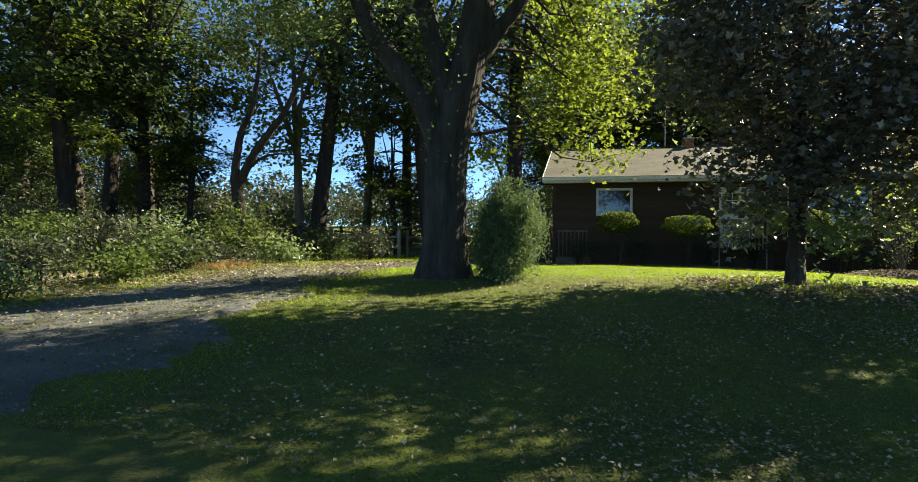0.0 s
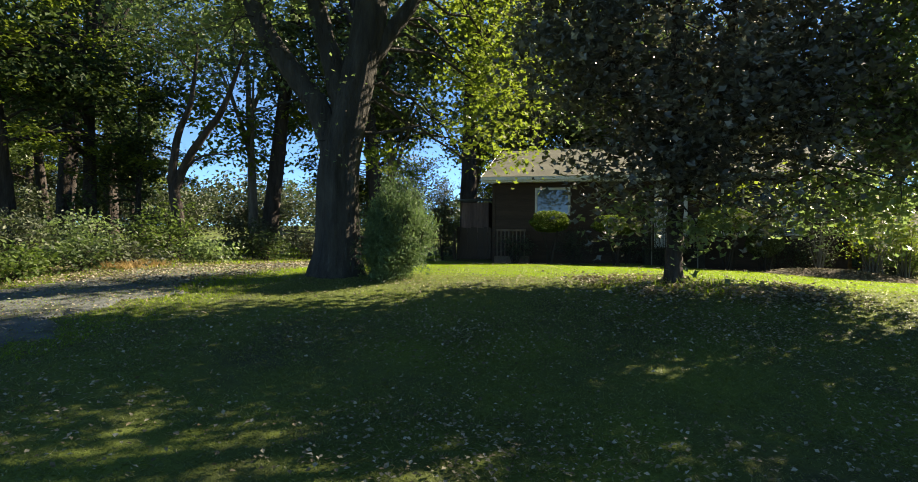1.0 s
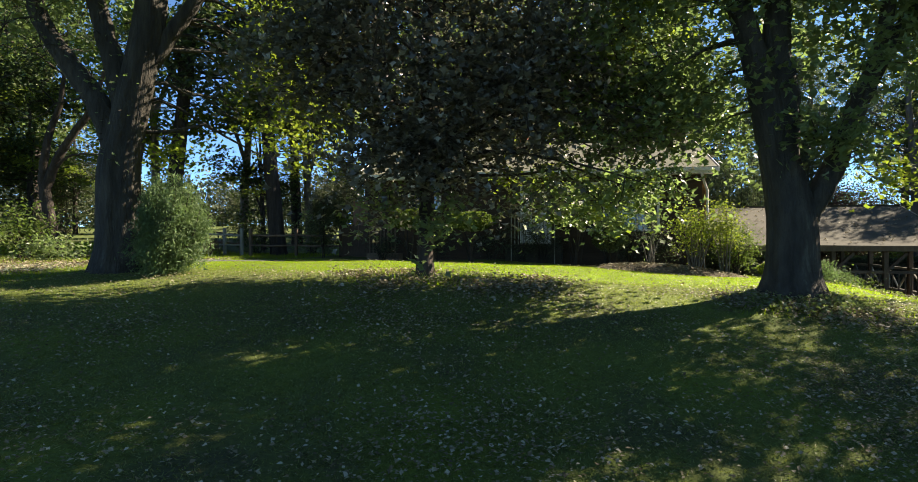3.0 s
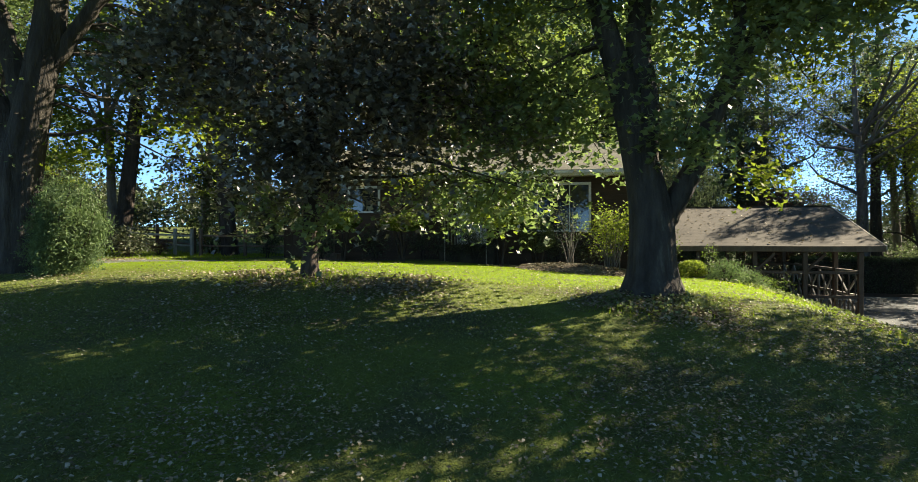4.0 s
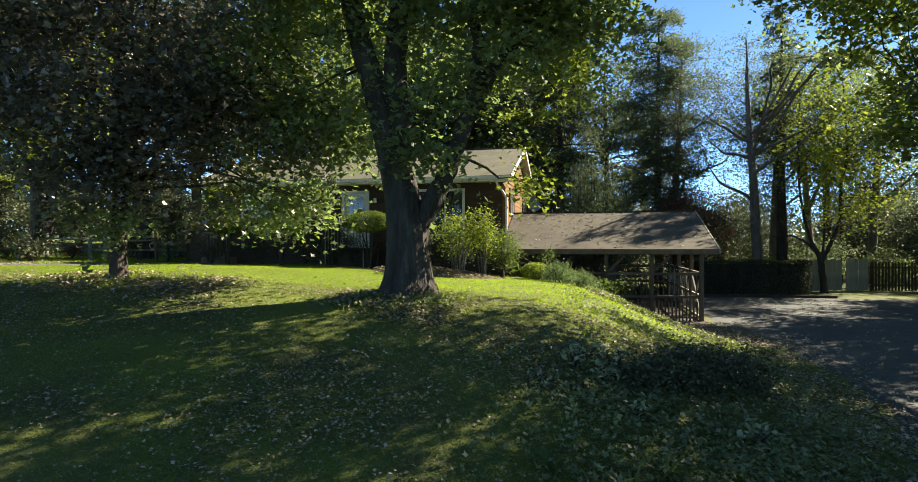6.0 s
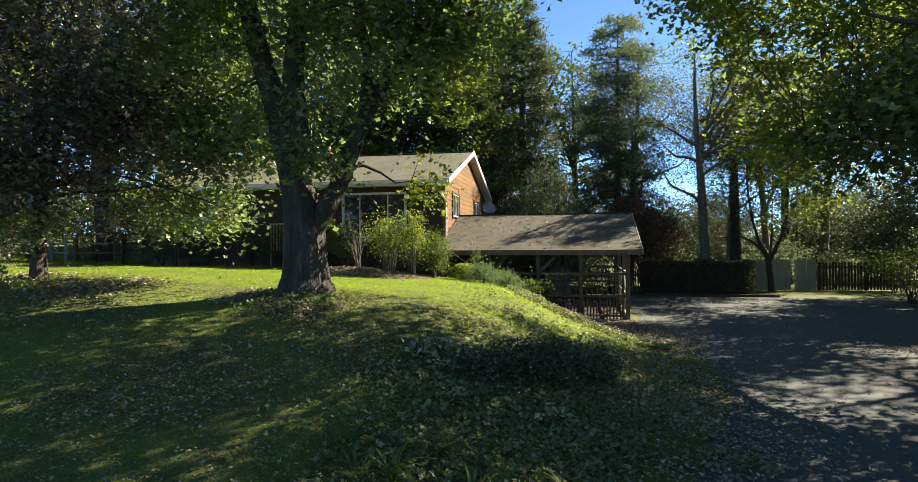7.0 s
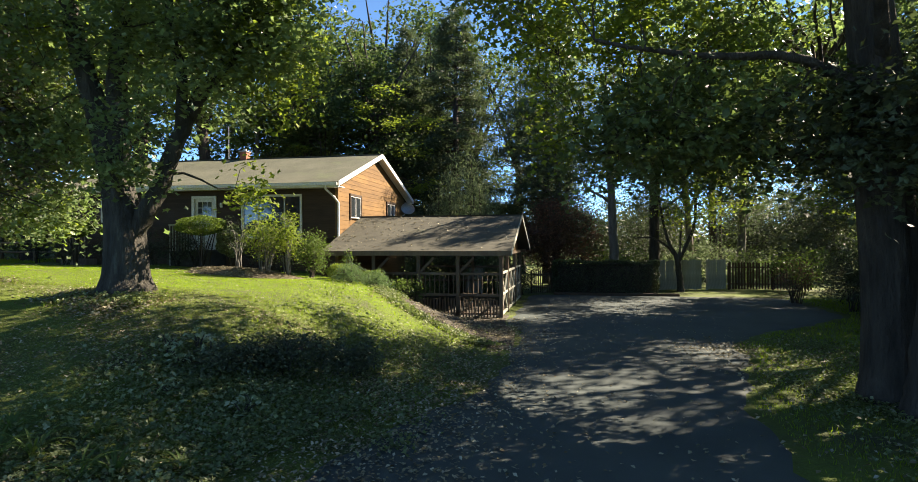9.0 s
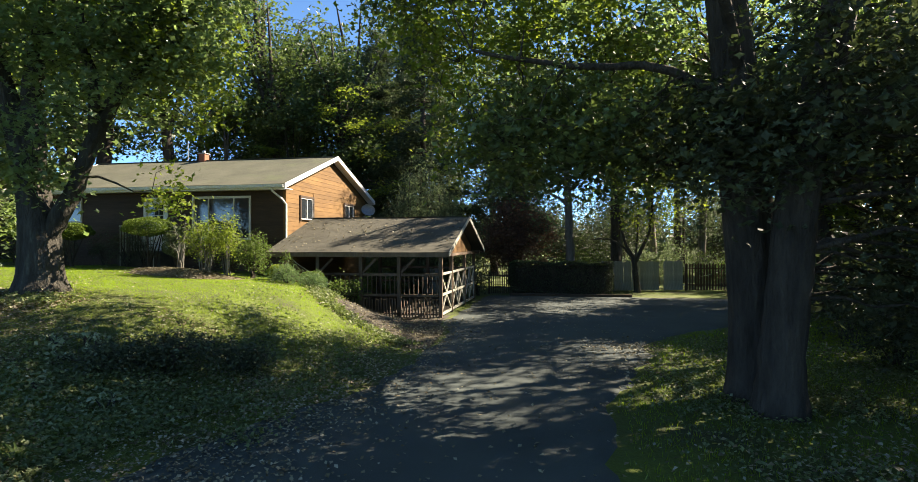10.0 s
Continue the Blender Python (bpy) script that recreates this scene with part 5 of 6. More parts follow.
# beside the driveway
for k, (x, y, r, h) in enumerate(((24.3, 40.8, 1.7, 2.5), (28.6, 41.6, 1.8, 2.7), (31.6, 40.2, 1.5, 2.4), (33.4, 37.2, 1.6, 2.6), (30.0, 44.5, 2.2, 3.0), (21.6, 37.2, 0.8, 1.5))):
    build_bush("garden_shrub", (x, y), r, r, h, (SHRUB, CEDAR, OAK_LOW)[k % 3], 320 + k, "loose sunlit green shrub beyond the drive head", n=int(46 * r), per=26, size=0.15, spread=0.26, group="shrubs beyond the drive")
build_bush("barberry_shrub", (-10.2, 26.0), 0.55, 0.5, 0.85, RED_LEAF, 330, "low dark red shrub before the split-rail fence", n=40, per=34, size=0.07, spread=0.13)
build_bush("dogwood_shrub", (30.9, 30.6), 1.0, 0.9, 2.0, RED_LEAF, 275, "thin grey-red twiggy shrub by the driveway edge", n=60, per=22, size=0.08, spread=0.2, stems=18)
# dark leaf colours supply the shade under the trees here
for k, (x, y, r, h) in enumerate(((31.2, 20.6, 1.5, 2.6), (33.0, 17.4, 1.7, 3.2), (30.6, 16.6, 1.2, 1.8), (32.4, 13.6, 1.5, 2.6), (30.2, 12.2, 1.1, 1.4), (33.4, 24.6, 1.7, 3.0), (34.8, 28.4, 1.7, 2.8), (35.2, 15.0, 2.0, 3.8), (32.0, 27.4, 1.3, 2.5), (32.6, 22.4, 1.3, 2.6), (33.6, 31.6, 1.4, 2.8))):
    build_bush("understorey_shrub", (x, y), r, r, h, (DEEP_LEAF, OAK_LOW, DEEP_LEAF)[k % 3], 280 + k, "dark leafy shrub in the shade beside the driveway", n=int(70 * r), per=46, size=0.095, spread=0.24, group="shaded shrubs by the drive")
for k, (x, y, r, h) in enumerate(((12.6, 33.4, 1.0, 2.6), (14.2, 34.4, 1.1, 2.4), (17.2, 33.8, 1.0, 2.2), (18.3, 33.0, 0.7, 1.6), (16.4, 35.6, 1.3, 2.6))):
    build_bush("garden_shrub", (x, y), r, r * 0.8, h, (OAK_LOW, DEEP_LEAF)[k % 2], 340 + k, "dense green shrub behind the carport rail", n=int(60 * r), per=34, size=0.11, spread=0.22, base=0.05, group="shrubs behind the carport")

# clipped hedge at the head of the driveway
hedge = thing("hedge", (22.7, 34.7, ground_at(22.7, 34.7)), "long square-clipped dark evergreen hedge", "hedge")
hr = np.random.default_rng(9)
n = 26000
hp = hr.uniform(-1, 1, (n, 3))
ax = hr.integers(0, 3, n)
hp[np.arange(n), ax] = np.where(hr.random(n) < 0.6, -1, 1) * (1 - 0.12 * hr.random(n) ** 2)
hp[:, 2] = np.where(ax == 2, np.abs(hp[:, 2]), hp[:, 2])
HP = hp * np.array([[2.8, 0.6, 0.86]]) + np.array([[0, 0, 0.9]]) + 0.05 * np.sin(hp * 9.0)[:, ::-1]
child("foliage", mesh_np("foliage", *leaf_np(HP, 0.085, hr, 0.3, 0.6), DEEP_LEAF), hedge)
# lit top of the hedge: lighter leaf colour in place of sunlight
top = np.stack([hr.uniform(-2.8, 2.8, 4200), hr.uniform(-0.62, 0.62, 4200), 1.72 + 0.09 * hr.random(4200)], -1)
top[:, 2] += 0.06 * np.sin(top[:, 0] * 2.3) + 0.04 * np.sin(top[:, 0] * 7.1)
child("foliage", mesh_np("foliage", *leaf_np(top, 0.09, hr, 0.2, 0.5), OAK_LOW), hedge, "lighter leaves along the top, sunlight put into their colour")
part("core", bbox(-2.6, 2.6, -0.45, 0.45, 0.0, 1.6, 0.1), BARK, hedge)

# ---- house ----
class Builder:
    """Parts given in world metres, kept under a thing whose Empty stands at its base."""

    def __init__(self, name, base, label, category):
        self.base = Vector(base)
        self.ob = thing(name, base, label, category)

    def add(self, name, bm, mat, parent=None, label=""):
        bmesh.ops.translate(bm, verts=bm.verts[:], vec=-self.base)
        return part(name, bm, mat, parent or self.ob, label)

    def tube(self, name, pts, radii, mat, parent=None, n=8, label=""):
        v, f = tube_np(np.array(pts, float) - np.array(self.base), radii, n)
        return child(name, mesh_np(name, v, f, mat, True), parent or self.ob, label)


X0, X1, Y0, Y1 = -1.7, 11.4, 24.6, 34.4          # outer wall faces
EAVE, RIDGE, RY = 4.62, 6.55, 29.45
OX, OY = 0.36, 0.68                               # overhangs at gables and eaves
SLOPE = (RIDGE - EAVE) / (RY - (Y0 - OY))
H = Builder("house", (4.7, 29.5, 0.6), "brown cedar-sided ranch house with low shingled gable roof and white trim", "house")


def gable_z(y):
    return RIDGE - 0.16 - SLOPE * abs(y - RY)


# openings: front (x0, x1, z0, z1) and gable end (y0, y1, z0, z1)
FRONT = [(0.06, 1.36, 3.24, 4.26), (4.66, 5.76, 1.95, 4.24), (7.06, 9.76, 2.45, 4.25)]
END = [(25.95, 27.2, 3.33, 4.30), (31.1, 32.4, 3.42, 4.28)]


def wall_boxes(a0, a1, z0, z1, holes):
    """Rectangles that fill a wall round its openings."""
    out, cuts = [], sorted(holes)
    last = a0
    for h0, h1, g0, g1 in cuts:
        out.append((last, h0, z0, z1))
        out.append((h0, h1, z0, g0))
        out.append((h0, h1, g1, z1))
        last = h1
    out.append((last, a1, z0, z1))
    return out


# front wall and boards carry the shade in their colour
wall_front = None
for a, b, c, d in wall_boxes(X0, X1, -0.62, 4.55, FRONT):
    piece = H.add("front_wall" if wall_front is None else "wall_panel", bbox(a, b, Y0, Y0 + 0.16, c, d, 0), SIDING_SHADED, wall_front)
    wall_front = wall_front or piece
bm = bmesh.new()
for a, b, c, d in wall_boxes(Y0 + 0.16, Y1 - 0.16, -0.62, 4.55, END):
    box(bm, X1 - 0.16, X1, a, b, c, d)
vs = [bm.verts.new((x, y, z)) for x in (X1 - 0.16, X1) for y, z in ((Y0 + 0.2, 4.555), (Y1 - 0.2, 4.555), (RY, gable_z(RY) - 0.1))]
bm.faces.new(vs[:3]), bm.faces.new(vs[3:])
for i in range(3):
    bm.faces.new((vs[i], vs[(i + 1) % 3], vs[3 + (i + 1) % 3], vs[3 + i]))
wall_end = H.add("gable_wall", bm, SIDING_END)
H.add("rear_wall", bbox(X0, X1, Y1 - 0.16, Y1, -0.62, 4.55, 0), SIDING_SHADED)
bm = bmesh.new()
box(bm, X0, X0 + 0.16, Y0 + 0.16, Y1 - 0.16, -0.62, 4.55)
vs = [bm.verts.new((x, y, z)) for x in (X0, X0 + 0.16) for y, z in ((Y0 + 0.2, 4.555), (Y1 - 0.2, 4.555), (RY, gable_z(RY) - 0.1))]
bm.faces.new(vs[:3]), bm.faces.new(vs[3:])
for i in range(3):
    bm.faces.new((vs[i], vs[(i + 1) % 3], vs[3 + (i + 1) % 3], vs[3 + i]))
H.add("side_wall", bm, SIDING_SHADED)
H.add("attic_floor", bbox(X0 + 0.17, X1 - 0.17, Y0 + 0.17, Y1 - 0.17, 4.45, 4.53, 0), DARK_TRIM)
H.add("floor_slab", bbox(X0 + 0.17, X1 - 0.17, Y0 + 0.17, Y1 - 0.17, 1.75, 1.9, 0), DARK_TRIM)

# roof: stepped shingle courses on a thick deck
def roof_slab(y_eave, y_ridge, x0, x1, z_eave, z_ridge, step=0.16, thick=0.13, lip=0.006):
    bm = bmesh.new()
    L = math.hypot(y_ridge - y_eave, z_ridge - z_eave)
    n = max(4, int(L / step))
    sgn = 1 if y_ridge > y_eave else -1
    nz, ny = abs(y_ridge - y_eave) / L, -(z_ridge - z_eave) / L * sgn
    prof = []
    for i in range(n):
        for k, e in ((i / n, lip), ((i + 1) / n, 0.002)):
            prof.append((y_eave + (y_ridge - y_eave) * k + ny * e, z_eave + (z_ridge - z_eave) * k + nz * e))
    prof += [(y_ridge, z_ridge - thick), (y_eave, z_eave - thick)]
    cols = np.linspace(x0, x1, 30)
    rows = [[bm.verts.new((x, y + 0.0, z + 0.006 * math.sin(x * 1.3 + z))) for y, z in prof] for x in cols]
    m = len(prof)
    for a, b in zip(rows, rows[1:]):
        for i in range(m):
            bm.faces.new((a[i], b[i], b[(i + 1) % m], a[(i + 1) % m]))
    bm.faces.new(rows[0]), bm.faces.new(rows[-1][::-1])
    return bm


roof = H.add("roof", roof_slab(Y0 - OY, RY, X0 - OX, X1 + OX - 0.03, EAVE + 0.1, RIDGE + 0.05), SHINGLE, label="grey-brown asphalt shingle roof slope")
H.add("roof", roof_slab(Y1 + OY, RY, X0 - OX, X1 + OX - 0.03, EAVE + 0.1, RIDGE + 0.05), SHINGLE, label="grey-brown asphalt shingle roof slope")
bm = bmesh.new()
beam(bm, (X0 - OX, RY, RIDGE + 0.065), (X1 + OX - 0.03, RY, RIDGE + 0.065), 0.24, 0.03)
H.add("ridge_cap", bm, SHINGLE, roof)
# fascia, gutter, soffit, rake boards
H.add("fascia", bbox(X0 - OX, X1 + OX - 0.04, Y0 - OY - 0.03, Y0 - OY + 0.0, EAVE - 0.13, EAVE + 0.06, 0.004), WHITE, label="cream painted eaves board")
bm = bmesh.new()
box(bm, X0 - OX, X1 + OX - 0.06, Y0 - OY - 0.14, Y0 - OY - 0.034, EAVE - 0.05, EAVE - 0.035)
box(bm, X0 - OX, X1 + OX - 0.06, Y0 - OY - 0.155, Y0 - OY - 0.14, EAVE - 0.05, EAVE + 0.07)
H.add("gutter", bm, WHITE, label="cream metal gutter along the eaves")
H.add("soffit", bbox(X0 - OX, X1 + OX - 0.04, Y0 - OY + 0.0, Y0 - 0.002, EAVE - 0.10, EAVE - 0.07, 0), WHITE)
H.add("soffit", bbox(X0 - OX, X1 + OX - 0.04, Y1 + 0.002, Y1 + OY, EAVE - 0.10, EAVE - 0.07, 0), WHITE)
for xe in (X1 + OX, X0 - OX):
    for ye in (Y0 - OY - 0.05, Y1 + OY + 0.05):
        bm = bmesh.new()
        zz = EAVE + 0.1 - 0.05 * SLOPE
        vs = [bm.verts.new((x, y, z)) for x in (xe - 0.028, xe) for y, z in ((ye, zz - 0.17), (RY, RIDGE - 0.13), (RY, RIDGE + 0.085), (ye, zz + 0.035))]
        for q in ((0, 1, 2, 3), (7, 6, 5, 4), (0, 4, 5, 1), (1, 5, 6, 2), (2, 6, 7, 3), (3, 7, 4, 0)):
            bm.faces.new([vs[i] for i in q])
        H.add("rake_board", bm, WHITE, label="white painted gable board")
for ye in (Y0 - OY, Y1 + OY):                       # gable soffits
    bm = bmesh.new()
    vs = [bm.verts.new((x, y, z)) for z_off in (0, -0.02) for x, y, z in ((X1, ye, EAVE - 0.06 + z_off), (X1 + OX - 0.03, ye, EAVE - 0.06 + z_off), (X1 + OX - 0.03, RY, RIDGE - 0.11 + z_off), (X1, RY, RIDGE - 0.11 + z_off))]
    for q in ((0, 1, 2, 3), (7, 6, 5, 4), (0, 4, 5, 1), (1, 5, 6, 2), (2, 6, 7, 3), (3, 7, 4, 0)):
        bm.faces.new([vs[i] for i in q])
    H.add("soffit", bm, WHITE)

# corner boards
for y in (Y0 - 0.03,):
    H.add("corner_board", bbox(X1 - 0.10, X1 + 0.03, y, y + 0.13, 0.2, EAVE - 0.11, 0.006), SIDING_END)
    H.add("corner_board", bbox(X0 - 0.03, X0 + 0.10, y, y + 0.13, 1.2, EAVE - 0.11, 0.006), SIDING_SHADED)
# downspout
H.tube("downspout", [(11.16, 23.82, 4.55), (11.18, 23.9, 4.42), (11.36, 24.35, 4.12), (11.47, 24.50, 3.9), (11.47, 24.50, 3.0), (11.47, 24.50, 2.15), (11.42, 24.38, 2.06)], [0.045] * 7, WHITE, n=8, label="white metal downspout at the corner")


def window(name, axis, a0, a1, z0, z1, face, bars, parent_builder, trim, trim_w=0.055, curtain=0.0):
    """A framed window in a wall facing -y ('y') or +x ('x')."""
    B = parent_builder
    sgn = -1 if axis == "y" else 1

    def slab(p0, p1, q0, q1, d0, d1, bev=0.004):
        lo, hi = sorted((face + sgn * d0, face + sgn * d1))
        return bbox(p0, p1, lo, hi, q0, q1, bev) if axis == "y" else bbox(lo, hi, p0, p1, q0, q1, bev)

    w = B.add(name, slab(a0, a1, z0 - 0.03, z0 - 0.001, -0.10, 0.05), trim)
    for p0, p1, q0, q1 in ((a0 - trim_w, a0, z0 - trim_w, z1 + trim_w), (a1, a1 + trim_w, z0 - trim_w, z1 + trim_w), (a0, a1, z1, z1 + trim_w)):
        B.add("window_frame", slab(p0, p1, q0, q1, -0.08, 0.045), trim, w)
    s = 0.045
    for p0, p1, q0, q1 in ((a0 + 0.001, a0 + s, z0, z1), (a1 - s, a1 - 0.001, z0, z1), (a0 + s, a1 - s, z0, z0 + s), (a0 + s, a1 - s, z1 - s, z1)):
        B.add("sash", slab(p0, p1, q0, q1, -0.05, 0.02), WHITE, w)
    for b in bars:
        p = a0 + (a1 - a0) * b
        B.add("mullion", slab(p - 0.022, p + 0.022, z0 + s, z1 - s, -0.045, 0.018), WHITE, w)
    edges = [0.0, *bars, 1.0]
    for e0, e1 in zip(edges, edges[1:]):
        p0, p1 = a0 + (a1 - a0) * e0 + s, a0 + (a1 - a0) * e1 - s
        B.add("pane", slab(p0 + 0.001, p1 - 0.001, z0 + s + 0.001, z1 - s - 0.001, -0.03, -0.024, 0), GLASS, w)
    if curtain:
        B.add("curtain", slab(a0 + 0.02, a1 - 0.02, z0 + (z1 - z0) * (1 - curtain), z1, -0.16, -0.13, 0), CURTAIN, w)
    return w


window("window", "y", *FRONT[0], Y0 - 0.03, (), H, WHITE, 0.05, 1.0)
window("window", "y", *FRONT[2], Y0 - 0.03, (0.27, 0.72), H, WHITE, 0.05, 0.0)
window("window", "x", *END[0], X1 + 0.03, (0.5,), H, DARK_TRIM, 0.10, 0.9)
window("window", "x", *END[1], X1 + 0.03, (0.5,), H, DARK_TRIM, 0.10, 0.9)
# front door with a glazed upper half
a0, a1, z0, z1 = FRONT[1]
door = H.add("door", bbox(a0 + 0.08, a1 - 0.08, Y0 + 0.02, Y0 + 0.07, z0, z1 - 0.06, 0.004), WHITE, label="white front door with a small-paned glazed top")
for p0, p1, q0, q1 in ((a0 - 0.05, a0 + 0.08, z0, z1 + 0.05), (a1 - 0.08, a1 + 0.05, z0, z1 + 0.05), (a0 + 0.08, a1 - 0.08, z1 - 0.06, z1 + 0.05)):
    H.add("door_frame", bbox(p0, p1, Y0 - 0.07, Y0 + 0.06, q0, q1, 0.004), WHITE, door)
for i in range(3):
    for j in range(3):
        w = (a1 - a0 - 0.42) / 3
        p = a0 + 0.21 + i * w
        q = z1 - 1.0 + j * 0.27
        H.add("pane", bbox(p + 0.015, p + w - 0.015, Y0 + 0.012, Y0 + 0.018, q + 0.015, q + 0.255, 0), GLASS, door)
H.add("door_handle", bbox(a1 - 0.2, a1 - 0.16, Y0 - 0.03, Y0 + 0.018, z0 + 1.0, z0 + 1.12, 0.01), METAL, door, "brass-coloured door handle")
H.add("doorstep", bbox(a0 - 0.5, a1 + 0.5, Y0 - 1.1, Y0 - 0.04, 1.05, 1.92, 0.02), MULCH, label="dark front doorstep")
H.add("porch_light", bbox(6.02, 6.14, Y0 - 0.14, Y0 - 0.04, 3.78, 3.98, 0.02), WHITE, label="small white porch lamp beside the door")
# rail of upright slats by the left-hand end
rail = H.add("porch_rail", bbox(-1.5, -0.3, Y0 - 0.62, Y0 - 0.56, 2.55, 2.63, 0.006), TIMBER)
for i in range(8):
    x = -1.46 + i * 0.155
    H.add("baluster", bbox(x, x + 0.05, Y0 - 0.61, Y0 - 0.57, 1.2, 2.55, 0.004), TIMBER, rail)
H.add("porch_platform", bbox(-1.55, -0.2, Y0 - 0.65, Y0 - 0.04, 1.0, 1.55, 0.01), TIMBER, label="small dark timber platform")
# pale railing of the front steps
rail = H.add("step_rail", bbox(4.35, 6.05, Y0 - 1.22, Y0 - 1.16, 2.96, 3.04, 0.006), FENCE, label="pale weathered railing at the front steps")
for i in range(13):
    x = 4.38 + i * 0.133
    H.add("baluster", bbox(x, x + 0.04, Y0 - 1.21, Y0 - 1.17, 1.93 if 0 < i < 12 else 1.0, 2.96, 0.004), FENCE, rail)
# chimney and aerial
ch = H.add("chimney", bbox(4.06, 4.42, 29.25, 29.65, 6.3, 6.95, 0.012), BRICK, label="short red brick chimney on the ridge")
H.add("chimney_cap", bbox(4.02, 4.46, 29.21, 29.69, 6.954, 7.01, 0.01), CONCRETE, ch)
H.tube("flue", [(4.24, 29.45, 7.005), (4.24, 29.45, 7.14)], [0.09, 0.09], METAL, ch, 10)
H.tube("aerial", [(3.2, 29.6, 6.4), (3.2, 29.6, 8.4)], [0.02, 0.015], METAL, n=6, label="thin grey aerial mast")
# satellite dish at the far corner
dish = H.add("dish_mount", bbox(11.4, 11.46, 33.9, 34.0, 3.3, 3.8, 0.006), METAL, label="grey satellite dish on a wall bracket")
H.tube("dish_arm", [(11.44, 33.95, 3.7), (11.62, 33.95, 3.95), (11.66, 33.95, 4.1)], [0.025, 0.025, 0.025], METAL, dish, 6)
bm = bmesh.new()
rings = []
for i in range(6):
    r = 0.40 * i / 5
    rings.append([bm.verts.new((r * math.cos(a), r * math.sin(a) * 0.92, 0.30 * r * r / 0.16 * 0.4)) for a in np.linspace(0, 2 * np.pi, 20, endpoint=False)] if i else [bm.verts.new((0, 0, 0))])
for k in range(20):
    bm.faces.new((rings[0][0], rings[1][k], rings[1][(k + 1) % 20]))
for a, b in zip(rings[1:], rings[2:]):
    for k in range(20):
        bm.faces.new((a[k], b[k], b[(k + 1) % 20], a[(k + 1) % 20]))
bmesh.ops.solidify(bm, geom=bm.faces[:], thickness=0.012)
bmesh.ops.transform(bm, verts=bm.verts[:], matrix=look((11.72, 33.95, 4.12), (10.4, 36.2, 2.9)))
H.add("dish_bowl", bm, METAL, dish)


# lapped siding boards
def lap_board(corners_low, corners_high, out):
    """A board from its lower and upper edge ends; out is the way it faces."""
    bm = bmesh.new()
    o = Vector(out)
    (a, b), (c, d) = corners_low, corners_high
    vs = [bm.verts.new(Vector(p) + o * k) for p, k in ((a, 0.003), (b, 0.003), (d, 0.003), (c, 0.003), (a, 0.022), (b, 0.022), (d, 0.012), (c, 0.012))]
    for q in ((0, 1, 2, 3), (7, 6, 5, 4), (0, 4, 5, 1), (1, 5, 6, 2), (2, 6, 7, 3), (3, 7, 4, 0)):
        bm.faces.new([vs[i] for i in q])
    return bm


def free_spans(a0, a1, z0, z1, holes, pad):
    spans = [(a0, a1)]
    for h0, h1, g0, g1 in holes:
        if z1 > g0 - pad and z0 < g1 + pad:
            spans = [s for p, q in spans for s in ((p, min(q, h0 - pad)), (max(p, h1 + pad), q)) if s[1] - s[0] > 0.04]
    return spans


PITCH = 0.20
z = 1.0
while z < EAVE - 0.18:
    z1 = min(z + PITCH, EAVE - 0.115)
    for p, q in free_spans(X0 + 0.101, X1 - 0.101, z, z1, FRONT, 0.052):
        H.add("siding_board", lap_board(((p, Y0, z), (q, Y0, z)), ((p, Y0, z1), (q, Y0, z1)), (0, -1, 0)), SIDING_SHADED, wall_front)
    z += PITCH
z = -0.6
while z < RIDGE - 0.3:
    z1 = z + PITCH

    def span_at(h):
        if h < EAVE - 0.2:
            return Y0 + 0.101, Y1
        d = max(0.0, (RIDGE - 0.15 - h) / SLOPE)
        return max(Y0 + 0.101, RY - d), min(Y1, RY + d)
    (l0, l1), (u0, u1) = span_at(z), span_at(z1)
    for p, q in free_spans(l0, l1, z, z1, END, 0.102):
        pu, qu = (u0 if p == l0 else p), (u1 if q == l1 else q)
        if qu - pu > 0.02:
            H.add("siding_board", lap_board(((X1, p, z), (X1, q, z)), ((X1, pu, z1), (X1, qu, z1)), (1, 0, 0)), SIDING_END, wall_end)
    z += PITCH

# ---- carport ----
CX0, CX1, CY0, CY1, CE, CR, CRY = 11.46, 18.85, 22.75, 31.75, 1.86, 3.42, 27.2
FL = -0.6
C = Builder("carport", (15.2, 27.2, FL), "weathered open timber carport with a leaf-strewn shingled roof", "carport")
croof = C.add("roof", roof_slab(CY0, CRY, CX0, CX1, CE + 0.06, CR, 0.16, 0.09, 0.003), CARPORT_SHINGLE, label="brown-grey shingled carport roof strewn with leaves")
C.add("roof", roof_slab(CY1, CRY, CX0, CX1, CE + 0.06, CR, 0.16, 0.09, 0.003), CARPORT_SHINGLE, label="brown-grey shingled carport roof slope")
bm = bmesh.new()
beam(bm, (CX0, CRY, CR + 0.012), (CX1, CRY, CR + 0.012), 0.22, 0.025)
C.add("ridge_cap", bm, CARPORT_SHINGLE, croof)
C.add("fascia", bbox(CX0, CX1, CY0 - 0.03, CY0, CE - 0.12, CE + 0.05, 0.004), TIMBER, label="weathered carport eaves board")
cs = (CR - CE - 0.06) / (CRY - CY0)
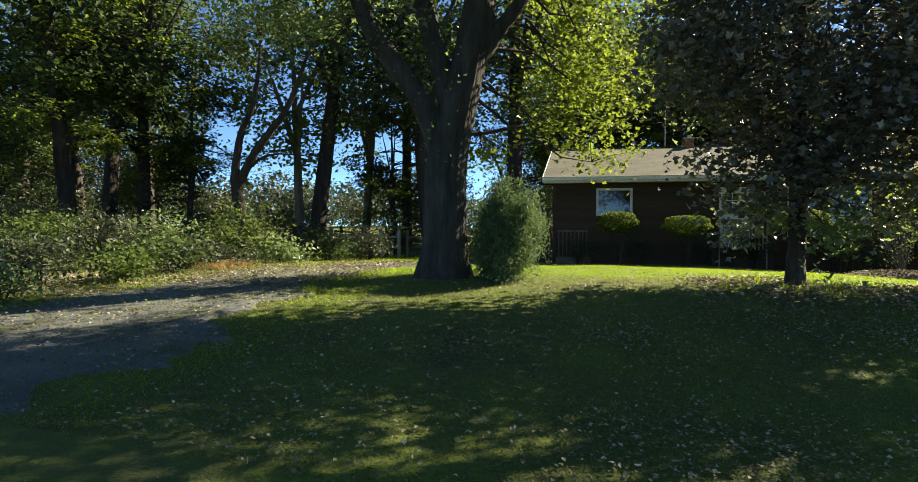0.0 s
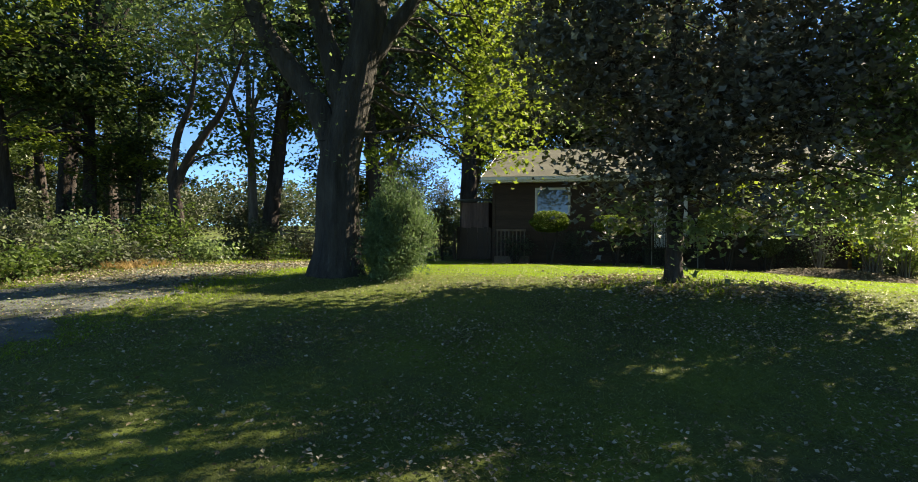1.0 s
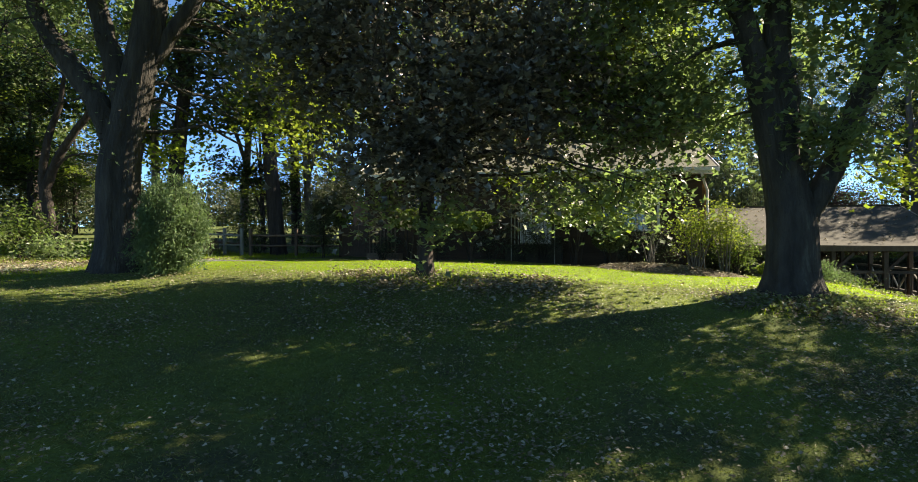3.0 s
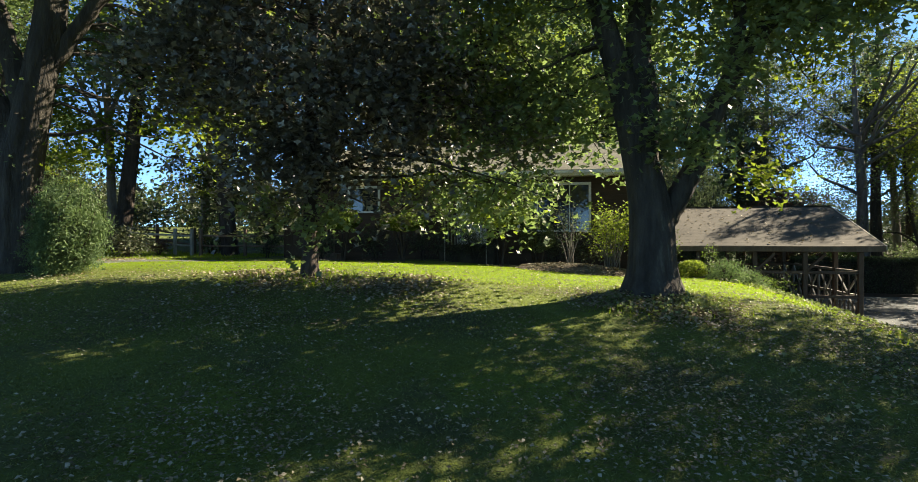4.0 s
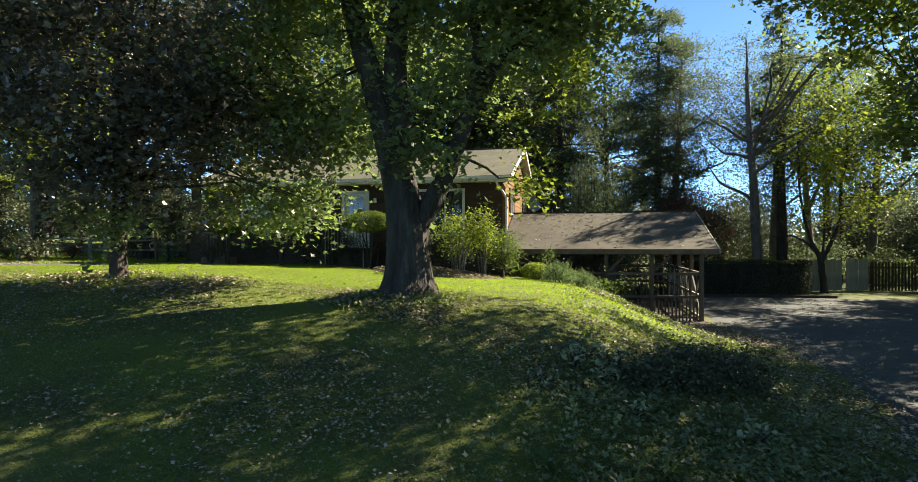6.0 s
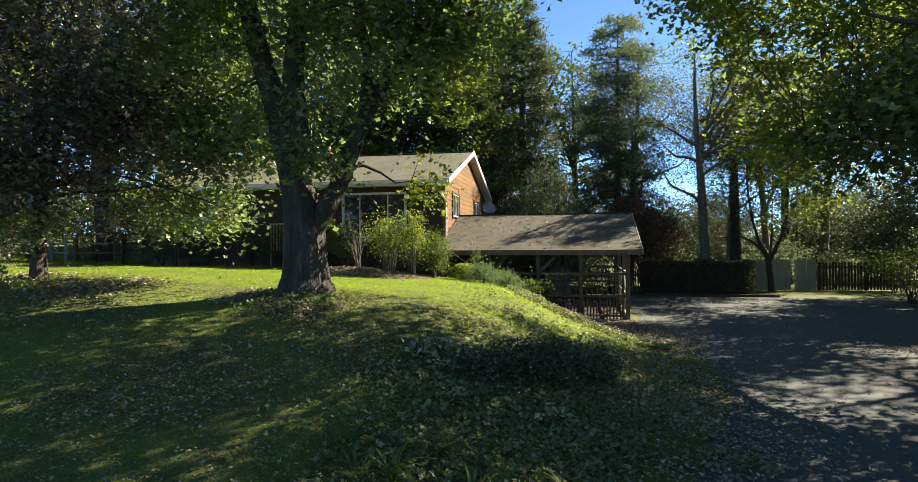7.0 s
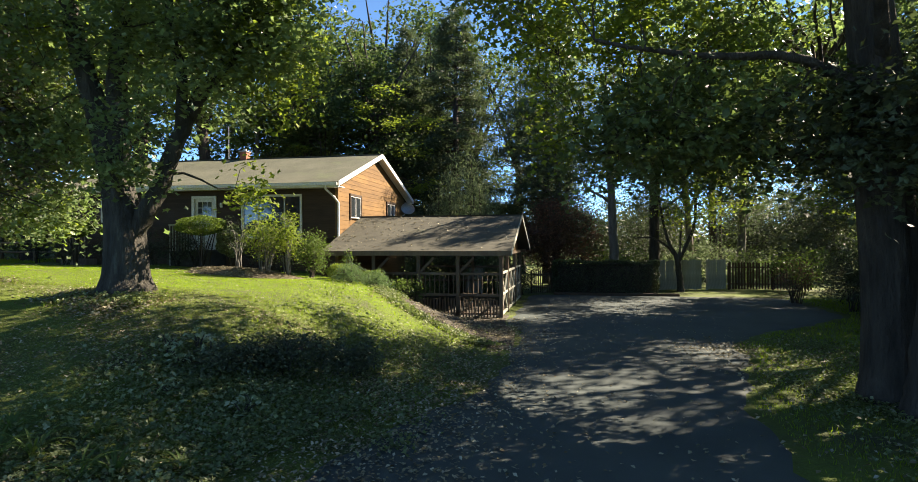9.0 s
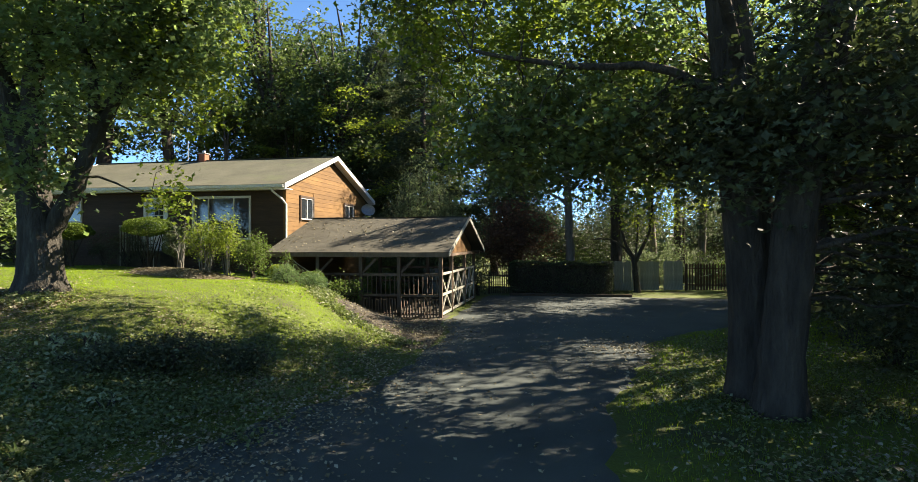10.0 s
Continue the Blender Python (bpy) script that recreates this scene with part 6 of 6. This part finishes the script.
for ye in (CY0 - 0.02, CY1 + 0.02):
    bm = bmesh.new()
    vs = [bm.verts.new((x, y, z)) for x in (CX1 + 0.002, CX1 + 0.03) for y, z in ((ye, CE - 0.10), (CRY, CR - 0.14), (CRY, CR + 0.03), (ye, CE + 0.07))]
    for q in ((0, 1, 2, 3), (7, 6, 5, 4), (0, 4, 5, 1), (1, 5, 6, 2), (2, 6, 7, 3), (3, 7, 4, 0)):
        bm.faces.new([vs[i] for i in q])
    C.add("rake_board", bm, FENCE)
# gable panel of upright boards, set back under the overhang
for i in range(24):
    y = 24.0 + i * 0.27
    zt = CR - 0.16 - cs * max(abs(y - CRY), abs(y + 0.26 - CRY))
    if zt > CE + 0.08:
        C.add("gable_board", bbox(18.33, 18.36, y, y + 0.262, CE - 0.02, zt, 0.003), SIDING_END)
POSTS = [(18.4, 23.4), (18.4, 25.4), (18.4, 28.4), (18.4, 31.1), (15.2, 23.4), (16.75, 23.4), (13.4, 23.4), (13.4, 31.1), (16.0, 31.1)]
for x, y in POSTS:
    post = C.add("post", bbox(x - 0.07, x + 0.07, y - 0.07, y + 0.07, FL - 0.05, CE - 0.14, 0.008), TIMBER)
    if y < 24 and x < 18:
        bm = bmesh.new()
        beam(bm, (x + 0.07, y, CE - 0.75), (x + 0.62, y, CE - 0.2), 0.07, 0.09)
        C.add("knee_brace", bm, TIMBER, post)
for y in (23.4, 31.1):
    C.add("beam", bbox(CX0 + 0.03, 18.7, y - 0.06, y + 0.06, CE - 0.138, CE + 0.02, 0.008), TIMBER)
C.add("beam", bbox(18.34, 18.46, 23.47, 31.03, CE - 0.138, CE - 0.022, 0.008), TIMBER)
bm = bmesh.new()
for k in range(1, 7):
    x = CX0 + k * 1.05
    for y0, sg in ((CY0 + 0.1, 1), (CY1 - 0.1, -1)):
        beam(bm, (x, y0, CE - 0.04), (x, CRY, CR - 0.14), 0.05, 0.10)
C.add("rafters", bm, TIMBER)
# front railing: two rails with balusters above, a row of short pickets below
rails = []
for zr in (1.04, 0.24):
    for p, q in ((13.47, 15.13), (15.27, 16.68), (16.82, 18.33)):
        rails.append(C.add("rail", bbox(p, q, 23.36, 23.44, zr - 0.05, zr + 0.05, 0.008), TIMBER))
lo = C.add("rail", bbox(15.3, 18.32, 23.33, 23.37, -0.50, -0.42, 0.006), TIMBER)
shared = {}


def stick(name, x, y, z0, z1, w, mat, parent, rz=0.0):
    """A slim upright on a mesh shared by its like."""
    key = (name, round(z1 - z0, 3), w)
    if key not in shared:
        b = bbox(-w / 2, w / 2, -w / 2, w / 2, 0, z1 - z0, 0.004)
        me = bpy.data.meshes.new(name)
        b.to_mesh(me)
        b.free()
        me.materials.append(mat)
        shared[key] = me
    ob = child(name, shared[key], parent, "", Vector((x, y, z0)) - C.base)
    ob.rotation_euler = (0, 0, rz)
    return ob


sr = random.Random(4)
for k in range(26):
    x = 13.62 + k * 0.185
    if min(abs(x - px) for px, py in POSTS if py < 24) > 0.10:
        stick("baluster", x + sr.uniform(-0.01, 0.01), 23.4, 0.292, 0.988, 0.035, TIMBER, rails[0])
for k in range(30):
    x = 14.9 + k * 0.115
    if min(abs(x - px) for px, py in POSTS if py < 24) > 0.10:
        stick("picket", x + sr.uniform(-0.012, 0.012), 23.30, -0.58, 0.12 + sr.choice((0.0, 0.03, -0.04)), 0.05, TIMBER, lo)
# side panels with crossed braces, rail by rail between the posts
for (xa, ya), (xb, yb) in zip(POSTS[:3], POSTS[1:4]):
    for zr in (1.06, 0.26, -0.48):
        C.add("side_rail", bbox(18.36, 18.44, ya + 0.071, yb - 0.071, zr - 0.045, zr + 0.045, 0.006), FENCE)
    n = 2 if yb - ya > 2.4 else 1
    for i in range(n):
        p, q = ya + 0.08 + (yb - ya - 0.16) * i / n, ya + 0.08 + (yb - ya - 0.16) * (i + 1) / n
        for zl, zh in ((-0.43, 0.21), (0.31, 1.01)):
            m = (p + q) / 2
            for y0, y1 in ((p, m), (q, m)):
                bm = bmesh.new()
                beam(bm, (18.40, y0, zh if zl > 0 else zl), (18.40 + (0.012 if y0 > y1 else 0), y1, zl if zl > 0 else zh), 0.05, 0.06)
                C.add("brace", bm, FENCE)
            bm = bmesh.new()
            box(bm, 18.37, 18.43, q - 0.03, q + 0.03, zl, zh)
            C.add("upright", bm, FENCE)
# rear rail
for zr in (1.0, 0.3):
    C.add("rail", bbox(13.47, 18.33, 31.06, 31.14, zr - 0.045, zr + 0.045, 0.006), TIMBER)
# sagging cable from the house corner
H.tube("cable", [(11.5, 24.2, 2.0), (12.5, 23.4, 1.45), (13.6, 22.9, 0.95), (14.6, 22.5, 0.55)], [0.012] * 4, WHITE, n=5)

# ---- fences ----
def split_rail(posts, label, mat=None):
    z = [ground_at(*p) for p in posts]
    F = Builder("split_rail_fence", (*posts[0], z[0]), label, "fence")
    for (x, y), g in zip(posts, z):
        F.add("post", bbox(x - 0.07, x + 0.07, y - 0.07, y + 0.07, g - 0.1, g + 1.32, 0.02), mat or TIMBER)
    for (a, za), (b, zb) in zip(zip(posts, z), list(zip(posts, z))[1:]):
        for h in (1.0, 0.52):
            d = Vector((b[0] - a[0], b[1] - a[1], 0)).normalized() * 0.05
            F.tube("rail", [(a[0] + d.x, a[1] + d.y, za + h), ((a[0] + b[0]) / 2, (a[1] + b[1]) / 2, (za + zb) / 2 + h - 0.03), (b[0] - d.x, b[1] - d.y, zb + h)], [0.045, 0.055, 0.045], mat or TIMBER, n=6)


split_rail([(-12.4, 26.7), (-9.94, 26.85), (-9.06, 26.9)], "silvered split-rail fence with two rails before the wood", FENCE)
split_rail([(-8.7, 27.1), (-6.3, 27.1), (-3.9, 27.1)], "dark weathered split-rail fence with two rails beside the house")
split_rail([(-16.2, 30.2), (-13.2, 29.6), (-10.4, 28.9)], "weathered split-rail fence running off behind the track")


def board_fence(x0, x1, y, top, mat, label, turn=0.0, w=0.145, gap=0.012, dip=0.0, every=2.4, pointed=False):
    g = ground_at(x0, y)
    F = Builder("board_fence", (x0, y, g), label, "fence")
    F.ob.rotation_euler = (0, 0, radians(turn))
    me = {}
    n = int((x1 - x0) / (w + gap))
    for z in (g + 0.35, g + (top - g) * 0.8):
        F.add("fence_rail", bbox(x0, x1, y + 0.03, y + 0.07, z - 0.04, z + 0.04, 0.004), mat)
    for i in range(int((x1 - x0) / every) + 1):
        x = min(x0 + i * every, x1 - 0.05)
        F.add("fence_post", bbox(x - 0.05, x + 0.05, y + 0.071, y + 0.17, g - 0.1, top - 0.05, 0.006), mat)
    for i in range(n):
        k = i % 4
        if k not in me:
            bm = bmesh.new()
            h = top - g - 0.05 - 0.015 * k
            pts = [(0, 0), (w, 0), (w, h - (0.06 if pointed else 0.012)), (w / 2, h), (0, h - (0.06 if pointed else 0.0))]
            prism(bm, pts, 0, 0.02)
            bmesh.ops.recalc_face_normals(bm, faces=bm.faces[:])
            me[k] = bpy.data.meshes.new("fence_board")
            bm.to_mesh(me[k])
            bm.free()
            me[k].materials.append(mat)
        ob = child("fence_board", me[k], F.ob, "", (i * (w + gap), 0.008 * math.sin(i * 1.7), 0.05))
        ob.rotation_euler = (0, 0.012 * math.sin(i * 2.3), 0)


board_fence(25.8, 28.65, 37.0, 1.18, FENCE, "tall silver-grey solid board fence beside the drive", 20.0, w=0.17, gap=0.002)
board_fence(28.75, 29.9, 38.1, 1.2, FENCE, "tall silver-grey solid board panel beside the drive", 4.0, w=0.17, gap=0.002)
board_fence(29.95, 34.5, 38.2, 1.05, DARK_TRIM, "shaded brown picket fence beyond the drive", w=0.10, gap=0.06, pointed=True)
board_fence(15.2, 16.15, 33.4, 0.85, FENCE, "short pale board gate behind the carport", w=0.14, gap=0.006, every=0.9)
board_fence(18.75, 20.3, 34.2, 0.7, DARK_TRIM, "low dark slatted gate beside the hedge", w=0.05, gap=0.07)
board_fence(-3.4, -1.8, 25.5, 2.75, DARK_TRIM, "dark stained board fence joining the house corner", w=0.14, gap=0.006, every=1.5)
shed = Builder("garden_shed", (-3.1, 28.6, ground_at(-3.1, 28.6)), "small pinkish-brown boarded garden shed beside the house", "shed")
sz = ground_at(-3.1, 28.6)
for k in range(9):
    shed.add("wall_board", bbox(-3.75 + k * 0.145, -3.61 + k * 0.145, 27.9, 27.94, sz - 0.05, 3.95, 0.004), SHED_BOARD)
shed.add("side_wall", bbox(-3.75, -3.71, 27.945, 29.3, sz - 0.05, 3.95, 0), SHED_BOARD)
shed.add("side_wall", bbox(-2.49, -2.45, 27.945, 29.3, sz - 0.05, 3.95, 0), SHED_BOARD)
shed.add("rear_wall", bbox(-3.70, -2.50, 29.26, 29.3, sz - 0.05, 3.95, 0), SHED_BOARD)
bm = bmesh.new()
beam(bm, (-3.1, 27.7, 4.02), (-3.1, 29.5, 4.22), 1.6, 0.06)
shed.add("roof", bm, CARPORT_SHINGLE)
pole = thing("utility_pole", (31.0, 44.8, ground_at(31, 44.8)), "thin dark wooden pole behind the fence", "pole")
child("shaft", mesh_np("shaft", *tube_np([(0, 0, -0.2), (0, 0, 3), (0.03, 0, 7)], [0.10, 0.09, 0.07], 8), BARK, True), pole)
# kerb board and litter bed at the drive head
kerb = thing("timber_kerb", (23.2, 33.35, FL), "low dark timber edging below the hedge", "edging")
part("kerb_timber", bbox(-3.2, 3.2, -0.08, 0.08, -0.03, 0.14, 0.02), DARK_TRIM, kerb)
# leaves lying on the carport roof
rr = np.random.default_rng(33)
n = 420
ry = CY0 + (CRY - CY0) * rr.random(n) ** 0.8
rx = rr.uniform(CX0 + 0.1, CX1 - 0.1, n)
rc = np.stack([rx, ry, CE + 0.06 + cs * (ry - CY0) + 0.035], -1)
tagged(new("fallen_leaves", mesh_np("fallen_leaves", *leaf_np(rc, 0.085, rr, 2.0, 0.75), DRY_LEAF)), "pale fallen leaves lying on the carport shingles", "leaves", kind="stuff")

# ---- grass, ground cover and fallen leaves ----
def on_drive(x, y):
    return (x > np.interp(y, dy, dl) - 0.05) & (x < np.interp(y, dy, dr) + 0.05) & (y < 33.1)


def on_apron(x, y):
    return (x > np.interp(y, ay_, al)) & (x < 20) & (y > 17.0) & (y < 24.2)


def on_track(x, y):
    c, w = np.interp(y, gc[:, 1], gc[:, 0]), np.interp(y, gc[:, 1], gw)
    return (np.abs(x - c) < w) & (y < 20.0)


def blades(name, n, x0, x1, y0, y1, h, w, seed, label, mat=None, power=1.0, mask=None, lean=0.35):
    rng = np.random.default_rng(seed)
    x, y = rng.uniform(x0, x1, n), y0 + (y1 - y0) * rng.random(n) ** power
    thin = np.sin(x * 1.7 + np.sin(y * 1.1) * 2) * np.sin(y * 2.3 + x * 0.6) + rng.normal(0, 0.5, n)
    keep = ~on_drive(x, y) & ~on_apron(x, y) & (~on_track(x, y) | (seed == 42)) & (thin > -0.75) & ~((y > 23.2) & (x > -2.2) & (x < 19))
    if mask is not None:
        keep &= mask(x, y)
    x, y = x[keep], y[keep]
    n = len(x)
    z = height(x, y) - 0.004
    a, hh = rng.random(n) * 6.283, h * rng.uniform(0.5, 1.4, n)
    ww = w * (0.7 + 0.05 * y)
    t = rng.normal(0, lean, (n, 2)) * hh[:, None]
    b = np.stack([x, y, z], -1)
    side = np.stack([np.cos(a) * ww, np.sin(a) * ww, 0 * a], -1)
    v = np.stack([b - side, b + side, b + np.stack([t[:, 0], t[:, 1], hh], -1)], 1).reshape(-1, 3)
    return tagged(new(name, mesh_np(name, v, np.arange(3 * n).reshape(-1, 3), mat or GRASS)), label, "grass", kind="stuff")


blades("grass", 270000, -11, 20, 4.2, 14.5, 0.024, 0.010, 1, "short duller lawn grass under the trees, shade partly in its colour", DULL_GRASS, lean=1.2)
blades("grass", 210000, -9, 18, 14.0, 23.6, 0.024, 0.0065, 2, "sunlit mown lawn grass before the house", lean=0.9)
blades("grass", 36000, 24, 34, 5, 33, 0.07, 0.007, 3, "rough verge grass beside the driveway")
blades("grass", 40000, -24, -5, 10, 30, 0.10, 0.008, 4, "rough grass under the woodland edge")


def daylily(x, y, seed, leaves=16, size=0.55):
    """A clump of strap leaves arching out of one crown."""
    rng = np.random.default_rng(seed)
    ob = thing("daylily_clump", (x, y, ground_at(x, y) - 0.01), "clump of arching green strap leaves on the roadside bank", "plant", "strap-leaved plants on the bank")
    for k in range(leaves):
        a, L = rng.random() * 6.283, size * rng.uniform(0.7, 1.25)
        d, side = np.array([math.cos(a), math.sin(a), 0]), np.array([-math.sin(a), math.cos(a), 0])
        t = np.linspace(0, 1, 7)[:, None]
        bend = rng.uniform(0.55, 1.0)
        p = d * 0.03 + d * L * (0.25 * t + bend * 0.7 * t ** 2) + np.array([[0, 0, 1.0]]) * L * (1.0 * t - bend * 0.75 * t ** 2.4)
        w = 0.014 * np.sin(np.pi * (0.12 + 0.86 * t)) + 0.001
        dip = np.array([[0, 0, 0.006]])
        v = np.stack([p - side * w + dip, p, p + side * w + dip], 1).reshape(-1, 3)
        i = np.arange(6)[:, None] * 3
        f = np.concatenate([i + [0, 1, 4, 3], i + [1, 2, 5, 4]], 0)
        child("leaf", mesh_np("leaf", v, f, SHRUB, True), ob)
    return ob


for k, (x, y) in enumerate(((14.55, 7.1), (14.85, 7.3), (15.75, 7.0), (16.0, 7.25), (14.1, 7.7), (15.2, 7.9), (16.6, 7.6))):
    daylily(x, y, 400 + k, size=0.5 if k < 4 else 0.38)
blades("tall_grass", 1400, 13.5, 18.9, 9.5, 20.5, 0.11, 0.006, 6, "unmown grass down the face of the bank")
blades("dry_grass", 1600, -10.7, -9.2, 13.6, 15.0, 0.20, 0.008, 43, "tuft of straw-coloured dry grass beside the track", STRAW, lean=0.6)
blades("tall_grass", 450, 2.4, 5.4, 12.4, 13.8, 0.20, 0.006, 7, "weeds and long grass round the young maple", lean=0.5)
blades("tall_grass", 500, 9.6, 12.4, 11.9, 13.8, 0.09, 0.006, 8, "long grass round the foot of the spreading maple", lean=0.5)


def scatter(name, n, region, size, seed, label, mat, lift=0.012, zf=height, up=2.2, category="leaves", lobed=False):
    rng = np.random.default_rng(seed)
    x, y = region(rng, n)
    c = np.stack([x, y, zf(x, y) + lift + np.abs(rng.normal(0, lift * 0.5, len(x)))], -1)
    return tagged(new(name, mesh_np(name, *leaf_np(c, size, rng, up, 0.75, lobed=lobed), mat)), label, category, kind="stuff")


def rect(x0, x1, y0, y1, power=1.0):
    def f(rng, n):
        return rng.uniform(x0, x1, n), y0 + (y1 - y0) * rng.random(n) ** power
    return f


def patchy(x0, x1, y0, y1):
    """Thicker in some patches and towards larger x."""
    def f(rng, n):
        x, y = rng.uniform(x0, x1, n * 3), rng.uniform(y0, y1, n * 3)
        p = 0.5 + 0.5 * np.sin(x * 0.9 + 2 * np.sin(y * 0.5)) * np.sin(y * 1.1 + x * 0.35 + 1)
        keep = rng.random(n * 3) < p ** 2 * (0.25 + 0.75 * smoothstep(-4, 10, x))
        return x[keep][:n], y[keep][:n]
    return f


def clustered(x0, x1, y0, y1, k=60, spread=0.7):
    def f(rng, n):
        cx, cy = rng.uniform(x0, x1, k), rng.uniform(y0, y1, k)
        i = rng.integers(0, k, n)
        return cx[i] + rng.normal(0, spread, n), cy[i] + rng.normal(0, spread, n)
    return f


scatter("fallen_leaves", 40000, patchy(-10, 18.5, 4.2, 13.5), 0.048, 21, "pale curled fallen leaves strewn over the lawn", DRY_LEAF, 0.04)
scatter("fallen_leaves", 7000, clustered(-4, 18, 5, 14, 140, 0.4), 0.05, 22, "drifts of fallen leaves on the lawn", DRY_LEAF, 0.04)
scatter("fallen_leaves", 1600, rect(-6, 17, 13.5, 23), 0.055, 31, "pale fallen leaves dotted over the sunlit grass", DRY_LEAF, 0.04)
scatter("fallen_leaves", 5000, lambda rng, n: (18.8 + rng.normal(0, 0.8, n), rng.uniform(6, 21, n)), 0.065, 32, "dry leaves drifted along the edge of the driveway", DRY_LEAF, 0.04)
scatter("fallen_leaves", 1500, rect(14.6, 19.4, 18.6, 23.2), 0.07, 46, "dry leaves on the bare earth before the carport", DRY_LEAF, 0.03)
scatter("fallen_leaves", 1500, rect(19, 26, 4, 32), 0.07, 23, "fallen leaves on the asphalt driveway", DRY_LEAF, 0.035)
scatter("fallen_leaves", 3600, clustered(24.5, 31, 6, 20, 40), 0.08, 24, "fallen leaves under the oak beside the driveway", DRY_LEAF, 0.04)
scatter("fallen_leaves", 9000, rect(-17, -5.5, 11, 24), 0.09, 25, "brown leaf litter under the woodland edge", DRY_LEAF, 0.03)
scatter("fallen_leaves", 1500, clustered(7.6, 11.4, 19.6, 21.0, 26, 0.3), 0.075, 26, "leaf mulch heaped under the leggy shrubs", DRY_LEAF, 0.02, zf=bed_z)
scatter("fallen_leaves", 2200, clustered(2.0, 6.5, 12.2, 14.2, 14, 0.4), 0.085, 27, "fallen leaves gathered round the young maple", DRY_LEAF, 0.04)
scatter("fallen_leaves", 1800, clustered(9.6, 12.3, 12.0, 13.2, 12, 0.3), 0.075, 48, "fallen leaves gathered at the foot of the spreading maple", DRY_LEAF, 0.03)
scatter("ground_cover", 900, clustered(10.2, 12.2, 12.2, 12.9, 7, 0.2), 0.07, 49, "low weeds round the spreading maple's roots", COVER, 0.06, up=0.6, category="ground cover")
scatter("fallen_leaves", 6000, rect(-11.5, -5.2, 5.5, 17), 0.05, 41, "pale leaves blown over the gravel track", DRY_LEAF, 0.035)
blades("grass", 26000, -11, -4.2, 4.2, 16, 0.045, 0.008, 42, "thin grass creeping over the gravel edge", lean=0.9)
def bank_foot(rng, n):
    """Loose growth at the road end of the bank, thinning out towards the drive."""
    y = 5.5 + 5.2 * rng.random(n) ** 1.3
    x = 15.8 + rng.normal(0, 1.3, n)
    edge = np.interp(y, dy, dl) - 0.6
    return np.where(x > edge, edge - np.abs(rng.normal(0, 0.5, n)), x), y


scatter("ground_cover", 9000, bank_foot, 0.072, 28, "low creeping green ground cover at the road end of the bank", COVER, 0.07, up=0.8, category="ground cover", lobed=True)
scatter("ground_cover", 7000, clustered(14.6, 18.6, 9.0, 16.0, 80, 0.26), 0.07, 50, "loose leafy weeds over the slope beside the driveway", COVER, 0.05, up=0.8, category="ground cover", lobed=True)
scatter("fallen_leaves", 3600, clustered(15.6, 19.2, 8.0, 15.0, 60, 0.5), 0.055, 51, "dry pale leaves over the slope beside the driveway", DRY_LEAF, 0.035)
for k, (x, y, rx, ry, h) in enumerate(((16.0, 11.2, 1.0, 0.75, 0.62), (15.3, 10.5, 0.7, 0.6, 0.45), (16.9, 12.1, 0.7, 0.6, 0.5))):
    build_bush("bank_shrub", (x, y), rx, ry, h, DEEP_LEAF, 430 + k, "low dark-leaved spreading shrub on the bank", n=int(70 * rx), per=44, size=0.07, spread=0.13, stems=14, base=0.05, group="low shrubs on the bank")
for k, (x, y, h) in enumerate(((14.3, 10.4, 0.42), (14.7, 10.1, 0.36), (14.95, 10.6, 0.4), (14.5, 10.9, 0.34), (15.1, 9.3, 0.3), (16.4, 9.2, 0.32))):
    build_bush("pale_sprig", (x, y), 0.22, 0.2, h, PALE_LEAF, 440 + k, "pale broad-leaved sprig growing in the bank's grass", n=9, per=7, size=0.10, spread=0.07, stems=5, base=0.2, category="plant", group="pale sprigs on the bank")
scatter("ground_cover", 14000, clustered(25.4, 31, 6, 19, 70, 0.5), 0.07, 29, "low creeping ground cover beside the driveway", COVER, 0.06, up=1.0, category="ground cover")
scatter("ground_cover", 3600, lambda rng, n: (lambda y: (np.interp(y, ay_, al) + rng.normal(-0.1, 0.28, n), y))(rng.uniform(17.0, 22.5, n)), 0.085, 47, "weeds and ivy along the foot of the bank", COVER, 0.07, up=0.6, category="ground cover")
scatter("ground_cover", 1000, clustered(13.4, 18.2, 9.8, 19.5, 42, 0.32), 0.075, 44, "tufts of leafy weeds down the sunlit bank", COVER, 0.06, up=0.8, category="ground cover")
scatter("fallen_leaves", 800, clustered(9.0, 18.4, 9.5, 20.5, 60, 0.5), 0.055, 45, "pale fallen leaves strewn over the bank", DRY_LEAF, 0.035)
